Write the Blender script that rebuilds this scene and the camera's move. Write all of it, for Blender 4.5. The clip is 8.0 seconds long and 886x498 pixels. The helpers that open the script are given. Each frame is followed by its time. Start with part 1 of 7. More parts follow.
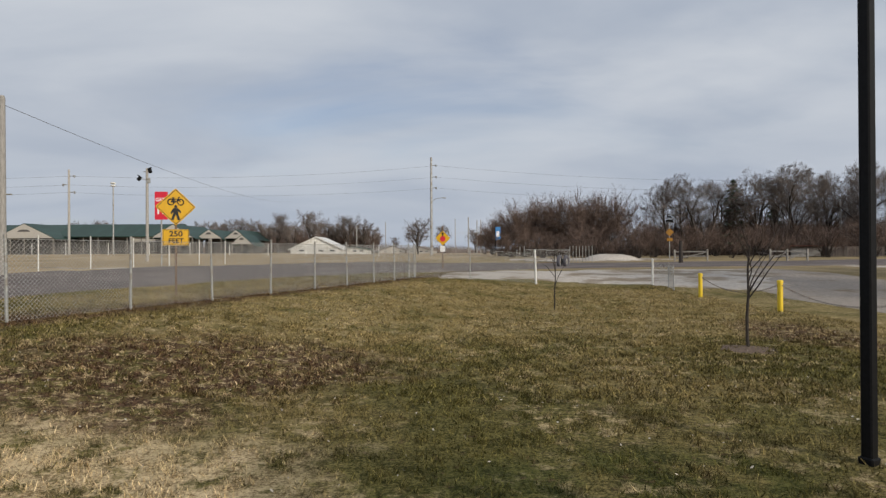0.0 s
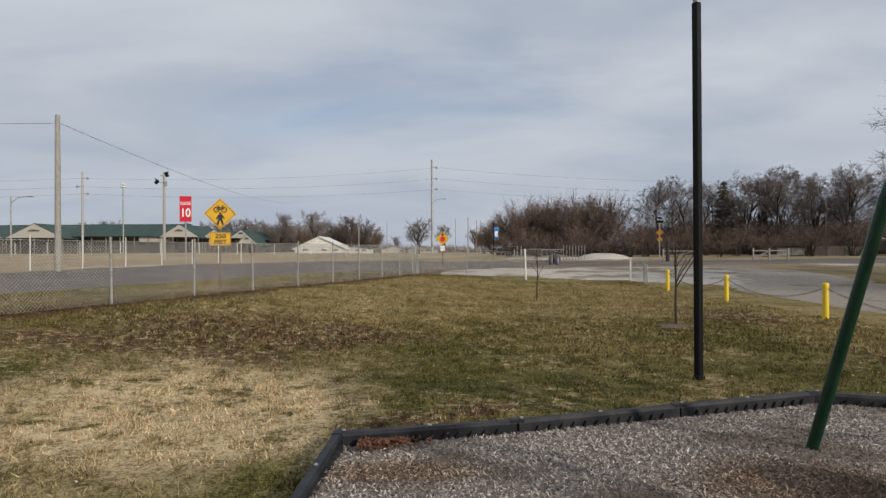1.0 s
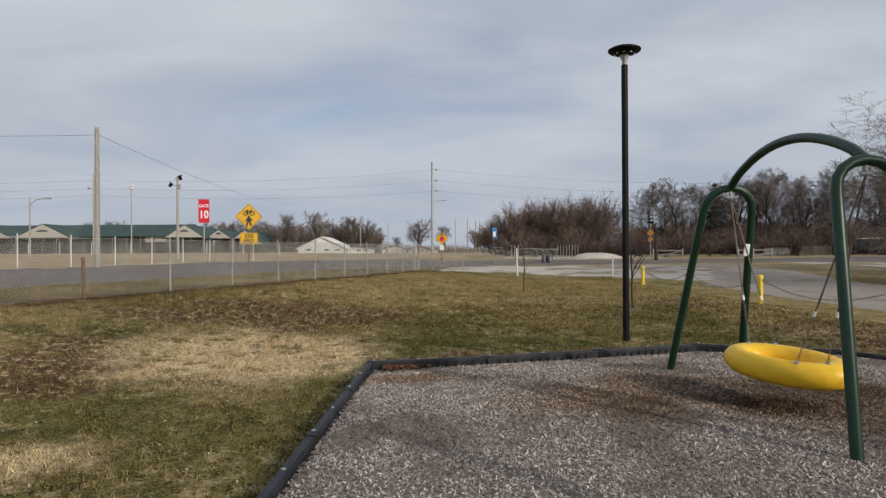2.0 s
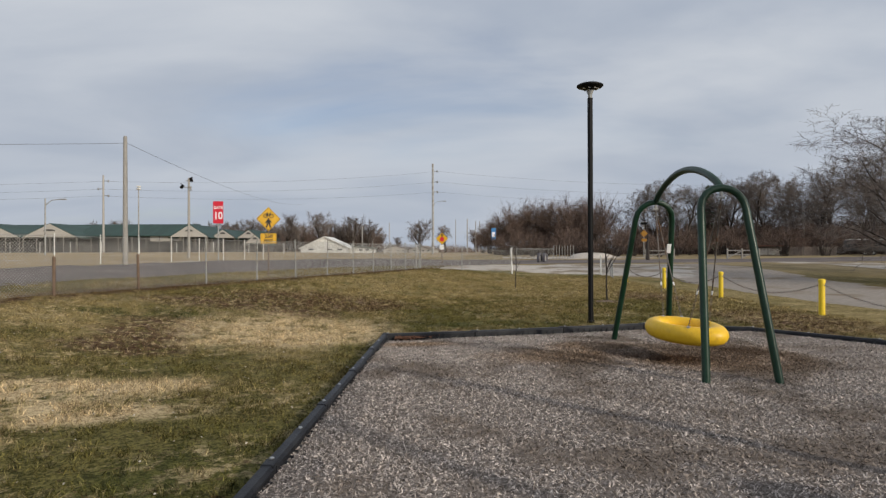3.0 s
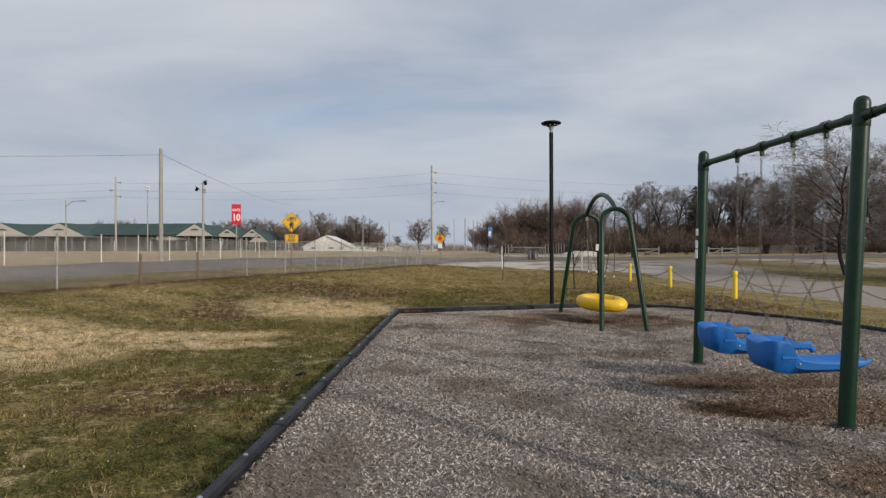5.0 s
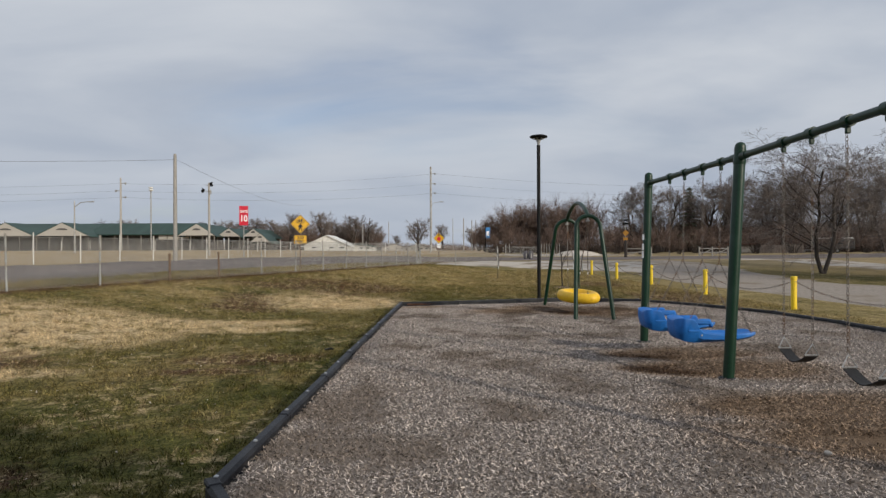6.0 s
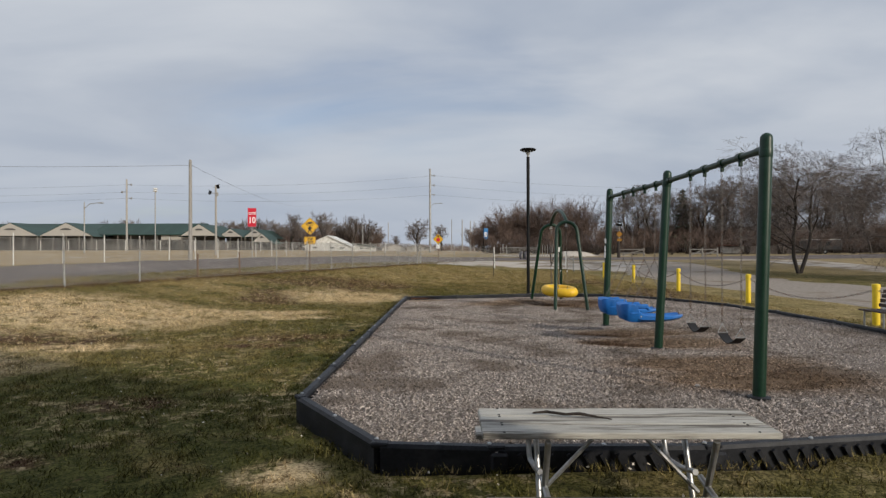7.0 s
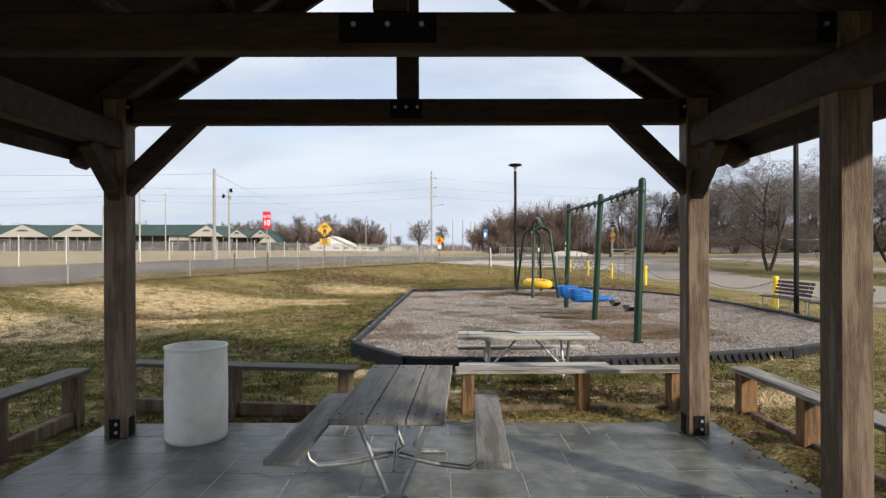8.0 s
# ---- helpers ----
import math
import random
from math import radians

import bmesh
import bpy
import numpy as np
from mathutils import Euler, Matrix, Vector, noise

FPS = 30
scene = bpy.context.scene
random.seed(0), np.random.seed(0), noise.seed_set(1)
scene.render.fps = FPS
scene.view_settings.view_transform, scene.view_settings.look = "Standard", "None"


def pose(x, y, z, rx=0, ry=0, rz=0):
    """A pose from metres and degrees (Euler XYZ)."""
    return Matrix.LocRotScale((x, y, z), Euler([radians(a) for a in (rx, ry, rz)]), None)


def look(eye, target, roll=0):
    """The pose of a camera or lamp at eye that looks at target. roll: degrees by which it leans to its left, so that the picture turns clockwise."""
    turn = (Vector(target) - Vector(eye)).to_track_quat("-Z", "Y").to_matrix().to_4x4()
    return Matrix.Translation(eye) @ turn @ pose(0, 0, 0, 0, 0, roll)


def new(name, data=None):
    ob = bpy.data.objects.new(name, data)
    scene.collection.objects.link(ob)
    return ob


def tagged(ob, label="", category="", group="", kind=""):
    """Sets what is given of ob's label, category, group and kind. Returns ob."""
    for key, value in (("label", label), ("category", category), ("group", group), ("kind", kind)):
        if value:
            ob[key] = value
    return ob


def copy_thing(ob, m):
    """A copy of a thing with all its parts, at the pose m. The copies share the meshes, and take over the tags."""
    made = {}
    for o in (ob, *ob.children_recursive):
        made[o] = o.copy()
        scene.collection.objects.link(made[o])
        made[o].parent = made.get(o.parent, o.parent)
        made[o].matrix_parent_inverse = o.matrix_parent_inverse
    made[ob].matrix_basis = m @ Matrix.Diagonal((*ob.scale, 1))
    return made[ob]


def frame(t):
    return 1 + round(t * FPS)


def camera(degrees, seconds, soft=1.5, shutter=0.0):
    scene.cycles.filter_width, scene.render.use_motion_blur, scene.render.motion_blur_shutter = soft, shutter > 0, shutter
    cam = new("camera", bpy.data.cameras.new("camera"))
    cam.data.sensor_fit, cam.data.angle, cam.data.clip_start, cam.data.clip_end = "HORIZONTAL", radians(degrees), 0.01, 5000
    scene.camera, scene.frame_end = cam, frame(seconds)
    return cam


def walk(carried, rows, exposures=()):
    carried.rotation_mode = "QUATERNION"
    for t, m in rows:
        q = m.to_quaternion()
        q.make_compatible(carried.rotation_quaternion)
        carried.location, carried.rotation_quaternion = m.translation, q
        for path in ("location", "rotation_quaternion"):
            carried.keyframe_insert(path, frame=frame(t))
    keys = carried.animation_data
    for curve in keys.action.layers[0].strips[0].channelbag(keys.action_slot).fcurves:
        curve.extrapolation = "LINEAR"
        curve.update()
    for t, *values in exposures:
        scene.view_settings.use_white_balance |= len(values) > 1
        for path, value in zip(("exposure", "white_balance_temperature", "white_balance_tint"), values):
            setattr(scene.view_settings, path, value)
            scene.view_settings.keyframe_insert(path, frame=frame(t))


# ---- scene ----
cam = camera(72.0, 8.0, soft=1.35)
PATH = [
    (0, (0.204, 0.309, 1.77), (0.219, 2.309, 1.778), -0.3),
    (0.5, (0.245, -1.431, 1.775), (0.258, 0.569, 1.782), -0.3),
    (1, (0.231, -3.246, 1.765), (0.244, -1.246, 1.771), -0.3),
    (1.5, (0.26, -4.951, 1.722), (0.273, -2.951, 1.729), -0.3),
    (2, (0.295, -6.562, 1.668), (0.307, -4.562, 1.675), -0.3),
    (3.5, (0.34, -10.592, 1.612), (0.351, -8.592, 1.619), -0.1),
    (4, (0.366, -11.769, 1.593), (0.38, -9.769, 1.601), -0.1),
    (4.5, (0.401, -12.912, 1.604), (0.413, -10.912, 1.609), -0.2),
    (6, (0.394, -16.375, 1.654), (0.411, -14.375, 1.654), -0.2),
    (6.5, (0.387, -17.528, 1.676), (0.404, -15.528, 1.676), -0.1),
    (7, (0.341, -19.014, 1.674), (0.362, -17.014, 1.675), -0.1),
    (7.3, (0.358, -20.143, 1.678), (0.373, -18.143, 1.678), 0.0),
    (7.5, (0.343, -20.997, 1.69), (0.361, -18.997, 1.691), -0.1),
    (7.8, (0.353, -22.4, 1.699), (0.37, -20.4, 1.702), -0.2),
    (8, (0.362, -23.419, 1.693), (0.378, -21.419, 1.694), -0.2),
]
walk(cam, [(t, look(eye, target, roll)) for t, eye, target, roll in PATH],
     exposures=[(0.0, 0.0), (7.2, 0.0), (7.5, 0.08), (7.8, 0.42), (8.0, 0.64)])

# ---------------------------------------------------------------- light
SUN = Vector((1.77, -1.76, 1.0)).normalized()
sun = new("sun", bpy.data.lights.new("sun", "SUN"))
sun.data.energy, sun.data.angle, sun.data.color = 2.9, radians(2.5), (1.0, 0.90, 0.75)
sun.matrix_world = look((30, -40, 30), Vector((30, -40, 30)) - SUN)


def make_world():
    world = bpy.data.worlds.new("sky")
    scene.world = world
    world.use_nodes = True
    nt = world.node_tree
    n, l = nt.nodes, nt.links
    n.clear()
    out = n.new("ShaderNodeOutputWorld")
    bg = n.new("ShaderNodeBackground")
    sky = n.new("ShaderNodeTexSky")
    sky.sky_type, sky.sun_disc = "NISHITA", False
    sky.sun_elevation = math.asin(SUN.z)
    sky.sun_rotation = math.atan2(SUN.x, SUN.y)
    sky.air_density, sky.dust_density = 1.0, 1.5
    gain = n.new("ShaderNodeMix")
    gain.data_type, gain.blend_type = "RGBA", "MULTIPLY"
    gain.inputs["Factor"].default_value = 1.0
    gain.inputs["B"].default_value = (*SKY_GAIN, 1)
    l.new(sky.outputs["Color"], gain.inputs["A"])
    co = n.new("ShaderNodeTexCoord")
    sep = n.new("ShaderNodeSeparateXYZ")
    l.new(co.outputs["Generated"], sep.inputs[0])
    lift = n.new("ShaderNodeMath")
    lift.operation = "MAXIMUM"
    lift.inputs[1].default_value = 0.0
    l.new(sep.outputs["Z"], lift.inputs[0])
    add = n.new("ShaderNodeMath")
    add.inputs[1].default_value = 0.20
    l.new(lift.outputs[0], add.inputs[0])
    flat = []
    for axis in "XY":
        d = n.new("ShaderNodeMath")
        d.operation = "DIVIDE"
        l.new(sep.outputs[axis], d.inputs[0])
        l.new(add.outputs[0], d.inputs[1])
        flat.append(d)
    comb = n.new("ShaderNodeCombineXYZ")
    l.new(flat[0].outputs[0], comb.inputs["X"])
    l.new(flat[1].outputs[0], comb.inputs["Y"])

    def cloud(scale, detail, rough, lo, hi, shift, squash=(1, 1, 1)):
        mp = n.new("ShaderNodeMapping")
        mp.inputs["Location"].default_value = shift
        mp.inputs["Scale"].default_value = squash
        l.new(comb.outputs[0], mp.inputs["Vector"])
        tex = n.new("ShaderNodeTexNoise")
        tex.inputs["Scale"].default_value, tex.inputs["Detail"].default_value = scale, detail
        tex.inputs["Roughness"].default_value = rough
        tex.inputs["Distortion"].default_value = 0.35
        l.new(mp.outputs[0], tex.inputs["Vector"])
        ramp = n.new("ShaderNodeValToRGB")
        ramp.color_ramp.interpolation = "EASE"
        ramp.color_ramp.elements[0].position, ramp.color_ramp.elements[1].position = lo, hi
        l.new(tex.outputs["Fac"], ramp.inputs[0])
        return ramp

    cover = cloud(0.8, 6, 0.50, 0.08, 0.50, (3.1, 1.7, 0), (0.8, 1.2, 1))
    tone = cloud(1.0, 6, 0.50, 0.28, 0.70, (5.3, 2.2, 0), (0.8, 1.15, 1))
    tint = n.new("ShaderNodeMix")
    tint.data_type = "RGBA"
    tint.inputs["A"].default_value = (*CLOUD_DARK, 1)
    tint.inputs["B"].default_value = (*CLOUD_LIGHT, 1)
    height = n.new("ShaderNodeMapRange")
    height.interpolation_type = "SMOOTHSTEP"
    height.inputs["From Min"].default_value, height.inputs["From Max"].default_value = -0.02, 0.30
    height.inputs["To Min"].default_value, height.inputs["To Max"].default_value = 0.30, 1.0
    l.new(sep.outputs["Z"], height.inputs["Value"])
    lit = n.new("ShaderNodeMath")
    lit.operation = "MULTIPLY"
    l.new(tone.outputs["Color"], lit.inputs[0])
    l.new(height.outputs["Result"], lit.inputs[1])
    l.new(lit.outputs[0], tint.inputs["Factor"])
    mix = n.new("ShaderNodeMix")
    mix.data_type = "RGBA"
    l.new(cover.outputs["Color"], mix.inputs["Factor"])
    l.new(gain.outputs["Result"], mix.inputs["A"])
    l.new(tint.outputs["Result"], mix.inputs["B"])
    l.new(mix.outputs["Result"], bg.inputs["Color"])
    bg.inputs["Strength"].default_value = 1.0
    l.new(bg.outputs[0], out.inputs["Surface"])


SKY_GAIN = (0.104, 0.100, 0.108)
CLOUD_DARK, CLOUD_LIGHT = (0.40, 0.452, 0.54), (0.61, 0.642, 0.69)
make_world()


# ---------------------------------------------------------------- materials
def mat(name, a, b, scale=8.0, rough=0.75, bump=0.15, bscale=None, metal=0.0, c=None, cscale=0.7, cedge=(0.48, 0.62),
        stretch=(1, 1, 1), rand=0.0, island=0.0, spec=0.35, world=False):
    """Colours a and b mixed by a fine noise, blotches of c, relief; rand: the spread between objects, island: between loose pieces."""
    m = bpy.data.materials.new(name)
    m.use_nodes = True
    nt = m.node_tree
    n, l = nt.nodes, nt.links
    bsdf = n["Principled BSDF"]
    bsdf.inputs["Roughness"].default_value, bsdf.inputs["Metallic"].default_value = rough, metal
    bsdf.inputs["Specular IOR Level"].default_value = spec
    co = n.new("ShaderNodeTexCoord")
    src = co.outputs["Object"]
    if world:
        src = n.new("ShaderNodeNewGeometry").outputs["Position"]
    mp = n.new("ShaderNodeMapping")
    mp.inputs["Scale"].default_value = stretch
    l.new(src, mp.inputs["Vector"])

    def noise_node(s, detail=6.0, r=0.6):
        t = n.new("ShaderNodeTexNoise")
        t.inputs["Scale"].default_value, t.inputs["Detail"].default_value, t.inputs["Roughness"].default_value = s, detail, r
        l.new(mp.outputs[0], t.inputs["Vector"])
        return t.outputs["Fac"]

    def mixed(fac, x, y, blend="MIX"):
        k = n.new("ShaderNodeMix")
        k.data_type, k.blend_type = "RGBA", blend
        for socket, v in ((k.inputs["Factor"], fac), (k.inputs["A"], x), (k.inputs["B"], y)):
            if isinstance(v, (tuple, list)):
                socket.default_value = (*v[:3], 1)
            elif isinstance(v, (int, float)):
                socket.default_value = v
            else:
                l.new(v, socket)
        return k.outputs["Result"]

    def ramped(fac, lo, hi):
        r = n.new("ShaderNodeMapRange")
        r.interpolation_type = "SMOOTHSTEP"
        r.inputs["From Min"].default_value, r.inputs["From Max"].default_value = lo, hi
        l.new(fac, r.inputs["Value"])
        return r.outputs["Result"]

    fine = noise_node(scale)
    col = mixed(ramped(fine, 0.3, 0.7), a, b)
    if c is not None:
        col = mixed(ramped(noise_node(cscale, 5.0), *cedge), col, c)
    for amount, kind in ((rand, "obj"), (island, "isl")):
        if amount:
            if kind == "obj":
                v = n.new("ShaderNodeObjectInfo").outputs["Random"]
            else:
                v = n.new("ShaderNodeNewGeometry").outputs["Random Per Island"]
            r = n.new("ShaderNodeMapRange")
            r.inputs["To Min"].default_value, r.inputs["To Max"].default_value = 1 - amount, 1 + amount
            l.new(v, r.inputs["Value"])
            h = n.new("ShaderNodeHueSaturation")
            l.new(r.outputs["Result"], h.inputs["Value"])
            l.new(col, h.inputs["Color"])
            col = h.outputs["Color"]
    l.new(col, bsdf.inputs["Base Color"])
    if bump:
        bp = n.new("ShaderNodeBump")
        bp.inputs["Strength"].default_value = bump
        bp.inputs["Distance"].default_value = 0.02
        l.new(noise_node(bscale or scale * 3, 4.0), bp.inputs["Height"])
        l.new(bp.outputs[0], bsdf.inputs["Normal"])
    return m


GREEN_PAINT = mat("green_powder_coat", (0.003, 0.024, 0.011), (0.005, 0.034, 0.016), 30, 0.38, 0.05, c=(0.010, 0.036, 0.021), cscale=3, spec=0.4)
BLACK_PAINT = mat("black_powder_coat", (0.0035, 0.0035, 0.004), (0.007, 0.007, 0.008), 30, 0.55, 0.04, spec=0.16)
CURB_PLASTIC = mat("black_recycled_plastic", (0.007, 0.008, 0.011), (0.015, 0.016, 0.021), 25, 0.5, 0.2, c=(0.024, 0.025, 0.029), cscale=2.5, rand=0.12, spec=0.3)
YELLOW_PLASTIC = mat("yellow_moulded_plastic", (0.78, 0.47, 0.02), (0.84, 0.53, 0.03), 12, 0.42, 0.04, c=(0.62, 0.36, 0.03), cscale=4, cedge=(0.55, 0.75), spec=0.4)
BOLLARD_PAINT = mat("yellow_bollard_paint", (0.72, 0.50, 0.02), (0.80, 0.58, 0.03), 14, 0.5, 0.06, c=(0.55, 0.38, 0.04), cscale=5, cedge=(0.55, 0.75), rand=0.08)
BLUE_PLASTIC = mat("blue_moulded_plastic", (0.010, 0.125, 0.44), (0.014, 0.16, 0.52), 12, 0.5, 0.04, c=(0.02, 0.13, 0.42), cscale=4, spec=0.4)
STEEL = mat("galvanised_steel", (0.42, 0.43, 0.44), (0.56, 0.57, 0.58), 18, 0.42, 0.05, metal=0.85, c=(0.36, 0.35, 0.33), cscale=6)
GALV_DULL = mat("weathered_galvanised_steel", (0.30, 0.31, 0.31), (0.42, 0.42, 0.41), 14, 0.6, 0.05, metal=0.4, c=(0.25, 0.22, 0.18), cscale=3)
CHAIN_STEEL = mat("chain_steel", (0.13, 0.115, 0.10), (0.26, 0.235, 0.215), 30, 0.5, 0.0, metal=0.5, c=(0.16, 0.09, 0.05), cscale=6)
RUBBER = mat("black_rubber", (0.010, 0.010, 0.011), (0.020, 0.020, 0.021), 20, 0.65, 0.1)
WHITE_PLASTIC = mat("white_translucent_plastic", (0.79, 0.80, 0.775), (0.86, 0.865, 0.84), 7, 0.45, 0.03, c=(0.74, 0.74, 0.70), cscale=3)
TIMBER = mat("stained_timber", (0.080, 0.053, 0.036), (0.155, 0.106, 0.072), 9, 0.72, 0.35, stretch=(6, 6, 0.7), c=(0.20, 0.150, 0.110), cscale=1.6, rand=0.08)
# beams: the posts' timber darkened, the roof's shade put into the colour
TIMBER_ALONG = mat("stained_beam_in_shade", (0.030, 0.020, 0.016), (0.062, 0.042, 0.033), 9, 0.75, 0.25, stretch=(0.7, 6, 6), c=(0.070, 0.047, 0.037), cscale=1.6, rand=0.08)
# underside boards, near black: the dim roof space is painted in
ROOF_WOOD = mat("shaded_roof_boards", (0.016, 0.011, 0.009), (0.032, 0.023, 0.018), 8, 0.8, 0.2, stretch=(6, 0.6, 6), rand=0.18)
SHINGLE = mat("asphalt_shingles", (0.06, 0.055, 0.05), (0.10, 0.092, 0.085), 30, 0.9, 0.3)
CEDAR = mat("orange_brown_timber", (0.155, 0.082, 0.036), (0.26, 0.145, 0.066), 9, 0.7, 0.25, stretch=(5, 5, 0.7), c=(0.075, 0.046, 0.03), cscale=2.0, rand=0.12)
BENCH_GREY = mat("weathered_grey_boards", (0.24, 0.225, 0.20), (0.40, 0.38, 0.345), 10, 0.8, 0.35, stretch=(0.6, 7, 7), c=(0.12, 0.105, 0.09), cscale=1.4, rand=0.1)
TABLE_GREY = mat("grey_picnic_boards", (0.20, 0.195, 0.185), (0.31, 0.30, 0.285), 10, 0.75, 0.3, stretch=(0.6, 7, 7), c=(0.15, 0.145, 0.135), cscale=1.2, rand=0.08)
TABLE_PALE = mat("pale_weathered_boards", (0.40, 0.385, 0.35), (0.56, 0.545, 0.50), 10, 0.8, 0.35, stretch=(0.6, 7, 7), c=(0.16, 0.145, 0.125), cscale=1.5, rand=0.08)
SLATE = mat("stamped_grey_concrete", (0.085, 0.091, 0.082), (0.185, 0.192, 0.177), 5, 0.36, 0.6, bscale=7, c=(0.060, 0.064, 0.060), cscale=0.9, cedge=(0.47, 0.60), rand=0.12, world=True, spec=0.4)
# left bench boards: wet wood, with the shade there put into the colour
BENCH_WET_SHADE = mat("shaded_weathered_boards", (0.06, 0.052, 0.045), (0.13, 0.115, 0.10), 10, 0.7, 0.35, stretch=(0.6, 7, 7), c=(0.22, 0.205, 0.18), cscale=1.6, cedge=(0.55, 0.7), rand=0.1)
JOINT = mat("concrete_joint", (0.34, 0.345, 0.33), (0.50, 0.50, 0.48), 12, 0.8, 0.1)
ASPHALT = mat("worn_asphalt", (0.112, 0.096, 0.092), (0.162, 0.140, 0.133), 6, 0.9, 0.3, bscale=30, c=(0.185, 0.16, 0.15), cscale=0.25, world=True, spec=0.06)
GRAVEL = mat("pale_gravel", (0.40, 0.36, 0.315), (0.54, 0.495, 0.445), 5, 0.95, 0.4, bscale=25, c=(0.24, 0.195, 0.145), cscale=0.28, cedge=(0.44, 0.6), world=True, spec=0.06)
LANE = mat("grey_gravel_lane", (0.25, 0.218, 0.188), (0.36, 0.318, 0.278), 6, 0.95, 0.5, bscale=25, c=(0.22, 0.175, 0.125), cscale=0.35, cedge=(0.54, 0.70), world=True, spec=0.06)
WHITE_PAINT = mat("white_paint", (0.66, 0.66, 0.64), (0.76, 0.76, 0.74), 9, 0.6, 0.05, c=(0.52, 0.51, 0.47), cscale=2)
BARK = mat("grey_bark", (0.030, 0.025, 0.022), (0.066, 0.054, 0.047), 14, 0.9, 0.4, stretch=(3, 3, 0.6), rand=0.2)
TWIG = mat("brown_twigs", (0.108, 0.089, 0.079), (0.195, 0.160, 0.141), 3, 0.9, 0.0, rand=0.22, island=0.25)
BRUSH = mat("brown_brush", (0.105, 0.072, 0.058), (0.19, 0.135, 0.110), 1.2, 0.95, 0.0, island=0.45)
# undergrowth: brush brown made darker, deep thicket shade held in the colour
DENSE_STEMS = mat("shaded_dark_stems", (0.042, 0.030, 0.026), (0.090, 0.064, 0.054), 1.2, 0.95, 0.0, island=0.45)
SIGN_YELLOW = mat("yellow_sign_face", (0.60, 0.335, 0.008), (0.66, 0.375, 0.012), 6, 0.45, 0.0)
SIGN_BLACK = mat("black_sign_print", (0.012, 0.012, 0.012), (0.018, 0.018, 0.018), 6, 0.5, 0.0)
SIGN_RED = mat("red_sign_face", (0.55, 0.018, 0.04), (0.62, 0.025, 0.05), 6, 0.5, 0.0)
SIGN_WHITE = mat("white_sign_print", (0.78, 0.78, 0.78), (0.82, 0.82, 0.82), 6, 0.5, 0.0)
SIGN_BLUE = mat("blue_banner", (0.05, 0.20, 0.48), (0.07, 0.25, 0.55), 3, 0.6, 0.0)
POLE_WOOD = mat("weathered_utility_pole", (0.27, 0.255, 0.235), (0.40, 0.38, 0.35), 9, 0.9, 0.3, stretch=(4, 4, 0.4), rand=0.15)
WIRE = mat("dark_cable", (0.10, 0.10, 0.105), (0.13, 0.13, 0.135), 5, 0.6, 0.0)
GREEN_ROOF = mat("green_metal_roof", (0.012, 0.034, 0.025), (0.018, 0.050, 0.036), 2, 0.5, 0.05, stretch=(3, 0.3, 1), c=(0.022, 0.058, 0.043), cscale=0.2)
CREAM = mat("cream_metal_siding", (0.37, 0.35, 0.315), (0.44, 0.415, 0.375), 3, 0.7, 0.05, stretch=(4, 4, 0.3), rand=0.05)
# inner barn walls: the open stalls' shade is mixed into this grey
DARK_GAP = mat("grey_with_stall_shade", (0.075, 0.072, 0.072), (0.13, 0.124, 0.12), 1.5, 0.9, 0.0)
HOUSE_ROOF = mat("brown_house_roof", (0.12, 0.095, 0.08), (0.18, 0.145, 0.125), 2, 0.9, 0.1, rand=0.25)
HOUSE_WALL = mat("pale_house_wall", (0.42, 0.39, 0.36), (0.55, 0.52, 0.48), 2, 0.8, 0.05, rand=0.2)
GLASS_DARK = mat("dark_window_glass", (0.03, 0.035, 0.04), (0.04, 0.045, 0.05), 2, 0.1, 0.0, spec=0.6)
LEAF_DRY = mat("dry_leaf", (0.085, 0.034, 0.020), (0.17, 0.080, 0.045), 6, 0.9, 0.0, island=0.3)


# ---------------------------------------------------------------- mesh helpers
def thing(name, place=(0, 0, 0), rz=0.0, label="", category="", group="", kind=""):
    ob = new(name)
    ob.matrix_basis = pose(*place, 0, 0, rz)
    return tagged(ob, label, category, group, kind)


def mesh_of(name, bm, material, smooth=False):
    me = bpy.data.meshes.new(name)
    bm.normal_update()
    bm.to_mesh(me)
    bm.free()
    me.materials.append(material)
    if smooth:
        me.shade_smooth()
        me.set_sharp_from_angle(angle=radians(40))
    return me


def part(name, bm, material, parent=None, label="", smooth=False):
    ob = new(name, mesh_of(name, bm, material, smooth))
    if parent:
        ob.parent = parent
    return tagged(ob, label)


def raw(name, verts, faces, material, parent=None, label="", smooth=False):
    me = bpy.data.meshes.new(name)
    me.from_pydata(verts, [], faces)
    me.materials.append(material)
    if smooth:
        me.shade_smooth()
    ob = new(name, me)
    if parent:
        ob.parent = parent
    return tagged(ob, label)


def box(bm, c, s, bevel=0.0, m=None):
    """A box with centre c and size s, its edges cut by bevel; m: a turn about the centre or a whole pose."""
    t = Matrix.Translation(c) @ (m if m is not None else Matrix())
    made = bmesh.ops.create_cube(bm, size=1.0, matrix=t @ Matrix.Diagonal((*s, 1)))
    if bevel:
        edges = list({e for v in made["verts"] for e in v.link_edges})
        bmesh.ops.bevel(bm, geom=edges, offset=bevel, segments=1, affect="EDGES")
    return bm


def beam(bm, a, b, w, h, bevel=0.0, up=(0, 0, 1)):
    """A square-cut bar from a to b, w wide and h high."""
    a, b = Vector(a), Vector(b)
    x = (b - a).normalized()
    y = Vector(up).cross(x).normalized()
    z = x.cross(y)
    m = Matrix((x, y, z)).transposed().to_4x4()
    return box(bm, (a + b) / 2, ((b - a).length, w, h), bevel, m)


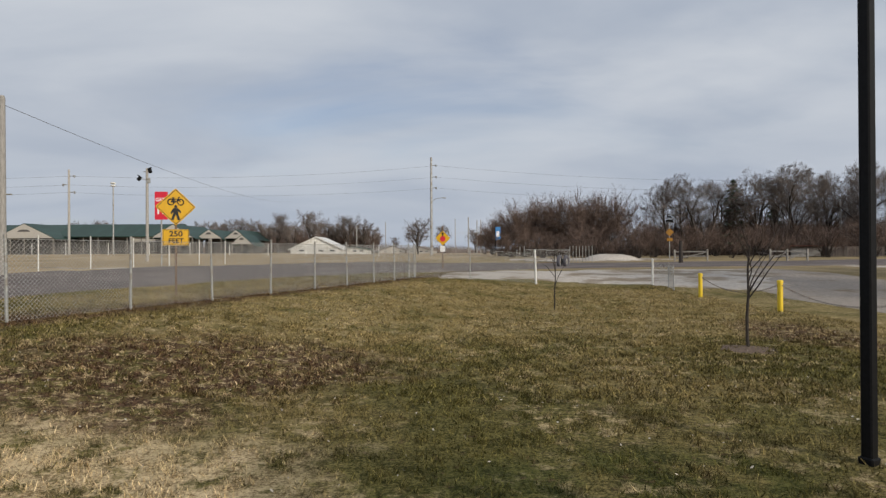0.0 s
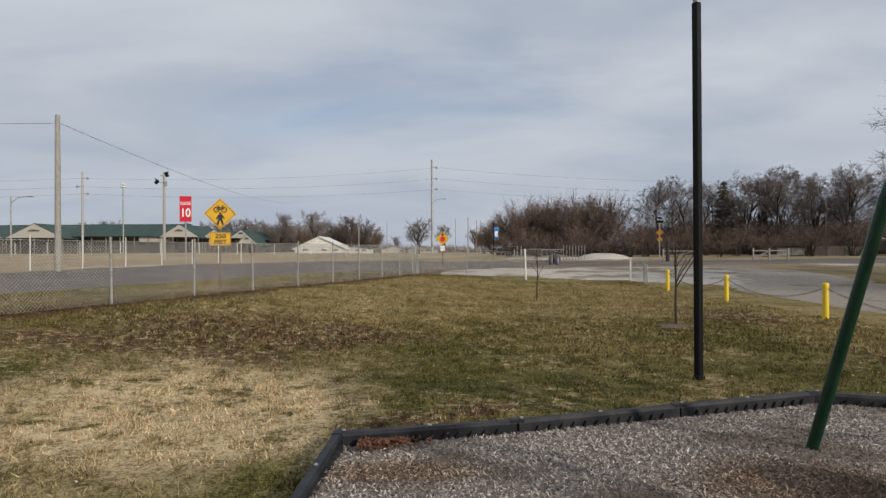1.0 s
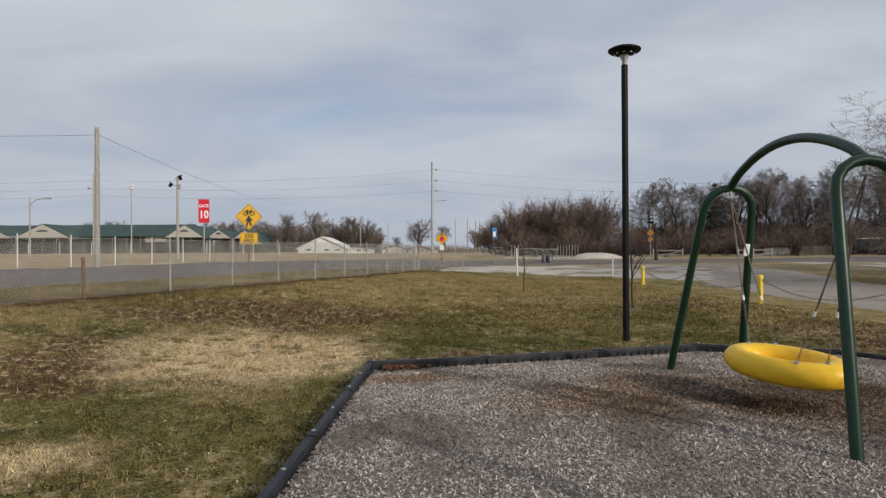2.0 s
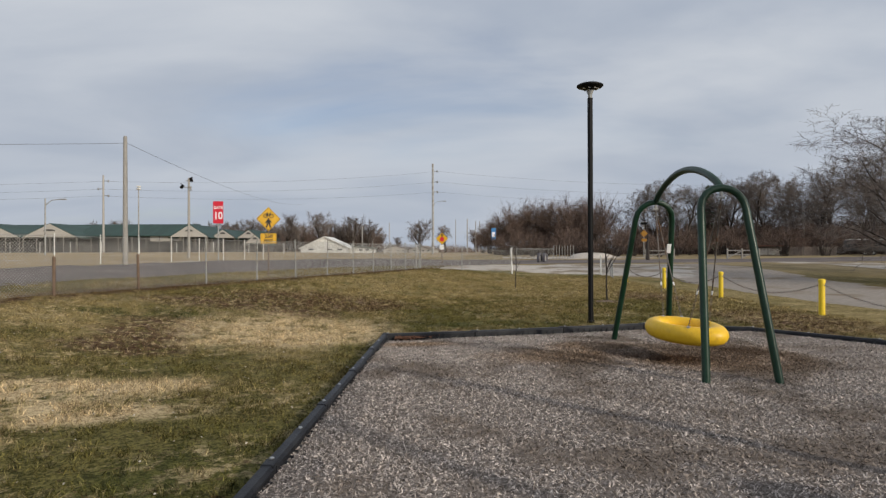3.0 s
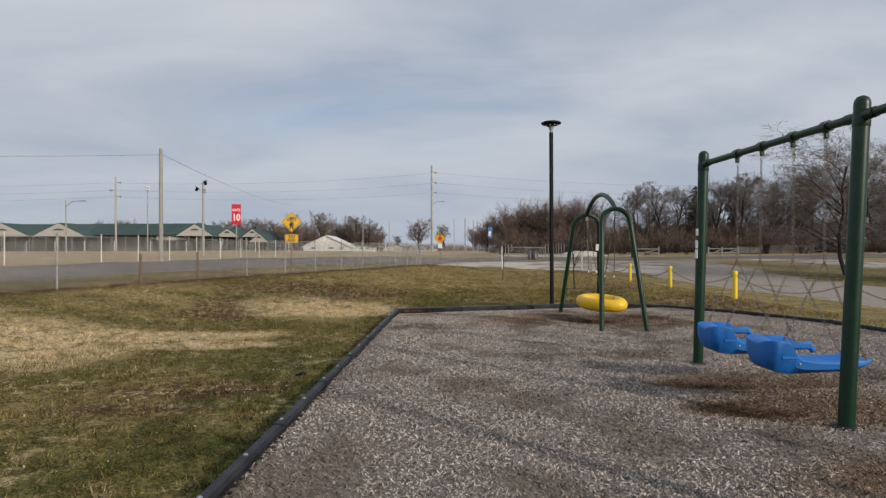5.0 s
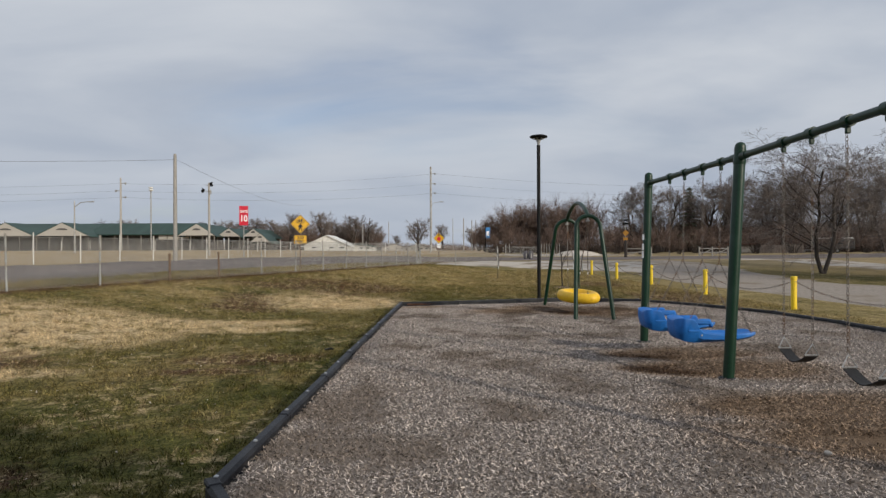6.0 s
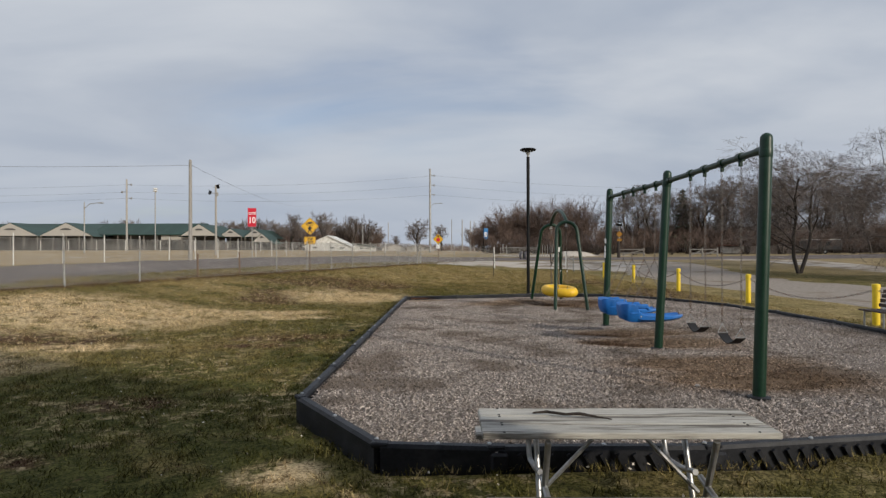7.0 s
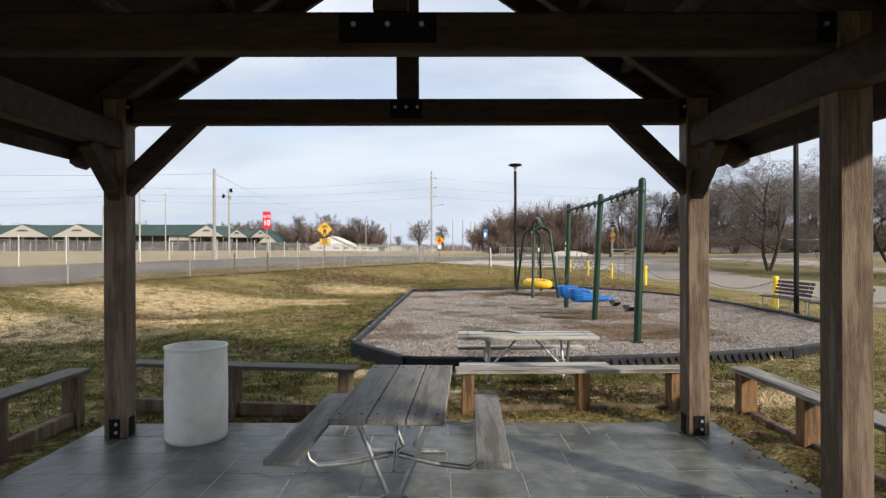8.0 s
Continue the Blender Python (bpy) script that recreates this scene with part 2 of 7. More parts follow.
def tube(bm, pts, r, sides=8, closed=False):
    """A round bar along pts; r: one radius or one a point."""
    pts = [Vector(p) for p in pts]
    n = len(pts)
    rs = [r] * n if isinstance(r, (int, float)) else list(r)
    rings = []
    up = None
    for i, p in enumerate(pts):
        if closed:
            d = pts[(i + 1) % n] - pts[i - 1]
        else:
            d = pts[min(i + 1, n - 1)] - pts[max(i - 1, 0)]
        d.normalize()
        if up is None:
            up = d.orthogonal().normalized()
        u = (up - d * up.dot(d)).normalized()
        up = u
        v = d.cross(u)
        rings.append([bm.verts.new(p + rs[i] * (math.cos(q) * u + math.sin(q) * v)) for q in [2 * math.pi * k / sides for k in range(sides)]])
    for i in range(n if closed else n - 1):
        a, b = rings[i], rings[(i + 1) % n]
        for k in range(sides):
            bm.faces.new((a[k], a[(k + 1) % sides], b[(k + 1) % sides], b[k]))
    if not closed:
        bm.faces.new(list(reversed(rings[0])))
        bm.faces.new(rings[-1])
    return bm


def lathe(bm, profile, sides=24, at=(0, 0, 0)):
    """Rings of (radius, height) turned round the upright through at; ends are capped."""
    rings = []
    for r, z in profile:
        rings.append([bm.verts.new((at[0] + r * math.cos(q), at[1] + r * math.sin(q), at[2] + z)) for q in [2 * math.pi * k / sides for k in range(sides)]])
    for a, b in zip(rings, rings[1:]):
        for k in range(sides):
            bm.faces.new((a[k], a[(k + 1) % sides], b[(k + 1) % sides], b[k]))
    bm.faces.new(list(reversed(rings[0])))
    bm.faces.new(rings[-1])
    return bm


def slab(bm, ring, z0, z1):
    """A flat prism over a ring of (x, y) that runs counter-clockwise."""
    lo = [bm.verts.new((x, y, z0)) for x, y in ring]
    hi = [bm.verts.new((x, y, z1)) for x, y in ring]
    for i in range(len(ring)):
        j = (i + 1) % len(ring)
        bm.faces.new((lo[i], lo[j], hi[j], hi[i]))
    bm.faces.new(list(reversed(lo)))
    bm.faces.new(hi)
    return bm


def B():
    return bmesh.new()


# ---------------------------------------------------------------- ground
def step(t):
    t = min(1.0, max(0.0, t))
    return t * t * (3 - 2 * t)


def from_fence(x, y):
    """The distance to the right of the long chain-link fence."""
    return (x + 11.85 - 0.372 * y) * 0.937


def gz(x, y):
    """The height of the ground."""
    d = from_fence(x, y)
    low = -0.17 - 0.13 * step((-4 - y) / 8) * step((2 - x) / 4) + 0.65 * step((y - 24) / 18)
    if d >= 0:
        k = step(1 - d / 7.2)
        z = low * (1 - k) + 0.50 * k
    else:
        z = 0.50 + 0.10 * step(-d / 5) + 0.34 * step((-d - 7) / 10)
    far = step((math.hypot(x, y - 5) - 55) / 60)
    z = z * (1 - far) + (1.0 + 0.55 * step((-x - 5) / 45)) * far
    return z + 0.025 * noise.noise(Vector((x * 0.35, y * 0.35, 0)))


def spread(lo, hi, fine, coarse):
    """Grid lines: fine ones between lo and hi, then wider and wider out to coarse."""
    mid = list(np.arange(lo, hi + 1e-6, fine))
    out, s = [], fine
    v = hi
    while v < coarse:
        s *= 1.25
        v += s
        out.append(v)
    low, s, v = [], fine, lo
    while v > -coarse:
        s *= 1.25
        v -= s
        low.append(v)
    return list(reversed(low)) + mid + out


BORDER = [(-0.77, 2.74), (1.03, 3.14), (2.95, 3.72), (4.85, 4.30), (6.9, 3.55), (8.3, 1.75), (9.25, -0.4), (9.55, -2.6), (9.65, -4.8), (9.65, -7.0),
          (9.5, -9.2), (9.1, -10.9), (8.0, -12.15), (6.4, -13.0), (4.6, -13.5), (2.7, -13.8), (0.85, -13.8), (-0.155, -13.7), (-1.22, -12.0)]


def inside(x, y, ring, grow=0.0):
    hit = False
    for (ax, ay), (bx, by) in zip(ring, ring[1:] + ring[:1]):
        if (ay > y) != (by > y) and x < ax + (y - ay) / (by - ay) * (bx - ax):
            hit = not hit
    return hit


def make_ground():
    xs, ys = spread(-18, 16, 0.4, 1500), spread(-30, 40, 0.4, 1500)
    verts, faces = [], []
    for y in ys:
        for x in xs:
            z = gz(x, y)
            if inside(x, y, BORDER):
                z = min(z, -0.30)
            if -3.1 < x < 3.2 and y < -17 and y > -26:
                z = min(z, -0.40)
            verts.append((x, y, z))
    w = len(xs)
    for j in range(len(ys) - 1):
        for i in range(w - 1):
            faces.append((j * w + i, j * w + i + 1, (j + 1) * w + i + 1, (j + 1) * w + i))
    ob = raw("ground", verts, faces, GRASS, smooth=True)
    return tagged(ob, "patchy winter lawn, green and straw-coloured, with bare soil", "ground", kind="structure")


def grass_material(name):
    """Winter turf: green, straw and bare soil in patches that lie where they lie on this lawn."""
    m = bpy.data.materials.new(name)
    m.use_nodes = True
    nt = m.node_tree
    n, l = nt.nodes, nt.links
    bsdf = n["Principled BSDF"]
    bsdf.inputs["Roughness"].default_value = 0.95
    bsdf.inputs["Specular IOR Level"].default_value = 0.1
    pos = n.new("ShaderNodeNewGeometry").outputs["Position"]
    sep = n.new("ShaderNodeSeparateXYZ")
    l.new(pos, sep.inputs[0])

    def nz(s, detail=5.0, r=0.6, shift=0.0):
        mp = n.new("ShaderNodeMapping")
        mp.inputs["Location"].default_value = (shift, shift * 1.7, 0)
        l.new(pos, mp.inputs["Vector"])
        t = n.new("ShaderNodeTexNoise")
        t.inputs["Scale"].default_value, t.inputs["Detail"].default_value, t.inputs["Roughness"].default_value = s, detail, r
        l.new(mp.outputs[0], t.inputs["Vector"])
        return t.outputs["Fac"]

    def math_node(op, x, y=0.0, z=0.0):
        k = n.new("ShaderNodeMath")
        k.operation = op
        for i, v in enumerate((x, y, z)):
            if isinstance(v, (int, float)):
                k.inputs[i].default_value = v
            else:
                l.new(v, k.inputs[i])
        return k.outputs[0]

    def ramped(fac, lo, hi):
        r = n.new("ShaderNodeMapRange")
        r.interpolation_type = "SMOOTHSTEP"
        r.inputs["From Min"].default_value, r.inputs["From Max"].default_value = lo, hi
        l.new(fac, r.inputs["Value"])
        return r.outputs["Result"]

    def mixed(fac, x, y):
        k = n.new("ShaderNodeMix")
        k.data_type = "RGBA"
        for socket, v in ((k.inputs["Factor"], fac), (k.inputs["A"], x), (k.inputs["B"], y)):
            if isinstance(v, (tuple, list)):
                socket.default_value = (*v, 1)
            elif isinstance(v, (int, float)):
                socket.default_value = v
            else:
                l.new(v, socket)
        return k.outputs["Result"]

    wob = nz(0.9, 5, 0.62, 7.0)

    def blob(cx, cy, rx, ry, turn=0.0, soft=0.35, ragged=1.3):
        """A patch round (cx, cy), 1 inside and 0 outside, with a ragged edge."""
        ca, sa = math.cos(radians(turn)), math.sin(radians(turn))
        dx, dy = math_node("SUBTRACT", sep.outputs["X"], cx), math_node("SUBTRACT", sep.outputs["Y"], cy)
        u = math_node("ADD", math_node("MULTIPLY", dx, ca / rx), math_node("MULTIPLY", dy, sa / rx))
        v = math_node("ADD", math_node("MULTIPLY", dx, -sa / ry), math_node("MULTIPLY", dy, ca / ry))
        r = math_node("SQRT", math_node("ADD", math_node("MULTIPLY", u, u), math_node("MULTIPLY", v, v)))
        r = math_node("ADD", r, math_node("MULTIPLY", math_node("SUBTRACT", wob, 0.5), ragged))
        return math_node("SUBTRACT", 1.0, ramped(r, 1.0 - soft, 1.0 + soft))

    def union(masks):
        out = masks[0]
        for k in masks[1:]:
            out = math_node("MAXIMUM", out, k)
        return out

    fine = math_node("ADD", math_node("MULTIPLY", nz(34, 4, 0.65), 0.45), math_node("ADD", math_node("MULTIPLY", nz(11, 6, 0.72, 17.0), 0.35), math_node("MULTIPLY", nz(3.0, 6, 0.7, 51.0), 0.20)))
    green = mixed(ramped(fine, 0.42, 0.58), (0.036, 0.036, 0.009), (0.190, 0.162, 0.055))
    olive = mixed(ramped(fine, 0.42, 0.58), (0.068, 0.054, 0.018), (0.285, 0.222, 0.092))
    gold = mixed(ramped(fine, 0.40, 0.60), (0.120, 0.093, 0.036), (0.385, 0.298, 0.135))
    straw = mixed(ramped(fine, 0.40, 0.56), (0.20, 0.135, 0.064), (0.66, 0.520, 0.314))
    soil = mixed(ramped(fine, 0.40, 0.62), (0.034, 0.019, 0.011), (0.150, 0.088, 0.052))
    lush_shade = mixed(ramped(fine, 0.42, 0.60), (0.030, 0.034, 0.009), (0.130, 0.126, 0.036))
    col = mixed(ramped(nz(0.22, 5, 0.6, 3.0), 0.44, 0.64), green, olive)
    col = mixed(math_node("MULTIPLY", union([blob(*b) for b in GOLD_PATCHES]), ramped(nz(0.7, 6, 0.65, 91.0), 0.30, 0.58)), col, gold)
    col = mixed(math_node("MULTIPLY", union([blob(*b) for b in LUSH_SHADE_PATCHES]), ramped(nz(1.1, 7, 0.7, 111.0), 0.36, 0.56)), col, lush_shade)
    tufts = ramped(nz(4.5, 8, 0.72, 61.0), 0.50, 0.60)
    col = mixed(math_node("MULTIPLY", tufts, math_node("MULTIPLY", ramped(nz(0.5, 5, 0.6, 71.0), 0.40, 0.62), 0.62)), col, straw)
    bare = ramped(nz(5.5, 8, 0.72, 81.0), 0.58, 0.66)
    col = mixed(math_node("MULTIPLY", bare, 0.75), col, soil)
    broken = ramped(nz(4.2, 9, 0.78, 31.0), 0.43, 0.53)
    dug = union([blob(*b) for b in SOIL_PATCHES])
    col = mixed(math_node("MULTIPLY", dug, broken), col, soil)
    flecks = math_node("MULTIPLY", dug, ramped(nz(7.0, 8, 0.74, 151.0), 0.52, 0.60))
    col = mixed(math_node("MULTIPLY", flecks, 0.75), col, straw)
    thinned = ramped(nz(2.6, 9, 0.78, 41.0), 0.38, 0.52)
    col = mixed(math_node("MULTIPLY", union([blob(*b) for b in STRAW_PATCHES]), thinned), col, straw)
    away = math_node("SQRT", math_node("ADD", math_node("MULTIPLY", sep.outputs["X"], sep.outputs["X"]), math_node("MULTIPLY", sep.outputs["Y"], sep.outputs["Y"])))
    beyond = math_node("ADD", math_node("MULTIPLY", sep.outputs["X"], 0.936), math_node("ADD", math_node("MULTIPLY", sep.outputs["Y"], -0.349), 11.10))
    strip = mixed(ramped(nz(0.3, 6, 0.65, 5.0), 0.35, 0.65), (0.33, 0.255, 0.145), (0.21, 0.165, 0.09))
    col = mixed(ramped(away, 32.0, 48.0), col, strip)
    field = mixed(ramped(nz(0.12, 5, 0.6, 5.0), 0.35, 0.65), (0.42, 0.325, 0.205), (0.30, 0.232, 0.142))
    col = mixed(math_node("SUBTRACT", 1.0, ramped(beyond, -15.5, -12.5)), col, field)
    bank = math_node("SUBTRACT", ramped(beyond, -2.0, -0.3), ramped(beyond, 0.1, 1.1))
    col = mixed(math_node("MULTIPLY", bank, ramped(nz(1.6, 7, 0.7, 131.0), 0.36, 0.54)), col, soil)
    l.new(col, bsdf.inputs["Base Color"])
    bp = n.new("ShaderNodeBump")
    bp.inputs["Strength"].default_value, bp.inputs["Distance"].default_value = 0.6, 0.05
    l.new(nz(30, 4, 0.7), bp.inputs["Height"])
    l.new(bp.outputs[0], bsdf.inputs["Normal"])
    return m


# centre x, y, half sizes, turn
SOIL_PATCHES = [(-3.4, 9.8, 3.0, 1.9, 25), (-5.6, 7.6, 2.2, 0.9, 20), (-3.4, 7.3, 1.2, 0.8, 0), (-5.6, 3.2, 1.0, 1.6, 10), (-5.3, 1.6, 1.2, 0.7, 0), (-0.35, 3.6, 0.7, 0.35, 15), (0.6, 4.1, 0.6, 0.3, 15),
                (-2.7, -6.1, 1.2, 0.45, 8), (-3.2, -7.0, 0.9, 0.3, 0), (-3.6, -11.2, 0.7, 0.35, 0), (-4.2, -13.4, 0.8, 0.3, 0), (1.8, -15.6, 2.2, 0.5, 0), (4.6, -15.0, 1.0, 0.4, 0),
                (-8.5, -4.0, 1.6, 0.6, 10), (-7.4, -6.4, 1.6, 0.9, 0), (9.2, 6.0, 1.6, 2.6, 0), (8.6, 14.5, 1.2, 2.4, 0)]
STRAW_PATCHES = [(-3.0, 4.3, 2.1, 2.5, 10), (-1.5, 4.2, 0.9, 0.7, 0), (-8.6, -3.3, 3.3, 2.6, 15), (-5.4, -1.6, 2.4, 0.85, 8), (-9.0, -8.9, 2.6, 1.5, 0), (-6.6, -7.3, 1.5, 0.4, 5), (-4.2, -2.6, 1.6, 0.5, 5),
                 (-1.0, -13.7, 0.42, 0.35, 0), (4.8, -15.9, 1.3, 0.35, 10), (0.4, -15.4, 0.8, 0.25, 0)]
# lush turf; by pavilion and border its colour also holds their cast shade
LUSH_SHADE_PATCHES = [(-6.0, -12.4, 5.2, 3.6, 0), (-2.4, -13.0, 2.0, 2.2, 0), (-2.0, -8.0, 0.9, 4.5, -4), (-3.4, -11.0, 2.8, 2.4, 0), (1.6, 5.2, 2.2, 0.9, 12),
                (1.0, -15.0, 3.5, 0.8, 0), (-6.5, 4.9, 1.6, 0.6, 20)]
GOLD_PATCHES = [(5.0, 22.0, 9.0, 8.5, 0), (-3.0, 18.0, 6.0, 7.0, 20), (12.0, 0.0, 3.4, 26.0, 0), (-8.5, 4.0, 2.5, 3.5, 20), (10.2, 10.0, 2.2, 9.0, 0), (10.8, -4.0, 1.2, 9.0, 0)]
GRASS = grass_material("winter_turf")


def blade_material(spread_by):
    """The turf's colours, with a spread from blade to blade."""
    m = GRASS.copy()
    m.name = "winter_grass_blades"
    n, l = m.node_tree.nodes, m.node_tree.links
    base = n["Principled BSDF"].inputs["Base Color"]
    r, h = n.new("ShaderNodeMapRange"), n.new("ShaderNodeHueSaturation")
    r.inputs["To Min"].default_value, r.inputs["To Max"].default_value = 1 - spread_by, 1 + 1.3 * spread_by
    l.new(n.new("ShaderNodeNewGeometry").outputs["Random Per Island"], r.inputs["Value"])
    l.new(r.outputs["Result"], h.inputs["Value"])
    l.new(base.links[0].from_socket, h.inputs["Color"])
    l.new(h.outputs["Color"], base)
    return m


BLADES = blade_material(0.65)
ground = make_ground()


HX, HY = np.arange(-18.0, 16.01, 0.4), np.arange(-30.0, 40.01, 0.4)
HZ = np.array([[gz(float(x), float(y)) for x in HX] for y in HY])


def heights(x, y, hx=None, hy=None, hz=None):
    """Ground heights for arrays of places, read from the grid."""
    hx, hy, hz = (HX, HY, HZ) if hx is None else (hx, hy, hz)
    u, v = (x - hx[0]) / (hx[1] - hx[0]), (y - hy[0]) / (hy[1] - hy[0])
    i, j = np.clip(u.astype(int), 0, len(hx) - 2), np.clip(v.astype(int), 0, len(hy) - 2)
    a, b = np.clip(u - i, 0, 1), np.clip(v - j, 0, 1)
    return (hz[j, i] * (1 - a) + hz[j, i + 1] * a) * (1 - b) + (hz[j + 1, i] * (1 - a) + hz[j + 1, i + 1] * a) * b


def within(x, y, ring):
    """inside() for arrays."""
    hit = np.zeros(len(x), bool)
    for (ax, ay), (bx, by) in zip(ring, ring[1:] + ring[:1]):
        if ay != by:
            hit ^= ((ay > y) != (by > y)) & (x < ax + (y - ay) / (by - ay) * (bx - ax))
    return hit


def strewn(name, corners, material):
    """Many loose faces as one mesh; corners: an array of faces, corners and coordinates."""
    n, k, _ = corners.shape
    me = bpy.data.meshes.new(name)
    me.vertices.add(n * k)
    me.vertices.foreach_set("co", corners.astype(np.float32).ravel())
    me.loops.add(n * k)
    me.loops.foreach_set("vertex_index", np.arange(n * k, dtype=np.int32))
    me.polygons.add(n)
    me.polygons.foreach_set("loop_start", np.arange(0, n * k, k, dtype=np.int32))
    me.polygons.foreach_set("loop_total", np.full(n, k, dtype=np.int32))
    me.update(calc_edges=True)
    me.validate()
    me.materials.append(material)
    return new(name, me)


def draped(name, ring, material, lift, label, category, step_size=1.5):
    """A flat piece of the setting, laid over the ground inside a ring of (x, y)."""
    bm = B()
    bm.faces.new([bm.verts.new((x, y, 0)) for x, y in ring])
    x0, x1 = min(p[0] for p in ring), max(p[0] for p in ring)
    y0, y1 = min(p[1] for p in ring), max(p[1] for p in ring)
    for axis, lo, hi in ((0, x0, x1), (1, y0, y1)):
        v = lo + step_size
        while v < hi:
            no = Vector((1, 0, 0)) if axis == 0 else Vector((0, 1, 0))
            bmesh.ops.bisect_plane(bm, geom=bm.verts[:] + bm.edges[:] + bm.faces[:], plane_co=no * v, plane_no=no)
            v += step_size
    for v in bm.verts:
        v.co.z = gz(v.co.x, v.co.y) + (-0.02 if v.is_boundary else lift)
    ob = part(name, bm, material, smooth=False)
    return tagged(ob, label, category, kind="structure")


draped("road", [(-30.5, -30), (-17.5, -30), (-15.4, -6), (-13.4, 4), (-12.0, 12), (-10.4, 20), (-7.6, 28), (-3.2, 34), (3, 40), (9, 44.5), (16, 46.5), (40, 50), (120, 60),
                (120, 78), (40, 66), (12, 63), (-3, 58), (-9, 50), (-13, 41), (-16.3, 36), (-18.3, 28), (-20.0, 20), (-21.8, 12), (-23.5, 4), (-25.6, -6)],
       ASPHALT, 0.05, "grey worn asphalt road beside the fence", "road", 1.6)
draped("field_track", [(-16.4, 32.2), (-15.8, 33.3), (-29, 38.4), (-44, 43.5), (-44, 42.4), (-29, 37.2)], GRAVEL, 0.045, "pale gravel track leading into the field", "track", 1.5)
draped("gravel_apron", [(-0.4, 29.0), (5.4, 32.6), (10.6, 30.6), (13.6, 28.2), (16.5, 27.0), (19.8, 35.0), (21.0, 41.2), (12.5, 41.0), (6.5, 40.0), (2.2, 38.5), (0.4, 34.5)], GRAVEL, 0.04,
       "pale gravel apron in front of the gate", "gravel", 1.5)
draped("gravel_yard", [(8, 71), (21, 70), (31, 76), (27, 86), (14, 86), (9, 79)], GRAVEL, 0.05, "pale gravel yard before the brush", "gravel", 2.0)
draped("gravel_lane", [(15.2, -40), (14.6, -12), (13.6, 2.0), (12.9, 14.0), (14.4, 28.0), (17.5, 35.0), (20.5, 42.5), (22.5, 42.5), (24.3, 34.0), (23.3, 26.0), (21.2, 16.0), (21.6, 6.0), (24.0, -40)],
       LANE, 0.03, "grey gravel lane behind yellow bollards", "road", 1.2)
draped("far_lane", [(30, 50), (33, 30), (36, 10), (38, -40), (43, -40), (41, 10), (39, 30), (37, 50), (60, 60), (110, 66), (110, 71), (60, 66), (36, 58)], GRAVEL, 0.04,
       "pale gravel track in front of the tree line", "road", 2.5)


# ---------------------------------------------------------------- playground bed
HOLLOWS = [(4.25, 0.4, 1.4, 1.1), (4.3, -6.4, 1.3, 0.6), (4.4, -7.65, 1.4, 0.65), (4.5, -9.8, 1.4, 0.6), (4.6, -10.85, 1.5, 0.65)]
SCUFFS = [(2.3, 0.5, 1.2, 0.7), (3.0, 1.5, 0.8, 0.5), (-0.1, 1.9, 0.8, 0.3)]
# spots under the ring swing and blue seats where the mulch is darker
DARK_SPOTS = [(4.2, 0.6, 1.25, 0.85), (3.5, 0.75, 0.7, 0.45), (3.8, -6.35, 0.85, 0.26), (3.8, -7.60, 0.95, 0.30)]
MULCH_Z = -0.085


def mulch_height(x, y):
    z = MULCH_Z + 0.018 * noise.noise(Vector((x * 0.8, y * 0.8, 3)))
    z -= 0.055 * step((y - 1.8 - 0.2 * x) / 1.0)
    for cx, cy, rx, ry in HOLLOWS:
        r = math.hypot((x - cx) / rx, (y - cy) / ry)
        z -= 0.06 * step(1.2 - r)
        z += 0.02 * step(1 - abs(r - 1.25) / 0.3)
    return z


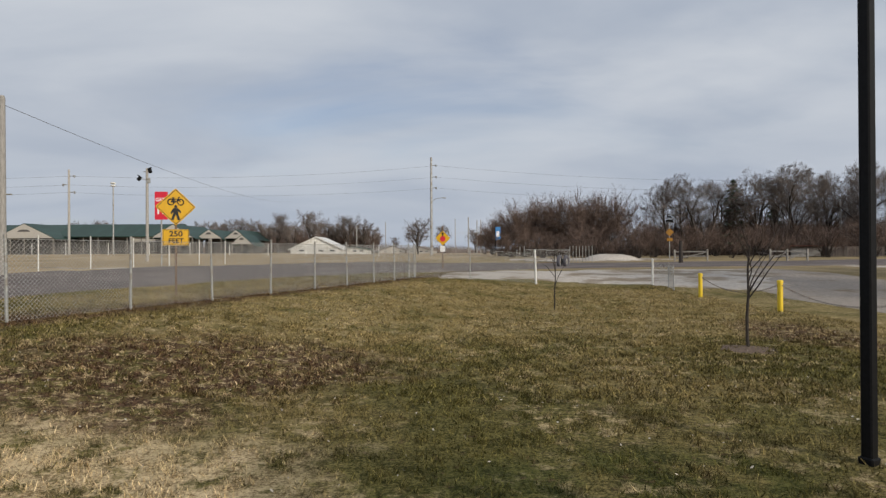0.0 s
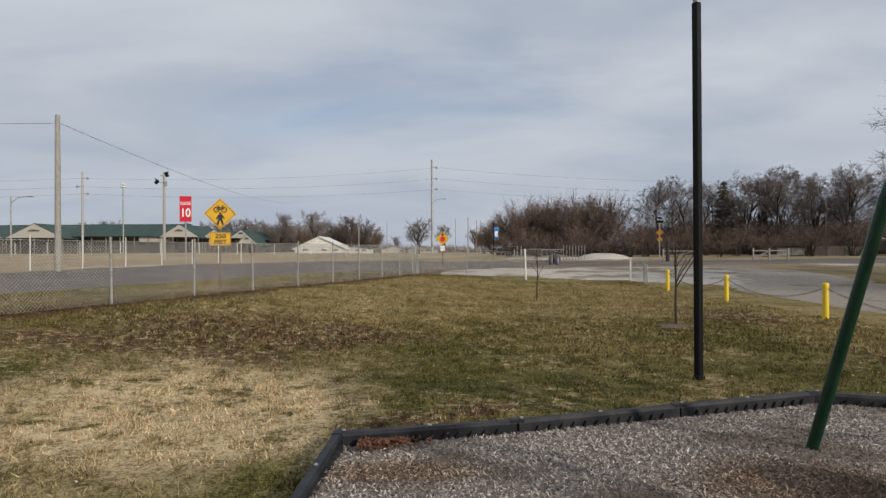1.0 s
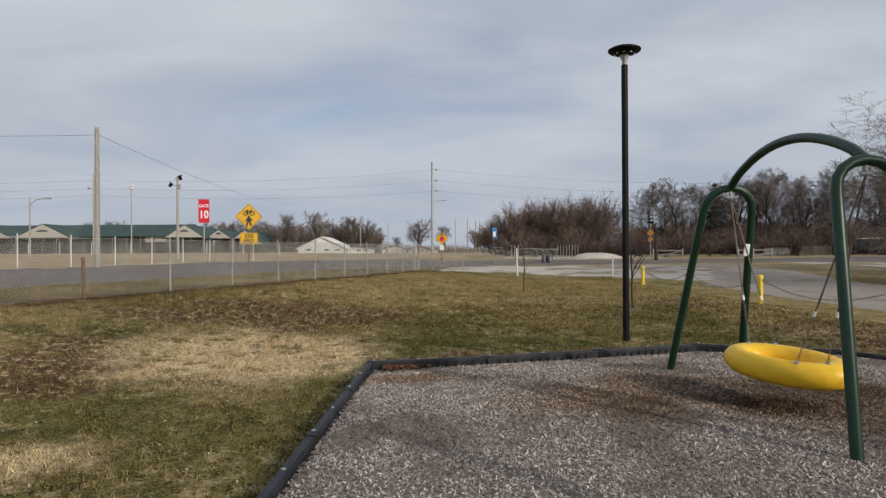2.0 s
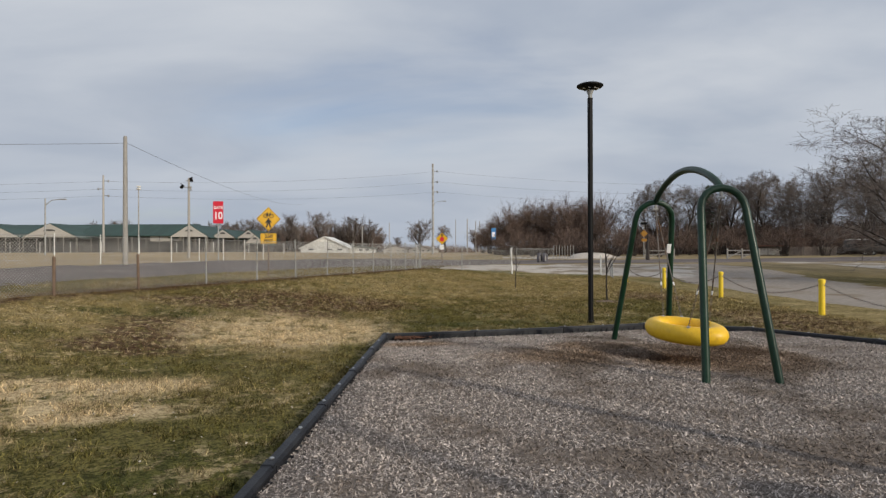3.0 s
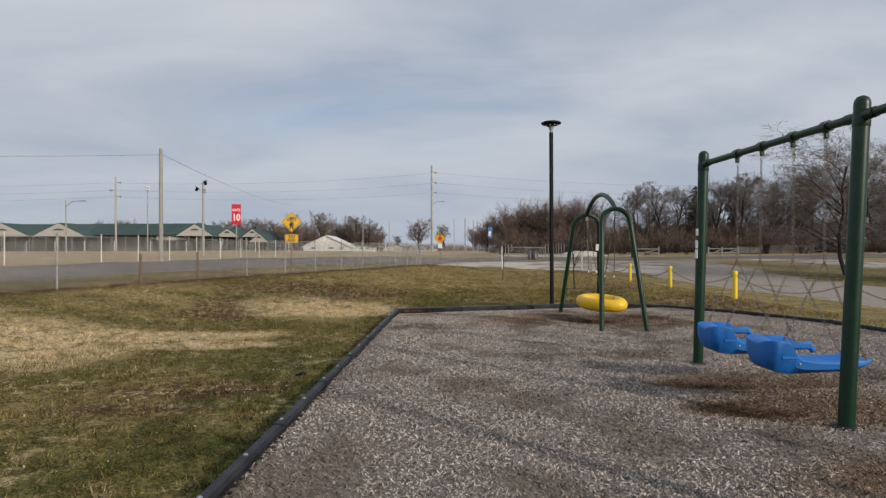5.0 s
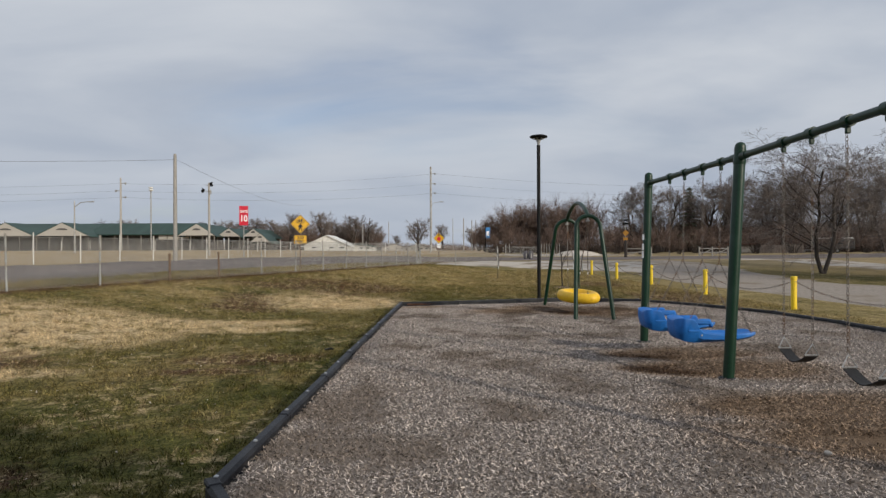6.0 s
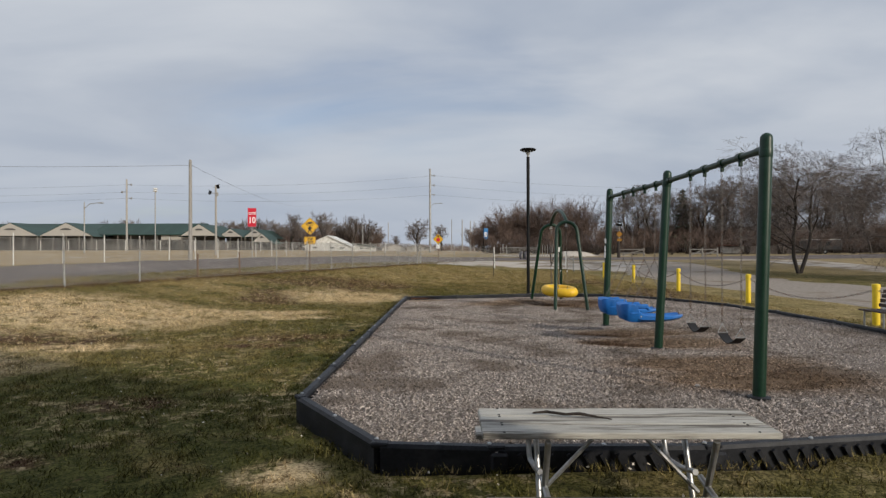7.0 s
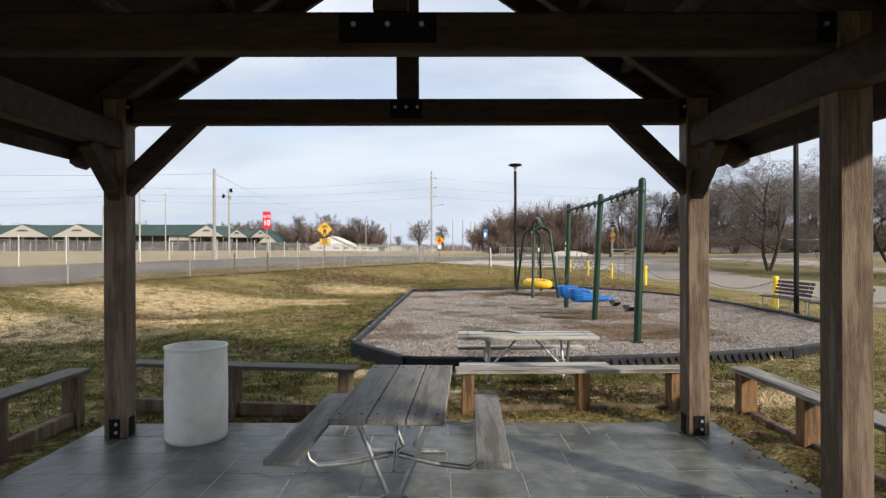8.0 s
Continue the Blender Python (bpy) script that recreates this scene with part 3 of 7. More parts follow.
def mulch_material(name, dark, light, island=0.0):
    m = mat(name, dark, light, 26, 0.95, 0.8, bscale=45, c=(0.215, 0.178, 0.150), cscale=0.6, world=True, spec=0.1, island=island)
    nt = m.node_tree
    n, l = nt.nodes, nt.links
    bsdf = n["Principled BSDF"]
    sep = n.new("ShaderNodeSeparateXYZ")
    l.new(n.new("ShaderNodeNewGeometry").outputs["Position"], sep.inputs[0])
    tex = n.new("ShaderNodeTexNoise")
    tex.inputs["Scale"].default_value, tex.inputs["Detail"].default_value = 2.2, 5

    def m2(op, x, y):
        k = n.new("ShaderNodeMath")
        k.operation = op
        for i, v in enumerate((x, y)):
            if isinstance(v, (int, float)):
                k.inputs[i].default_value = v
            else:
                l.new(v, k.inputs[i])
        return k.outputs[0]

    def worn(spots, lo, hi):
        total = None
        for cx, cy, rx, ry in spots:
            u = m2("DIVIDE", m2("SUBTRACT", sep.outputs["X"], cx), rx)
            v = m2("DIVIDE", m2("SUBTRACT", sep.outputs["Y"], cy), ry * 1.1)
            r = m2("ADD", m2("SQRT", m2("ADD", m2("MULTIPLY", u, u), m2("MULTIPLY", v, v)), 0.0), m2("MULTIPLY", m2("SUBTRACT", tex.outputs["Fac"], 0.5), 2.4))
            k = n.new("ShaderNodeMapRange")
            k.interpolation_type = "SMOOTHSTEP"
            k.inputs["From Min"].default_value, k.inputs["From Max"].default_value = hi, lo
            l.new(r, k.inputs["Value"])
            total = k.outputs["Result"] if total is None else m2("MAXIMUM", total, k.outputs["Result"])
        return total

    def over(fac, colour, blend):
        mix = n.new("ShaderNodeMix")
        mix.data_type, mix.blend_type = "RGBA", blend
        l.new(fac, mix.inputs["Factor"])
        l.new(bsdf.inputs["Base Color"].links[0].from_socket, mix.inputs["A"])
        mix.inputs["B"].default_value = (*colour, 1)
        l.new(mix.outputs["Result"], bsdf.inputs["Base Color"])

    over(worn(HOLLOWS + SCUFFS, 0.3, 1.45), (0.72, 0.60, 0.475), "MULTIPLY")
    over(worn(DARK_SPOTS, 0.2, 1.15), (0.36, 0.30, 0.26), "MULTIPLY")
    return m


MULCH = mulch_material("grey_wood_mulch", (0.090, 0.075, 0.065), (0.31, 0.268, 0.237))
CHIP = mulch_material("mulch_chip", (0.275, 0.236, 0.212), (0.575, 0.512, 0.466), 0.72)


def make_mulch():
    bm = B()
    bm.faces.new([bm.verts.new((x, y, 0)) for x, y in BORDER][::-1])
    for axis, lo, hi in ((0, -1.3, 9.8), (1, -13.9, 4.4)):
        for v in np.arange(lo, hi, 0.3):
            no = Vector((1, 0, 0)) if axis == 0 else Vector((0, 1, 0))
            bmesh.ops.bisect_plane(bm, geom=bm.verts[:] + bm.edges[:] + bm.faces[:], plane_co=no * float(v), plane_no=no)
    for v in bm.verts:
        v.co.z = mulch_height(v.co.x, v.co.y)
    bmesh.ops.recalc_face_normals(bm, faces=bm.faces)
    if sum(f.normal.z for f in bm.faces) < 0:
        bmesh.ops.reverse_faces(bm, faces=bm.faces)
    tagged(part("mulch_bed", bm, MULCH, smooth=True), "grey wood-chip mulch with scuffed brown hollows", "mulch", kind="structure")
    rng = np.random.default_rng(5)
    gx, gy = np.arange(-1.4, 9.9, 0.15), np.arange(-14.0, 4.6, 0.15)
    table = np.array([[mulch_height(float(u), float(v)) for u in gx] for v in gy])
    n = 620000
    x, y = rng.uniform(-1.25, 9.65, n), rng.uniform(-13.85, 4.4, n)
    keep = within(x, y, BORDER) & (rng.uniform(0, 1, n) < np.where(x > 6.5, 0.45, 1.0))
    x, y = x[keep], y[keep]
    n = len(x)
    z = heights(x, y, gx, gy, table) + 0.004
    a, ln, w = rng.uniform(0, 6.28, n), rng.uniform(0.009, 0.037, n), rng.uniform(0.003, 0.0085, n)
    t, s = np.clip(rng.normal(0, 0.5, n), -1, 1) * ln / 2, rng.normal(0, 0.7, n) * w / 2
    along = np.stack([np.cos(a) * ln / 2, np.sin(a) * ln / 2, t], 1)
    across = np.stack([-np.sin(a) * w / 2, np.cos(a) * w / 2, s], 1)
    c = np.stack([x, y, z + np.abs(t) * 0.6], 1)
    quads = np.stack([c - along - across, c + along - across, c + along + across, c - along + across], 1)
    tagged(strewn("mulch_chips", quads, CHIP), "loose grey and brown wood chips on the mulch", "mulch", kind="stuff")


make_mulch()


def make_border():
    """Interlocking plastic border timbers round the mulch, each with ribs, a tongue and spike heads."""
    border = thing("playground_border", label="black recycled plastic playground border round the mulch", category="border")
    pts = []
    for (ax, ay), (bx, by) in zip(BORDER, BORDER[1:] + BORDER[:1]):
        n = max(1, round(math.hypot(bx - ax, by - ay) / 1.9))
        pts += [(ax + (bx - ax) * k / n, ay + (by - ay) * k / n) for k in range(n)]
    z0, z1 = -0.50, 0.0
    for (ax, ay), (bx, by) in zip(pts, pts[1:] + pts[:1]):
        ln, ang = math.hypot(bx - ax, by - ay), math.degrees(math.atan2(by - ay, bx - ax))
        bm = B()
        prof = [(-0.055, z0), (-0.055, z1 - 0.035), (-0.035, z1 - 0.004), (0.035, z1 - 0.004), (0.055, z1 - 0.035), (0.055, z0)]
        rings = [[bm.verts.new((x, y, z)) for y, z in prof] for x in (0.012, ln - 0.012)]
        for k in range(len(prof)):
            j = (k + 1) % len(prof)
            bm.faces.new((rings[0][k], rings[1][k], rings[1][j], rings[0][j]))
        bm.faces.new(rings[0])
        bm.faces.new(rings[1][::-1])
        outside = (ay + by) / 2 < -13 and (ax + bx) / 2 > 1.2
        x = 0.20
        while x < ln - 0.22:
            beam(bm, (x - 0.045, -0.064, z1 - 0.22), (x + 0.035, -0.064, z1 - 0.075), 0.034, 0.05, 0.0, up=(0, 1, 0))
            if outside:
                beam(bm, (x - 0.05, 0.064, z1 - 0.27), (x + 0.07, 0.064, z1 - 0.06), 0.034, 0.05, 0.0, up=(0, 1, 0))
            x += 0.14
        if outside:
            beam(bm, (0.08, 0.062, z1 - 0.30), (ln - 0.08, 0.062, z1 - 0.30), 0.03, 0.05)
            box(bm, (ln - 0.02, 0.068, z1 - 0.13), (0.15, 0.05, 0.16), 0.02)
        box(bm, (ln, 0, z1 - 0.02), (0.16, 0.10, 0.05), 0.012)
        bmesh.ops.recalc_face_normals(bm, faces=bm.faces)
        piece = part("border_timber", bm, CURB_PLASTIC, border)
        piece.matrix_basis = pose(ax, ay, 0, 0, 0, ang)
        for q in (0.0, 0.5):
            sp = part("spike_head", lathe(B(), [(0.020, 0), (0.020, 0.008), (0.012, 0.014)], 10), STEEL, piece, "galvanised spike head")
            sp.matrix_basis = pose(max(0.06, ln * q), 0, z1 + (0.006 if q == 0 else -0.004))


make_border()


# ---------------------------------------------------------------- swings
def chain(bm, a, b, link=0.046, wire=0.0032):
    """A chain of oval links between two points."""
    a, b = Vector(a), Vector(b)
    ln = (b - a).length
    n = max(2, round(ln / (link * 0.76)))
    d = (b - a) / n
    q = d.to_track_quat("Z", "Y").to_matrix()
    hl, hw = link / 2, link * 0.30
    for i in range(n):
        c = a + d * (i + 0.5)
        flat = Vector((1, 0, 0)) if i % 2 else Vector((0, 1, 0))
        ring = []
        for k in range(8):
            t = 2 * math.pi * k / 8
            p = flat * (hw * math.cos(t)) + Vector((0, 0, 1)) * (hl * math.sin(t))
            ring.append(c + q @ p)
        tube(bm, ring, wire, 4, closed=True)
    return bm


# foot and head of each post, from the far one on
SWING_POSTS = [((4.205, -5.12), (4.300, -5.13)), ((4.228, -8.35), (4.395, -8.36)), ((4.130, -11.88), (4.270, -11.80))]
BEAM_Z = 2.86
BLUE_Y, BELT_Y = (-6.10, -6.68, -7.30, -7.86), (-9.45, -10.00, -10.60, -11.15)


def beam_x(y):
    """Where the top beam lies, over a place along the swing set."""
    heads = [h for _, h in SWING_POSTS]
    a, b = (heads[0], heads[1]) if y > heads[1][1] else (heads[1], heads[2])
    return a[0] + (b[0] - a[0]) * (y - a[1]) / (b[1] - a[1]) - 0.01


def make_swing_set():
    s = thing("swing_set", label="dark green tubular steel two-bay swing frame on mulch", category="swing set")
    for (fx, fy), (hx, hy) in SWING_POSTS:
        foot, head = Vector((fx, fy, -0.10)), Vector((hx, hy, 3.05))
        bm = lathe(B(), [(0.072, -0.30), (0.072, 3.07), (0.068, 3.11), (0.050, 3.14), (0.02, 3.155)], 20)
        p = part("post", bm, GREEN_PAINT, s, smooth=True)
        p.matrix_basis = Matrix.Translation(foot) @ (head - foot).to_track_quat("Z", "Y").to_matrix().to_4x4()
        part("post_strap", lathe(B(), [(0.074, 2.86), (0.077, 2.87), (0.077, 2.95), (0.074, 2.96)], 20), GREEN_PAINT, p, smooth=True)
        f = part("footing_collar", lathe(B(), [(0.12, -0.06), (0.13, 0.0), (0.085, 0.012)], 16), CURB_PLASTIC, s, "dark rubber collar")
        f.matrix_basis = pose(fx, fy, MULCH_Z + 0.02)
    for (_, a), (_, b) in zip(SWING_POSTS, SWING_POSTS[1:]):
        pa, pb = Vector((a[0] - 0.01, a[1], BEAM_Z)), Vector((b[0] - 0.01, b[1], BEAM_Z))
        d = (pb - pa).normalized()
        bm = tube(B(), [pa + d * 0.06, pb - d * 0.06], 0.043, 14)
        tube(bm, [pa + d * 0.06, pa + d * 0.20], 0.052, 14)
        tube(bm, [pb - d * 0.20, pb - d * 0.06], 0.052, 14)
        part("top_beam", bm, GREEN_PAINT, s, smooth=True)
    for y in BLUE_Y + BELT_Y:
        bx = beam_x(y)
        bm = tube(B(), [(bx, y - 0.045, BEAM_Z), (bx, y + 0.045, BEAM_Z)], 0.060, 14)
        box(bm, (bx, y, BEAM_Z - 0.085), (0.05, 0.035, 0.07), 0.008)
        part("hanger_clamp", bm, GREEN_PAINT, s, "green clamp with a swivel hanger", smooth=True)
    (fx, fy), (hx, hy) = SWING_POSTS[0]
    for z0, h in ((1.86, 0.10), (1.68, 0.12), (1.54, 0.13)):
        x = fx + (hx - fx) * (z0 + 0.1) / 3.15
        part("warning_label", box(B(), (x - 0.073, fy - 0.018, z0), (0.055, 0.008, h), 0.002, pose(0, 0, 0, 0, 0, -76)), SIGN_WHITE, s, "white safety label on the post")


make_swing_set()


def make_belt_swing(y0, y1):
    s = thing("belt_swing", (beam_x((y0 + y1) / 2), (y0 + y1) / 2, 0), label="black rubber belt swing hanging on steel chains", category="swing", group="belt swings")
    top, h = BEAM_Z - 0.12, abs(y1 - y0) / 2
    bm = B()
    rows = []
    for k in range(13):
        t = -1 + 2 * k / 12
        y, z = t * (h - 0.03), 0.40 + 0.10 * abs(t) ** 1.5
        rows.append([bm.verts.new((x, y, z + dz)) for x, dz in ((-0.065, 0.0), (0.065, 0.0), (0.065, 0.010), (-0.065, 0.010))])
    for a, b in zip(rows, rows[1:]):
        for k in range(4):
            bm.faces.new((a[k], b[k], b[(k + 1) % 4], a[(k + 1) % 4]))
    bm.faces.new(rows[0][::-1])
    bm.faces.new(rows[-1])
    bmesh.ops.recalc_face_normals(bm, faces=bm.faces)
    part("belt_seat", bm, RUBBER, s, smooth=True)
    for side in (-1, 1):
        y = side * h
        part("chain", chain(B(), (0, y, top), (0, y - side * 0.01, 0.64)), CHAIN_STEEL, s)
        bm = tube(B(), [(-0.07, y - side * 0.03, 0.52), (0, y - side * 0.01, 0.64), (0.07, y - side * 0.03, 0.52)], 0.007, 6)
        tube(bm, [(-0.07, y - side * 0.03, 0.52), (0.07, y - side * 0.03, 0.52)], 0.007, 6)
        part("triangle_ring", bm, STEEL, s)


make_belt_swing(BELT_Y[0], BELT_Y[1])
make_belt_swing(BELT_Y[2], BELT_Y[3])


def make_blue_seat(y0, y1):
    """A moulded reclining bucket: high rounded back at the near end, long leg trough."""
    s = thing("adaptive_swing", (beam_x((y0 + y1) / 2) + 0.10, (y0 + y1) / 2, -0.01), label="blue moulded plastic reclining swing seat on chains", category="swing", group="blue bucket swings")
    bm = B()
    # x along the seat, half width, underside height, rim height
    rib = [(-0.70, 0.10, 0.545, 0.635), (-0.695, 0.16, 0.49, 0.655), (-0.675, 0.21, 0.43, 0.668), (-0.64, 0.242, 0.38, 0.675), (-0.58, 0.258, 0.345, 0.678), (-0.50, 0.262, 0.33, 0.672),
           (-0.45, 0.260, 0.325, 0.655), (-0.415, 0.257, 0.325, 0.60), (-0.385, 0.254, 0.325, 0.53), (-0.33, 0.25, 0.325, 0.485), (-0.15, 0.24, 0.33, 0.455), (0.0, 0.23, 0.335, 0.45),
           (0.20, 0.22, 0.35, 0.45), (0.36, 0.20, 0.38, 0.465), (0.44, 0.17, 0.41, 0.475), (0.47, 0.10, 0.43, 0.47)]
    rings = []
    for x, w, z0, z1 in rib:
        depth = (z1 - z0)
        inner = z0 + (depth - 0.025 if depth > 0.15 else 0.6 * depth)
        sec = [(-w * 0.7, z0), (-w, z0 + 0.35 * depth), (-w * 1.03, z1 - 0.02), (-w * 0.97, z1), (-w * 0.86, z1 - 0.004), (-w * 0.78, inner + 0.6 * (z1 - inner)), (-w * 0.5, inner),
               (0, inner - 0.005)]
        sec = sec + [(-a, b) for a, b in reversed(sec[:-1])]
        rings.append([bm.verts.new((x, a, b)) for a, b in sec])
    for a, b in zip(rings, rings[1:]):
        for k in range(len(a)):
            j = (k + 1) % len(a)
            bm.faces.new((a[k], b[k], b[j], a[j]))
    bm.faces.new(rings[0])
    bm.faces.new(rings[-1][::-1])
    bmesh.ops.recalc_face_normals(bm, faces=bm.faces)
    shell = part("seat_shell", bm, BLUE_PLASTIC, s, smooth=True)
    for side in (-1, 1):
        bm = box(B(), (-0.37, side * 0.232, 0.625), (0.30, 0.062, 0.085), 0.024)
        beam(bm, (-0.25, side * 0.232, 0.62), (-0.20, side * 0.232, 0.555), 0.058, 0.06, 0.02)
        part("arm_rest", bm, BLUE_PLASTIC, shell, smooth=True)
        part("side_rib", box(B(), (-0.47, side * 0.262, 0.50), (0.16, 0.018, 0.03), 0.006), BLUE_PLASTIC, shell)
        part("side_bolt", tube(B(), [(-0.36, side * 0.235, 0.44), (-0.36, side * 0.265, 0.44)], 0.012, 8), STEEL, shell, "steel bolt")
    top, h = BEAM_Z - 0.12, abs(y1 - y0) / 2
    for side in (-1, 1):
        y = side * h
        knot = (-0.12, y, 1.48)
        part("chain", chain(B(), (-0.10, y, top), knot), CHAIN_STEEL, s)
        part("chain", chain(B(), knot, (-0.52, side * 0.24, 0.672)), CHAIN_STEEL, s)
        part("chain", chain(B(), knot, (0.36, side * 0.20, 0.465)), CHAIN_STEEL, s)


make_blue_seat(BLUE_Y[0], BLUE_Y[1])
make_blue_seat(BLUE_Y[2], BLUE_Y[3])


def arch(bm, a, b, top, r=0.052, w=0.30):
    """A leg up from a, a round bend through top and a leg down to b."""
    a, b, top = Vector(a), Vector(b), Vector(top)
    side = (b - a).normalized()
    sl, sr = top - side * w, top + side * w
    drop = Vector((0, 0, w * 0.95))
    lean = ((top - (a + b) / 2) / (top.z - a.z)) * drop.z
    sl, sr = sl - lean.normalized() * lean.length, sr - lean.normalized() * lean.length
    pts = [a, sl]
    for k in range(1, 8):
        t = math.pi * k / 8
        pts.append(sl.lerp(sr, (1 - math.cos(t)) / 2) + (top - (sl + sr) / 2) * math.sin(t))
    pts += [sr, b]
    return tube(bm, pts, r, 14)


def make_tube_swing():
    s = thing("arch_swing", label="dark green steel arch swing frame standing on mulch", category="swing frame")
    north, south = (4.22, 1.62, 2.50), (4.17, -1.05, 2.48)
    part("arch_leg_frame", arch(B(), (3.665, 2.46, -0.3), (4.74, 2.46, -0.3), north, w=0.33), GREEN_PAINT, s, smooth=True)
    part("arch_leg_frame", arch(B(), (3.74, -1.56, -0.3), (4.70, -1.60, -0.3), south), GREEN_PAINT, s, smooth=True)
    bm = B()
    pts = []
    for k in range(17):
        t = k / 16
        p = Vector(north).lerp(Vector(south), t)
        pts.append(p + Vector((0, 0, 0.40 * math.sin(math.pi * t) ** 0.75)))
    tube(bm, pts, 0.052, 14)
    part("curved_top_beam", bm, GREEN_PAINT, s, smooth=True)
    for p in (north, south):
        bm = box(B(), (p[0], p[1], p[2] - 0.085), (0.045, 0.035, 0.08), 0.010)
        tube(bm, [(p[0] - 0.05, p[1], p[2] - 0.13), (p[0] + 0.05, p[1], p[2] - 0.13)], 0.018, 8)
        part("swivel_hanger", bm, GALV_DULL, s, "silver swivel hanger", smooth=True)
    bm = box(B(), (4.53, 1.815, 1.66), (0.075, 0.02, 0.17), 0.004, pose(0, 0, 0, 16, 0, 0))
    part("warning_label", bm, SIGN_WHITE, s, "white warning label on the leg")
    t = thing("tube_swing", (4.25, 0.40, 0.0), label="yellow moulded plastic ring swing hanging on chains", category="swing")
    bm = B()
    sides, minor, R, r = 40, 14, 0.50, 0.158
    rings = []
    for i in range(sides):
        q = 2 * math.pi * i / sides
        rings.append([bm.verts.new((1.10 * (R + r * math.cos(u)) * math.cos(q), 0.66 * (R + r * math.cos(u)) * math.sin(q), 0.92 * r * math.sin(u))) for u in [2 * math.pi * k / minor for k in range(minor)]])
    for i in range(sides):
        a, b = rings[i], rings[(i + 1) % sides]
        for k in range(minor):
            bm.faces.new((a[k], b[k], b[(k + 1) % minor], a[(k + 1) % minor]))
    tilt = pose(0, 0, 0.345, 3.5, 3, -60)
    ring = part("ring_seat", bm, YELLOW_PLASTIC, t, smooth=True)
    ring.matrix_basis = tilt
    fl = part("seat_floor", lathe(B(), [(0.42, -0.10), (0.42, -0.05), (0.34, -0.03)], 30), YELLOW_PLASTIC, ring, "yellow seat floor with a seam", smooth=True)
    fl.matrix_basis = Matrix.Diagonal((1.10, 0.66, 1, 1))
    for (px, py), hang in (((-0.52, 0.12), north), ((-0.30, 0.30), north), ((0.30, -0.30), south), ((0.52, -0.12), south)):
        e = tilt @ Vector((px, py, 0.135))
        a = Vector((hang[0] - 4.25, hang[1] - 0.40, hang[2] - 0.14))
        mid = a.lerp(e, 0.72)
        part("hanging_rod", tube(B(), [a, mid], 0.010, 6), CHAIN_STEEL, t, "slim brown hanging rod")
        part("rod_sleeve", tube(B(), [a.lerp(e, 0.69), mid], 0.014, 8), SIGN_WHITE, t, "white sleeve on the rod's end")
        part("chain", chain(B(), mid, e), CHAIN_STEEL, t)
        part("chain_anchor", lathe(B(), [(0.03, -0.02), (0.03, 0.012), (0.012, 0.025)], 10, e), STEEL, t)


make_tube_swing()


# ---------------------------------------------------------------- lamps, bollards
def make_lamp(x, y, rz):
    z = gz(x, y)
    s = thing("street_lamp", (x, y, z), rz, "black square steel lamp post with a flat round solar head", "lamp", "park lamps")
    part("base_plate", box(B(), (0, 0, 0.03), (0.135, 0.135, 0.07), 0.012), BLACK_PAINT, s)
    part("pole", box(B(), (0, 0, 2.81), (0.102, 0.102, 5.56), 0.012), BLACK_PAINT, s)
    part("neck", lathe(B(), [(0.050, 5.50), (0.050, 5.66), (0.080, 5.73), (0.10, 5.80)], 16), GALV_DULL, s, "grey metal neck", smooth=True)
    head = part("lamp_head", lathe(B(), [(0.10, 5.78), (0.30, 5.845), (0.325, 5.87), (0.325, 5.895), (0.27, 5.925), (0.05, 5.94)], 32), BLACK_PAINT, s, smooth=True)
    for k in range(8):
        q = 2 * math.pi * k / 8
        led = part("led_lens", lathe(B(), [(0.022, -0.006), (0.024, 0.006)], 10), SIGN_WHITE, head, "pale led lens")
        led.matrix_basis = pose(0.19 * math.cos(q), 0.19 * math.sin(q), 5.803)


make_lamp(4.07, 5.77, 25)
make_lamp(10.05, -7.0, 10)

BOLLARD_Y = (25.1, 19.3, 13.5, 7.45, 1.5, -4.5, -10.5)


def bollard_x(y):
    return 10.88


def make_bollards():
    first = None
    for y in BOLLARD_Y:
        x = bollard_x(y)
        if first is None:
            first = thing("bollard", (x, y, gz(x, y)), label="yellow painted steel bollard with a capped top", category="bollard", group="bollards along the lane")
            part("post", lathe(B(), [(0.082, -0.2), (0.082, 0.93), (0.075, 0.95)], 18), BOLLARD_PAINT, first, smooth=True)
            part("cap", lathe(B(), [(0.092, 0.90), (0.092, 0.965), (0.075, 0.99), (0.03, 1.0)], 18), BOLLARD_PAINT, first, smooth=True)
        else:
            copy_thing(first, pose(x, y, gz(x, y), 0, 0, 40 * y))
    for a, b in zip(BOLLARD_Y, BOLLARD_Y[1:]):
        pa, pb = Vector((bollard_x(a), a, gz(bollard_x(a), a) + 0.86)), Vector((bollard_x(b), b, gz(bollard_x(b), b) + 0.86))
        pts = [pa.lerp(pb, k / 12) - Vector((0, 0, 0.42 * (1 - (k / 6 - 1) ** 2))) for k in range(13)]
        bm = B()
        for p, q in zip(pts, pts[1:]):
            chain(bm, p, q, 0.09, 0.005)
        tagged(part("barrier_chain", bm, CHAIN_STEEL), "rusty steel chain sagging between two bollards", "chain", "barrier chains")


make_bollards()


# ---------------------------------------------------------------- pavilion
FLOOR_Z = -0.19
# the last row is an added, unseen bay; its roof keeps back light out
PX, PY = (-2.87, 2.98), (-17.2, -19.45, -21.8, -24.1, -26.4)
MID = 0.065
TIE = 2.965
ROOF0, SLOPE = 3.47, 0.68


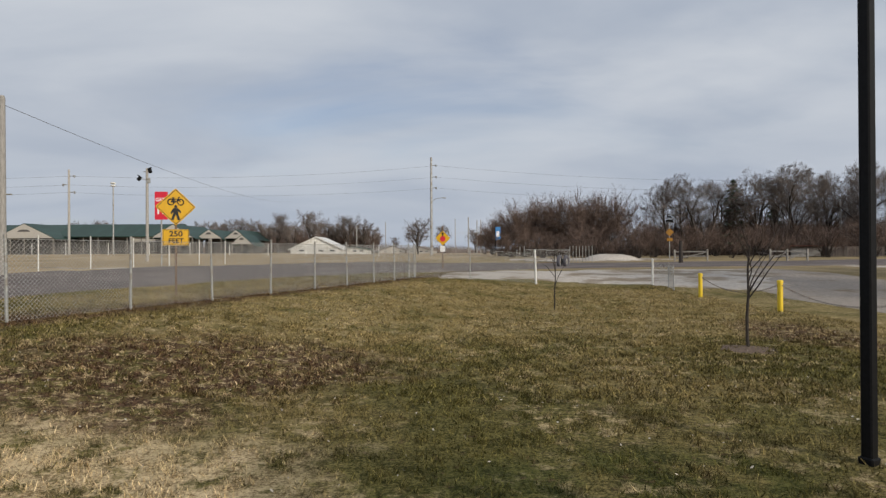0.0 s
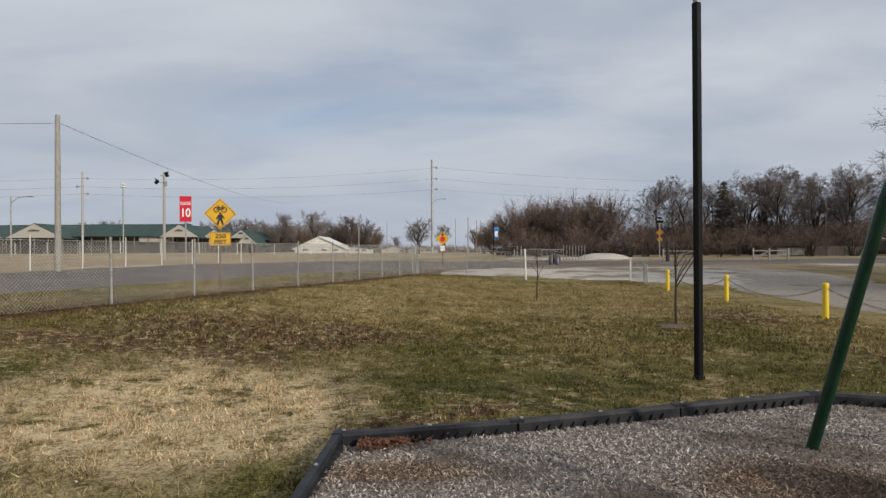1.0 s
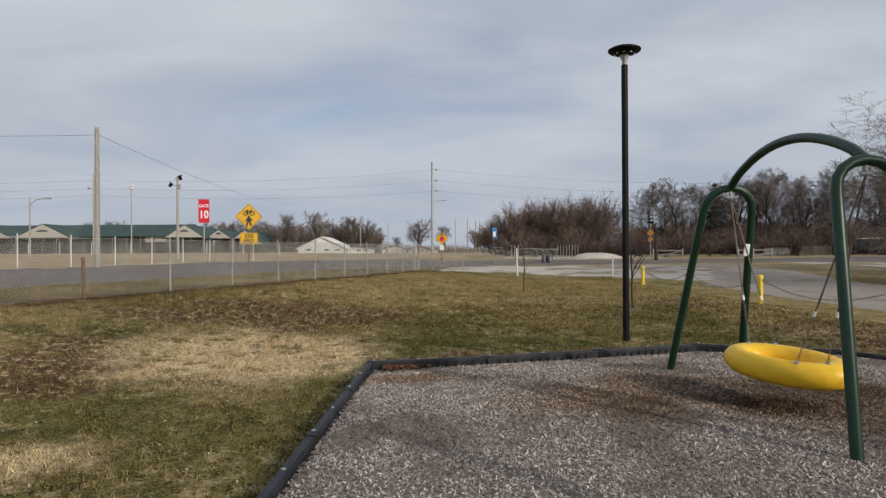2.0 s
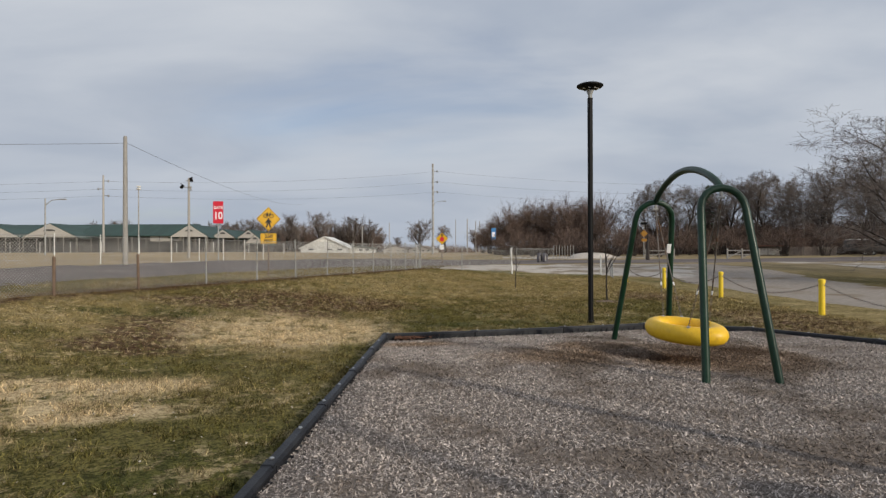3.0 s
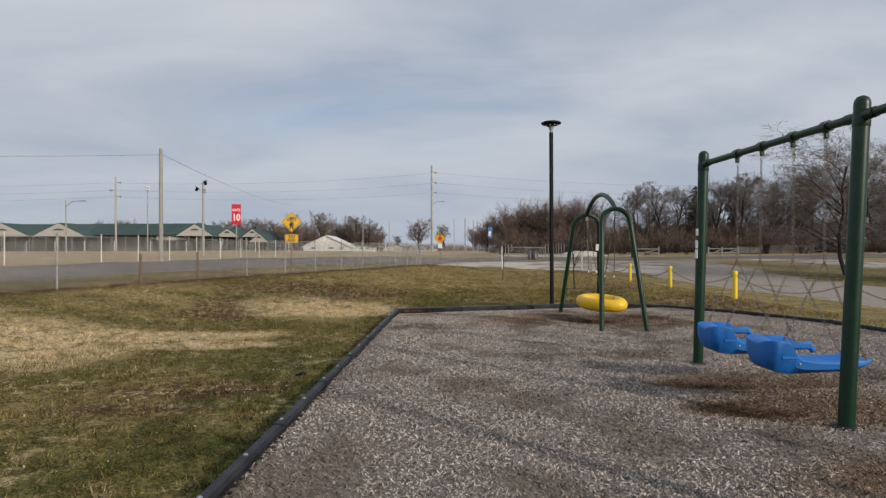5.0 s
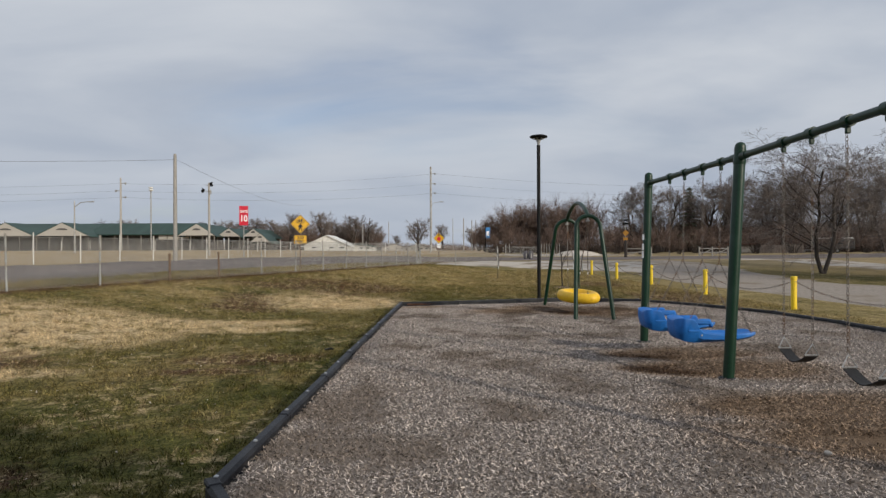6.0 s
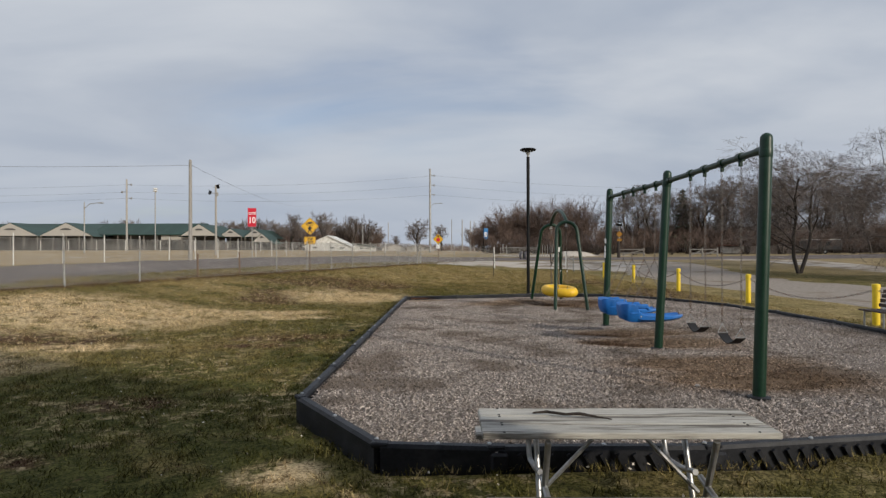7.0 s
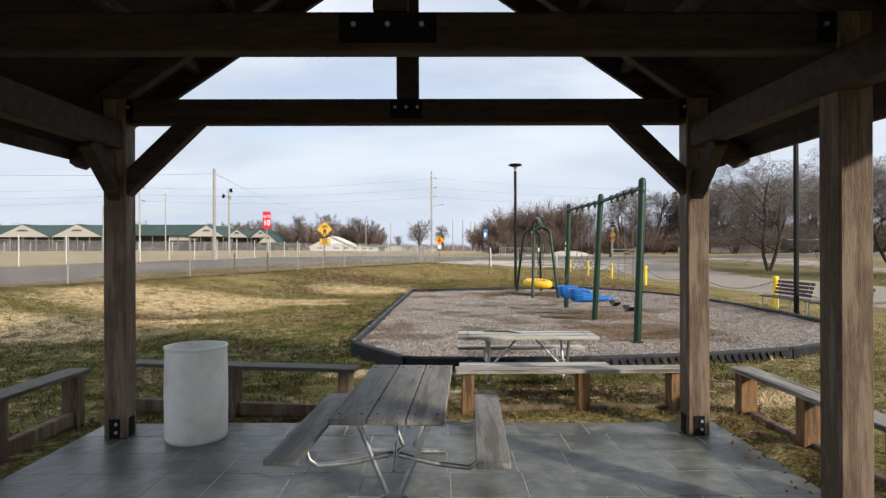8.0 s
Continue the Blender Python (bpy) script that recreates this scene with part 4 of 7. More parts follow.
def roof_z(x):
    """The underside of the roof boards."""
    return ROOF0 + (2.83 - abs(x - MID)) * SLOPE


def make_pavilion():
    p = thing("pavilion", (0, 0, 0), label="dark stained heavy-timber open pavilion with a gable roof", category="pavilion")
    for y in PY:
        for x in PX:
            post = part("post", box(B(), (0, 0, (TIE + 0.25 - FLOOR_Z) / 2), (0.22, 0.22, TIE + 0.25 - FLOOR_Z), 0.012), TIMBER, p)
            post.matrix_basis = pose(x + (0.05 if x > 0 and y == PY[1] else 0.0), y, FLOOR_Z)
            for sx, sy in ((0, -1), (0, 1), (-1, 0), (1, 0)):
                bm = box(B(), (sx * 0.114, sy * 0.114, 0.10), (0.11 if sx == 0 else 0.008, 0.11 if sy == 0 else 0.008, 0.20), 0.002)
                shoe = part("post_shoe", bm, BLACK_PAINT, post, "black steel post shoe")
            for zz in (0.07, 0.15):
                bm = tube(B(), [(0.02, -0.117, zz), (0.02, -0.135, zz)], 0.016, 6)
                part("bolt", bm, STEEL, post, "steel bolt head")
    for k, y in enumerate(PY):
        w = 0.15
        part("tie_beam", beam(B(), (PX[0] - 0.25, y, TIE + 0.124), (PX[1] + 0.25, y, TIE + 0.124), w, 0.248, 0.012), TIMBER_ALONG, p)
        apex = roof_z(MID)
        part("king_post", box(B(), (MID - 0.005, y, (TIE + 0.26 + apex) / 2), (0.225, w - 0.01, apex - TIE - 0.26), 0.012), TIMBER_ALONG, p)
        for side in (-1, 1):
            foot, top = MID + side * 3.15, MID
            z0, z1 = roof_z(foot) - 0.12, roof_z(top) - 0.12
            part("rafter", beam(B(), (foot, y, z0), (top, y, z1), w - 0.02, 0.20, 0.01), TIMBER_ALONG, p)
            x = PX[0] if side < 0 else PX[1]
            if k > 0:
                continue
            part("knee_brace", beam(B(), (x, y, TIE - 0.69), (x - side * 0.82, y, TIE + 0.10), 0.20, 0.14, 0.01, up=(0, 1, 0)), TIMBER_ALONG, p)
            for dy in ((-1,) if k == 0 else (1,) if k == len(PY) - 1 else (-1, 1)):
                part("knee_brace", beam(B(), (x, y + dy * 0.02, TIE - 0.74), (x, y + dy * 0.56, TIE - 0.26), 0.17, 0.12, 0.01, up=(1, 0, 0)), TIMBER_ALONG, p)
        # black gusset plates with bolts
        for cx, half in ((MID - 0.02, 0.31 if k else 0.16), (PX[0] + 0.02, 0.16), (PX[1] - 0.02, 0.16)):
            for face in (-1, 1):
                plate = part("gusset_plate", box(B(), (cx, y + face * (w / 2 + 0.006), TIE + 0.14), (half * 2, 0.010, 0.19), 0.002), BLACK_PAINT, p, "black steel gusset plate")
                for q in (-0.7, 0.0, 0.7):
                    bm = tube(B(), [(cx + q * half, y + face * (w / 2 + 0.008), TIE + 0.16), (cx + q * half, y + face * (w / 2 + 0.028), TIE + 0.16)], 0.017, 6)
                    part("bolt", bm, STEEL, plate, "steel bolt head")
    for x in PX:
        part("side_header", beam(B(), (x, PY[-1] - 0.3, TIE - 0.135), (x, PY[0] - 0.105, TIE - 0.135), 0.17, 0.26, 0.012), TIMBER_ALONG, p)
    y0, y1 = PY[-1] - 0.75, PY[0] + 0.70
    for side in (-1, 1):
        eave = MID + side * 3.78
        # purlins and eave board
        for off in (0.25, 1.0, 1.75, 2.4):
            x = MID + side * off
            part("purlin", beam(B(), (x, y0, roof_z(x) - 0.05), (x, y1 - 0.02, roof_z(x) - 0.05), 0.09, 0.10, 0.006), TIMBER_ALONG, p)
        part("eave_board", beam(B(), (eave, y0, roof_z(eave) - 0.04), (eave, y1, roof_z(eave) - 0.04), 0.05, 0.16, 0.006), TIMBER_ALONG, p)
        n = 22
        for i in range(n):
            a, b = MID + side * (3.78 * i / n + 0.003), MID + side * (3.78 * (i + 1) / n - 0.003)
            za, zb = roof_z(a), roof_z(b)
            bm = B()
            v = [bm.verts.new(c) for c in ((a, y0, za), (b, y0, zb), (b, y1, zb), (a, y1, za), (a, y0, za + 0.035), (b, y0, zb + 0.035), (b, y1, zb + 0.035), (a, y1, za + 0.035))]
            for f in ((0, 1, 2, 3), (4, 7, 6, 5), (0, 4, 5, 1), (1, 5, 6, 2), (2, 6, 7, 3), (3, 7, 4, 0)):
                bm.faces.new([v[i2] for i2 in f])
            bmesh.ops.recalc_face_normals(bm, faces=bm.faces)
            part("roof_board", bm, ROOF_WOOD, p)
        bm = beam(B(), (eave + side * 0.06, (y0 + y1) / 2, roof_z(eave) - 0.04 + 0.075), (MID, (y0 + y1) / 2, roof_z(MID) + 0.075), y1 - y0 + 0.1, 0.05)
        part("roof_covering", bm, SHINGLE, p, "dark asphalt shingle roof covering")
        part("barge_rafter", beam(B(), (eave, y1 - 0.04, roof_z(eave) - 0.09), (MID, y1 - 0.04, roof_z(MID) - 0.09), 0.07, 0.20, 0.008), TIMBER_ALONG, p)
        # a scalloped bracket board hangs under the eave's front end
        ring = [(0.0, 0.10), (0.0, -0.02), (0.07, -0.07), (0.14, -0.09), (0.19, -0.05), (0.24, -0.03), (0.29, -0.07), (0.36, -0.09), (0.42, -0.05), (0.47, 0.02), (0.60, 0.16), (0.60, 0.36)]
        bm = slab(B(), ring, 0.0, 0.09)
        bmesh.ops.recalc_face_normals(bm, faces=bm.faces)
        br = part("scalloped_bracket", bm, TIMBER_ALONG, p, "scalloped timber bracket")
        br.matrix_basis = pose(eave, y1 - 0.05 if side < 0 else y1 - 0.14, roof_z(eave) - 0.14, 90, 0, 0 if side < 0 else 180)


make_pavilion()


def make_floor():
    """Stamped paving slabs of two sizes, laid in courses with recessed pale joints."""
    x0, x1, y0, y1 = -3.25, 3.35, -27.2, -16.77
    fl = thing("floor", kind="structure", label="grey stamped concrete floor with slate-like slabs", category="floor")
    base = part("bed", box(B(), ((x0 + x1) / 2, (y0 + y1) / 2, FLOOR_Z - 0.1545), (x1 - x0, y1 - y0, 0.31), 0.01), JOINT, fl)
    rng = random.Random(4)
    shapes = {}
    y = y1 - 0.008
    while y > y0 + 0.1:
        h = min(rng.choice((0.38, 0.46, 0.52, 0.60)), y - y0)
        x = x0 + 0.008
        while x < x1 - 0.02:
            w = rng.choice((0.46, 0.60, 0.72, 0.88))
            if x1 - x - w < 0.3:
                w = x1 - x - 0.008
            key = (round(w, 3), round(h, 3))
            if key not in shapes:
                bm = box(B(), (0, 0, 0), (w - 0.010, h - 0.010, 0.006), 0.002)
                shapes[key] = mesh_of("slab", bm, SLATE)
            o = new("slab", shapes[key])
            o.parent = fl
            o.matrix_basis = pose(x + w / 2, y - h / 2, FLOOR_Z + 0.0005, rng.uniform(-0.15, 0.15), rng.uniform(-0.15, 0.15), 0)
            x += w
        y -= h


# ---------------------------------------------------------------- pavilion furniture
def make_picnic_table(place, rz, wood, label, length=1.85, width=0.72):
    t = thing("picnic_table", place, rz, label, "table", "picnic tables")
    h, sh = 0.735, 0.45
    for k in range(3):
        y = (k - 1) * width / 3
        pl = part("top_board", box(B(), (0, y, h - 0.02), (length, width / 3 - 0.010, 0.042), 0.006), wood, t)
        for x in (-length / 2 + 0.14, length / 2 - 0.14):
            for dy in (-0.08, 0.08):
                bl = part("bolt", lathe(B(), [(0.010, 0), (0.008, 0.004)], 8, (x, y + dy, h + 0.001)), BLACK_PAINT, pl, "dark bolt head")
    for side in (-1, 1):
        part("seat_board", box(B(), (0, side * 0.725, sh - 0.02), (length, 0.235, 0.042), 0.006), wood, t)
    for x in (-length / 2 + 0.42, length / 2 - 0.42):
        bm = B()
        for side in (-1, 1):
            pts = [(x, side * 0.30, h - 0.055), (x, side * 0.22, h - 0.06), (x, side * 0.10, 0.40), (x, side * 0.28, 0.10), (x, side * 0.34, 0.03), (x, side * 0.42, 0.022), (x, side * 0.62, 0.022)]
            tube(bm, [(x, side * 0.30, h - 0.055), (x, side * 0.05, 0.05 + 0.02), (x, side * 0.12, 0.022), (x, side * 0.34, 0.022)], 0.021, 10)
            tube(bm, [(x, side * 0.04, 0.36), (x, side * 0.30, 0.30), (x, side * 0.56, 0.27), (x, side * 0.63, 0.31), (x, side * 0.66, sh - 0.045), (x, side * 0.78, sh - 0.045)], 0.021, 10)
        part("pipe_frame", bm, STEEL, t, "bent galvanised pipe frame", smooth=True)
        sgn = 1 if x < 0 else -1
        part("diagonal_brace", tube(B(), [(x, 0, 0.24), (x + sgn * 0.42, 0, h - 0.06)], 0.015, 8), STEEL, t, smooth=True)
    return t


make_picnic_table((0.055, -18.33, FLOOR_Z), 87, TABLE_GREY, "grey weathered plank picnic table on galvanised pipe legs", 1.95, 0.80)
make_picnic_table((1.60, -14.82, -0.24), -1, TABLE_PALE, "pale weathered plank picnic table on grass, steel pipe legs", 1.92, 0.62)
tagged(part("twig", tube(B(), [(1.02, -14.70, 0.515), (1.12, -14.70, 0.522), (1.24, -14.76, 0.520), (1.34, -14.77, 0.526), (1.44, -14.81, 0.515), (1.54, -14.85, 0.508)], [0.007, 0.012, 0.010, 0.013, 0.009, 0.004], 6), BARK),
       "thin bare twig lying on the pale picnic table", "twig")


def make_bench(name, a, b, z, wood, leg, label, legs=3, width=0.27, shift=0.0):
    """A plank seat on timber legs, with a low rail between them."""
    a, b = Vector((*a, 0)), Vector((*b, 0))
    d = (b - a).normalized()
    ln = (b - a).length
    s = thing(name, (a.x, a.y, 0), math.degrees(math.atan2(d.y, d.x)), label, "bench", "benches round the pavilion")
    part("seat_board", box(B(), (ln / 2, 0, z - 0.022), (ln, width, 0.045), 0.006), wood, s)
    for k in range(legs):
        x = 0.14 + (ln - 0.28) * k / (legs - 1) + (shift if 0 < k < legs - 1 else 0.0)
        wx, wy = a + d * x, 0
        g = min(gz(wx.x, wx.y), -0.2) - 0.12
        part("leg", box(B(), (x, 0, (z - 0.045 + g) / 2), (0.14, 0.19, z - 0.045 - g), 0.008), leg, s)
    for k in range(legs - 1):
        x0, x1 = 0.14 + (ln - 0.28) * k / (legs - 1) + 0.075, 0.14 + (ln - 0.28) * (k + 1) / (legs - 1) - 0.075
        part("low_rail", box(B(), ((x0 + x1) / 2, 0.02, -0.205), (x1 - x0, 0.09, 0.15), 0.012), TIMBER, s)
    return s


make_bench("perimeter_bench", (0.56, -16.34), (3.25, -16.32), 0.31, BENCH_GREY, CEDAR, "grey plank bench on orange-brown timber legs", 3, shift=0.13)
# the two left benches get darker boards and legs in place of shade
make_bench("perimeter_bench", (-3.62, -15.85), (-0.58, -16.32), 0.33, BENCH_WET_SHADE, TIMBER, "grey plank bench on timber legs, both darkened for shade", 3)
make_bench("perimeter_bench", (3.84, -16.40), (3.90, -18.95), 0.33, BENCH_GREY, CEDAR, "grey plank bench beside the paved floor", 3)
make_bench("perimeter_bench", (3.80, -19.3), (3.85, -22.0), 0.33, BENCH_GREY, CEDAR, "grey plank bench beside the paved floor", 3)
make_bench("perimeter_bench", (-3.80, -16.3), (-3.85, -19.0), 0.33, BENCH_WET_SHADE, TIMBER, "plank bench beside the paved floor, darkened for shade", 3)


def make_drum():
    s = thing("trash_drum", (-2.06, -17.30, FLOOR_Z), label="white plastic drum used as a litter bin", category="drum")
    r = 0.295
    outer = [(r - 0.03, 0.0), (r - 0.008, 0.02), (r, 0.05), (r + 0.004, 0.30), (r + 0.006, 0.45), (r + 0.004, 0.62), (r - 0.002, 0.86), (r - 0.006, 0.90), (r + 0.006, 0.915), (r + 0.006, 0.935)]
    inner = [(r - 0.012, 0.935), (r - 0.014, 0.60), (r - 0.03, 0.03)]
    bm = lathe(B(), outer + inner, 36)
    part("drum_body", bm, WHITE_PLASTIC, s, smooth=True)
    bag = lathe(B(), [(r - 0.02, 0.55), (r - 0.05, 0.50), (0.05, 0.46)], 24)
    part("drum_bottom", bag, WHITE_PLASTIC, s)


make_drum()


def make_park_bench(x, y, rz):
    s = thing("park_bench", (x, y, gz(x, y)), rz, "brown slatted metal park bench facing the mulch", "bench", "park benches")
    for k in range(5):
        part("seat_slat", box(B(), (0, -0.20 + 0.10 * k, 0.45), (1.8, 0.075, 0.035), 0.006), BENCH_BROWN, s)
    for k in range(4):
        part("back_slat", box(B(), (0, 0.25 + 0.035 * k, 0.55 + 0.105 * k), (1.8, 0.035, 0.08), 0.006), BENCH_BROWN, s)
    for q in (-0.72, 0.72):
        bm = tube(B(), [(q, -0.22, 0), (q, -0.22, 0.42), (q, 0.22, 0.42), (q, 0.36, 0.90)], 0.022, 8)
        tube(bm, [(q, 0.22, 0.0), (q, 0.22, 0.42)], 0.022, 8)
        part("leg_frame", bm, STEEL, s, "galvanised leg frame", smooth=True)


BENCH_BROWN = mat("brown_coated_slats", (0.06, 0.040, 0.035), (0.10, 0.07, 0.06), 20, 0.55, 0.1, rand=0.1)
make_park_bench(10.28, -5.98, -90)
make_park_bench(10.28, -8.25, -90)


# ---------------------------------------------------------------- fences
def wire_mesh(bm, a, b, h, pitch=0.085, r=0.0028):
    """Chain-link wire between two posts: crossing slanted wires."""
    a, b = Vector(a), Vector(b)
    ln = (b - a).length
    d = (b - a) / ln
    up = Vector((0, 0, 1))
    n = int((ln + h) / pitch)
    nrm = d.cross(up) * r * 1.3
    for i in range(n):
        s = i * pitch - h
        for lean in (1, -1):
            t0, t1 = max(s, 0.0), min(s + h, ln)
            if t1 - t0 < 0.02:
                continue
            z0, z1 = t0 - s, t1 - s
            if lean < 0:
                z0, z1 = h - z0, h - z1
            p, q = a + d * t0 + up * z0, a + d * t1 + up * z1
            k = (q - p).normalized().cross(d.cross(up)).normalized() * r
            v = [bm.verts.new(c) for c in (p + k, p - k, q - k, q + k)]
            bm.faces.new(v)
            v2 = [bm.verts.new(c) for c in (p + nrm, p - nrm, q - nrm, q + nrm)]
            bm.faces.new(v2)


def make_fence(name, pts, h, label, white=(), brown=None):
    brown = brown or {}
    f = thing(name, label=label, category="fence")
    rng = random.Random(len(pts))
    tops = []
    for i, (x, y) in enumerate(pts):
        z = gz(x, y)
        thick = i in white
        r, hh = (0.05, h + 0.15) if thick else (0.04, h * brown[i]) if i in brown else (0.028, h + 0.04)
        bm = lathe(B(), [(r, -0.3), (r, hh), (r * 1.25, hh + 0.005), (r * 1.1, hh + 0.04), (0.01, hh + 0.06)], 10)
        p = part("fence_post", bm, WHITE_PAINT if thick else (RUST_POST if i in brown else GALV_DULL), f, "white painted gate post" if thick else "weathered brown timber post" if i in brown else "", smooth=True)
        p.matrix_basis = pose(x, y, z, rng.uniform(-1.2, 1.2), rng.uniform(-1.8, 1.8), 0)
        tops.append(Vector((x, y, z)))
    for a, b in zip(tops, tops[1:]):
        bm = B()
        wire_mesh(bm, a + Vector((0, 0, 0.04)), b + Vector((0, 0, 0.04)), h - 0.04)
        part("wire_panel", bm, GALV_WIRE, f)
        part("top_wire", tube(B(), [a + Vector((0, 0, h - 0.01)), b + Vector((0, 0, h - 0.01))], 0.006, 5), GALV_DULL, f)
    return f


RUST_POST = mat("brown_rusted_post", (0.13, 0.085, 0.06), (0.20, 0.14, 0.10), 12, 0.85, 0.2)
GALV_WIRE = mat("chain_link_wire", (0.40, 0.40, 0.39), (0.54, 0.53, 0.51), 3, 0.6, 0.0, metal=0.3)
LONG_Y = [-24.0, -21.2, -18.4, -15.6, -12.8, -10.0, -7.4, -4.7, -2.0, 0.68, 3.48, 6.25, 8.74, 11.4, 13.95, 16.4, 18.77, 21.1, 23.2, 25.3, 27.2]
make_fence("chain_link_fence", [(-11.85 + 0.372 * y, y) for y in LONG_Y] + [(-1.15, 28.6), (-0.95, 29.3)], 1.55, "galvanised chain-link fence along the road bank", brown={11: 0.62, 12: 0.65})
make_fence("gate_fence", [(-0.90, 29.35), (1.75, 30.2), (5.05, 30.6)], 1.50, "galvanised chain-link fence beside the gateway", white=(2,))
make_fence("gate_fence", [(10.9, 30.7), (11.2, 29.4), (11.0, 28.2)], 1.1, "short chain-link fence end by a white post", white=(0,))


def make_far_gate(xs, y):
    """A chain-link gate with a pipe frame, leaf by leaf, far off at the foot of the trees."""
    g = thing("pipe_gate", label="tall galvanised pipe gate with wire infill, closed", category="gate")
    for x0, x1 in zip(xs, xs[1:]):
        z = gz((x0 + x1) / 2, y)
        part("gate_frame", tube(B(), [(x0, y, z + 0.1), (x0, y, z + 1.35), (x1 - 0.06, y, z + 1.35), (x1 - 0.06, y, z + 0.1)], 0.04, 6, closed=True), GALV_DULL, g)
        bm = B()
        wire_mesh(bm, (x0, y, z + 0.1), (x1 - 0.06, y, z + 0.1), 1.25, 0.16, 0.006)
        part("wire_panel", bm, GALV_WIRE, g)
    for k in range(8):
        x = xs[-1] + 0.35 * k
        part("gate_picket", lathe(B(), [(0.035, -0.2), (0.035, 1.75), (0.01, 1.8)], 6, (x, y, gz(x, y))), GALV_DULL, g)


make_far_gate((9.6, 12.1, 14.6), 67.0)


def make_tyre(x, y, rz):
    t = thing("tyre", (x, y, gz(x, y) + 0.44), rz, "worn grey truck tyre standing upright as a marker", "tyre", "upright tyres")
    bm, rings, n = B(), [], 28
    prof = [(0.27, -0.10), (0.40, -0.135), (0.48, -0.11), (0.50, -0.05), (0.50, 0.05), (0.48, 0.11), (0.40, 0.135), (0.27, 0.10)]
    for i in range(n):
        q = 2 * math.pi * i / n
        rings.append([bm.verts.new((r * math.cos(q), w, r * math.sin(q))) for r, w in prof])
    for i in range(n):
        a, b = rings[i], rings[(i + 1) % n]
        for k in range(len(prof)):
            j = (k + 1) % len(prof)
            bm.faces.new((a[k], b[k], b[j], a[j]))
    bmesh.ops.recalc_face_normals(bm, faces=bm.faces)
    part("tyre_ring", bm, TYRE_GREY, t, smooth=True)
    rim = tube(B(), [(0, -0.05, 0), (0, 0.05, 0)], 0.275, 20)
    part("rim", rim, GALV_DULL, t, "dull steel rim")


TYRE_GREY = mat("faded_tyre_rubber", (0.075, 0.072, 0.082), (0.13, 0.125, 0.14), 9, 0.8, 0.1)
make_tyre(9.75, 48.3, 62)
make_tyre(10.32, 48.6, 60)


def make_white_posts():
    """White posts of a field fence along the far side of the road, with two thin wires."""
    first, tops = None, []
    for k in range(-9, 7):
        y = 26.0 + 3.2 * k
        x = -19.3 + 0.2 * (y - 26.0)
        z = gz(x, y)
        tops.append(Vector((x, y, z)))
        if first is None:
            first = thing("roadside_post", (x, y, z), label="white painted steel post beside the road", category="post", group="white roadside posts")
            part("post_shaft", lathe(B(), [(0.031, -0.3), (0.031, 1.66), (0.036, 1.67), (0.015, 1.72)], 10), WHITE_PAINT, first, smooth=True)
        else:
            copy_thing(first, pose(x, y, z, 0, 0, 30 * y))
    for x, y in ((12.0, 92.0), (12.5, 92.3), (13.1, 92.0)):
        copy_thing(first, pose(x, y, gz(x, y), 0, 0, 10 * y))["label"] = "white painted post at the lane's end"


make_white_posts()
FAR_FENCE = []
for k in range(20):
    FAR_FENCE.append((-118 + 6.0 * k, 96 + 1.1 * abs(k - 10)))


def make_far_fence():
    f = thing("far_fence", label="distant grey wire fence across the field", category="fence")
    for x, y in FAR_FENCE:
        part("fence_post", lathe(B(), [(0.06, 0), (0.06, 1.9)], 6, (x, y, gz(x, y))), WHITE_PAINT, f)
    for (ax, ay), (bx, by) in zip(FAR_FENCE, FAR_FENCE[1:]):
        a, b = Vector((ax, ay, gz(ax, ay))), Vector((bx, by, gz(bx, by)))
        bm = B()
        for zz in (0.25, 0.5, 0.75, 1.0, 1.25, 1.5, 1.85):
            tube(bm, [a + Vector((0, 0, zz)), b + Vector((0, 0, zz))], 0.016, 4)
        for j in range(1, 24):
            c = a.lerp(b, j / 24)
            tube(bm, [c, c + Vector((0, 0, 1.85))], 0.014, 4)
        part("wire_panel", bm, GALV_DULL, f)


make_far_fence()


# ---------------------------------------------------------------- signs
def lettering(text, size, material, parent, place, thick=0.003, rx=90.0, squeeze=1.0):
    """Words in the built-in font, as a mesh part."""
    cu = bpy.data.curves.new("lettering", "FONT")
    cu.body, cu.size, cu.extrude, cu.align_x, cu.align_y, cu.offset = text, size, thick, "CENTER", "CENTER", size * 0.025
    tmp = bpy.data.objects.new("lettering_source", cu)
    scene.collection.objects.link(tmp)
    me = bpy.data.meshes.new_from_object(tmp.evaluated_get(bpy.context.evaluated_depsgraph_get()))
    bpy.data.objects.remove(tmp)
    bpy.data.curves.remove(cu)
    me.materials.clear()
    me.materials.append(material)
    ob = new("lettering", me)
    ob.parent = parent
    ob.matrix_basis = pose(*place, rx, 0, 0) @ Matrix.Diagonal((squeeze, 1, 1, 1))
    return ob


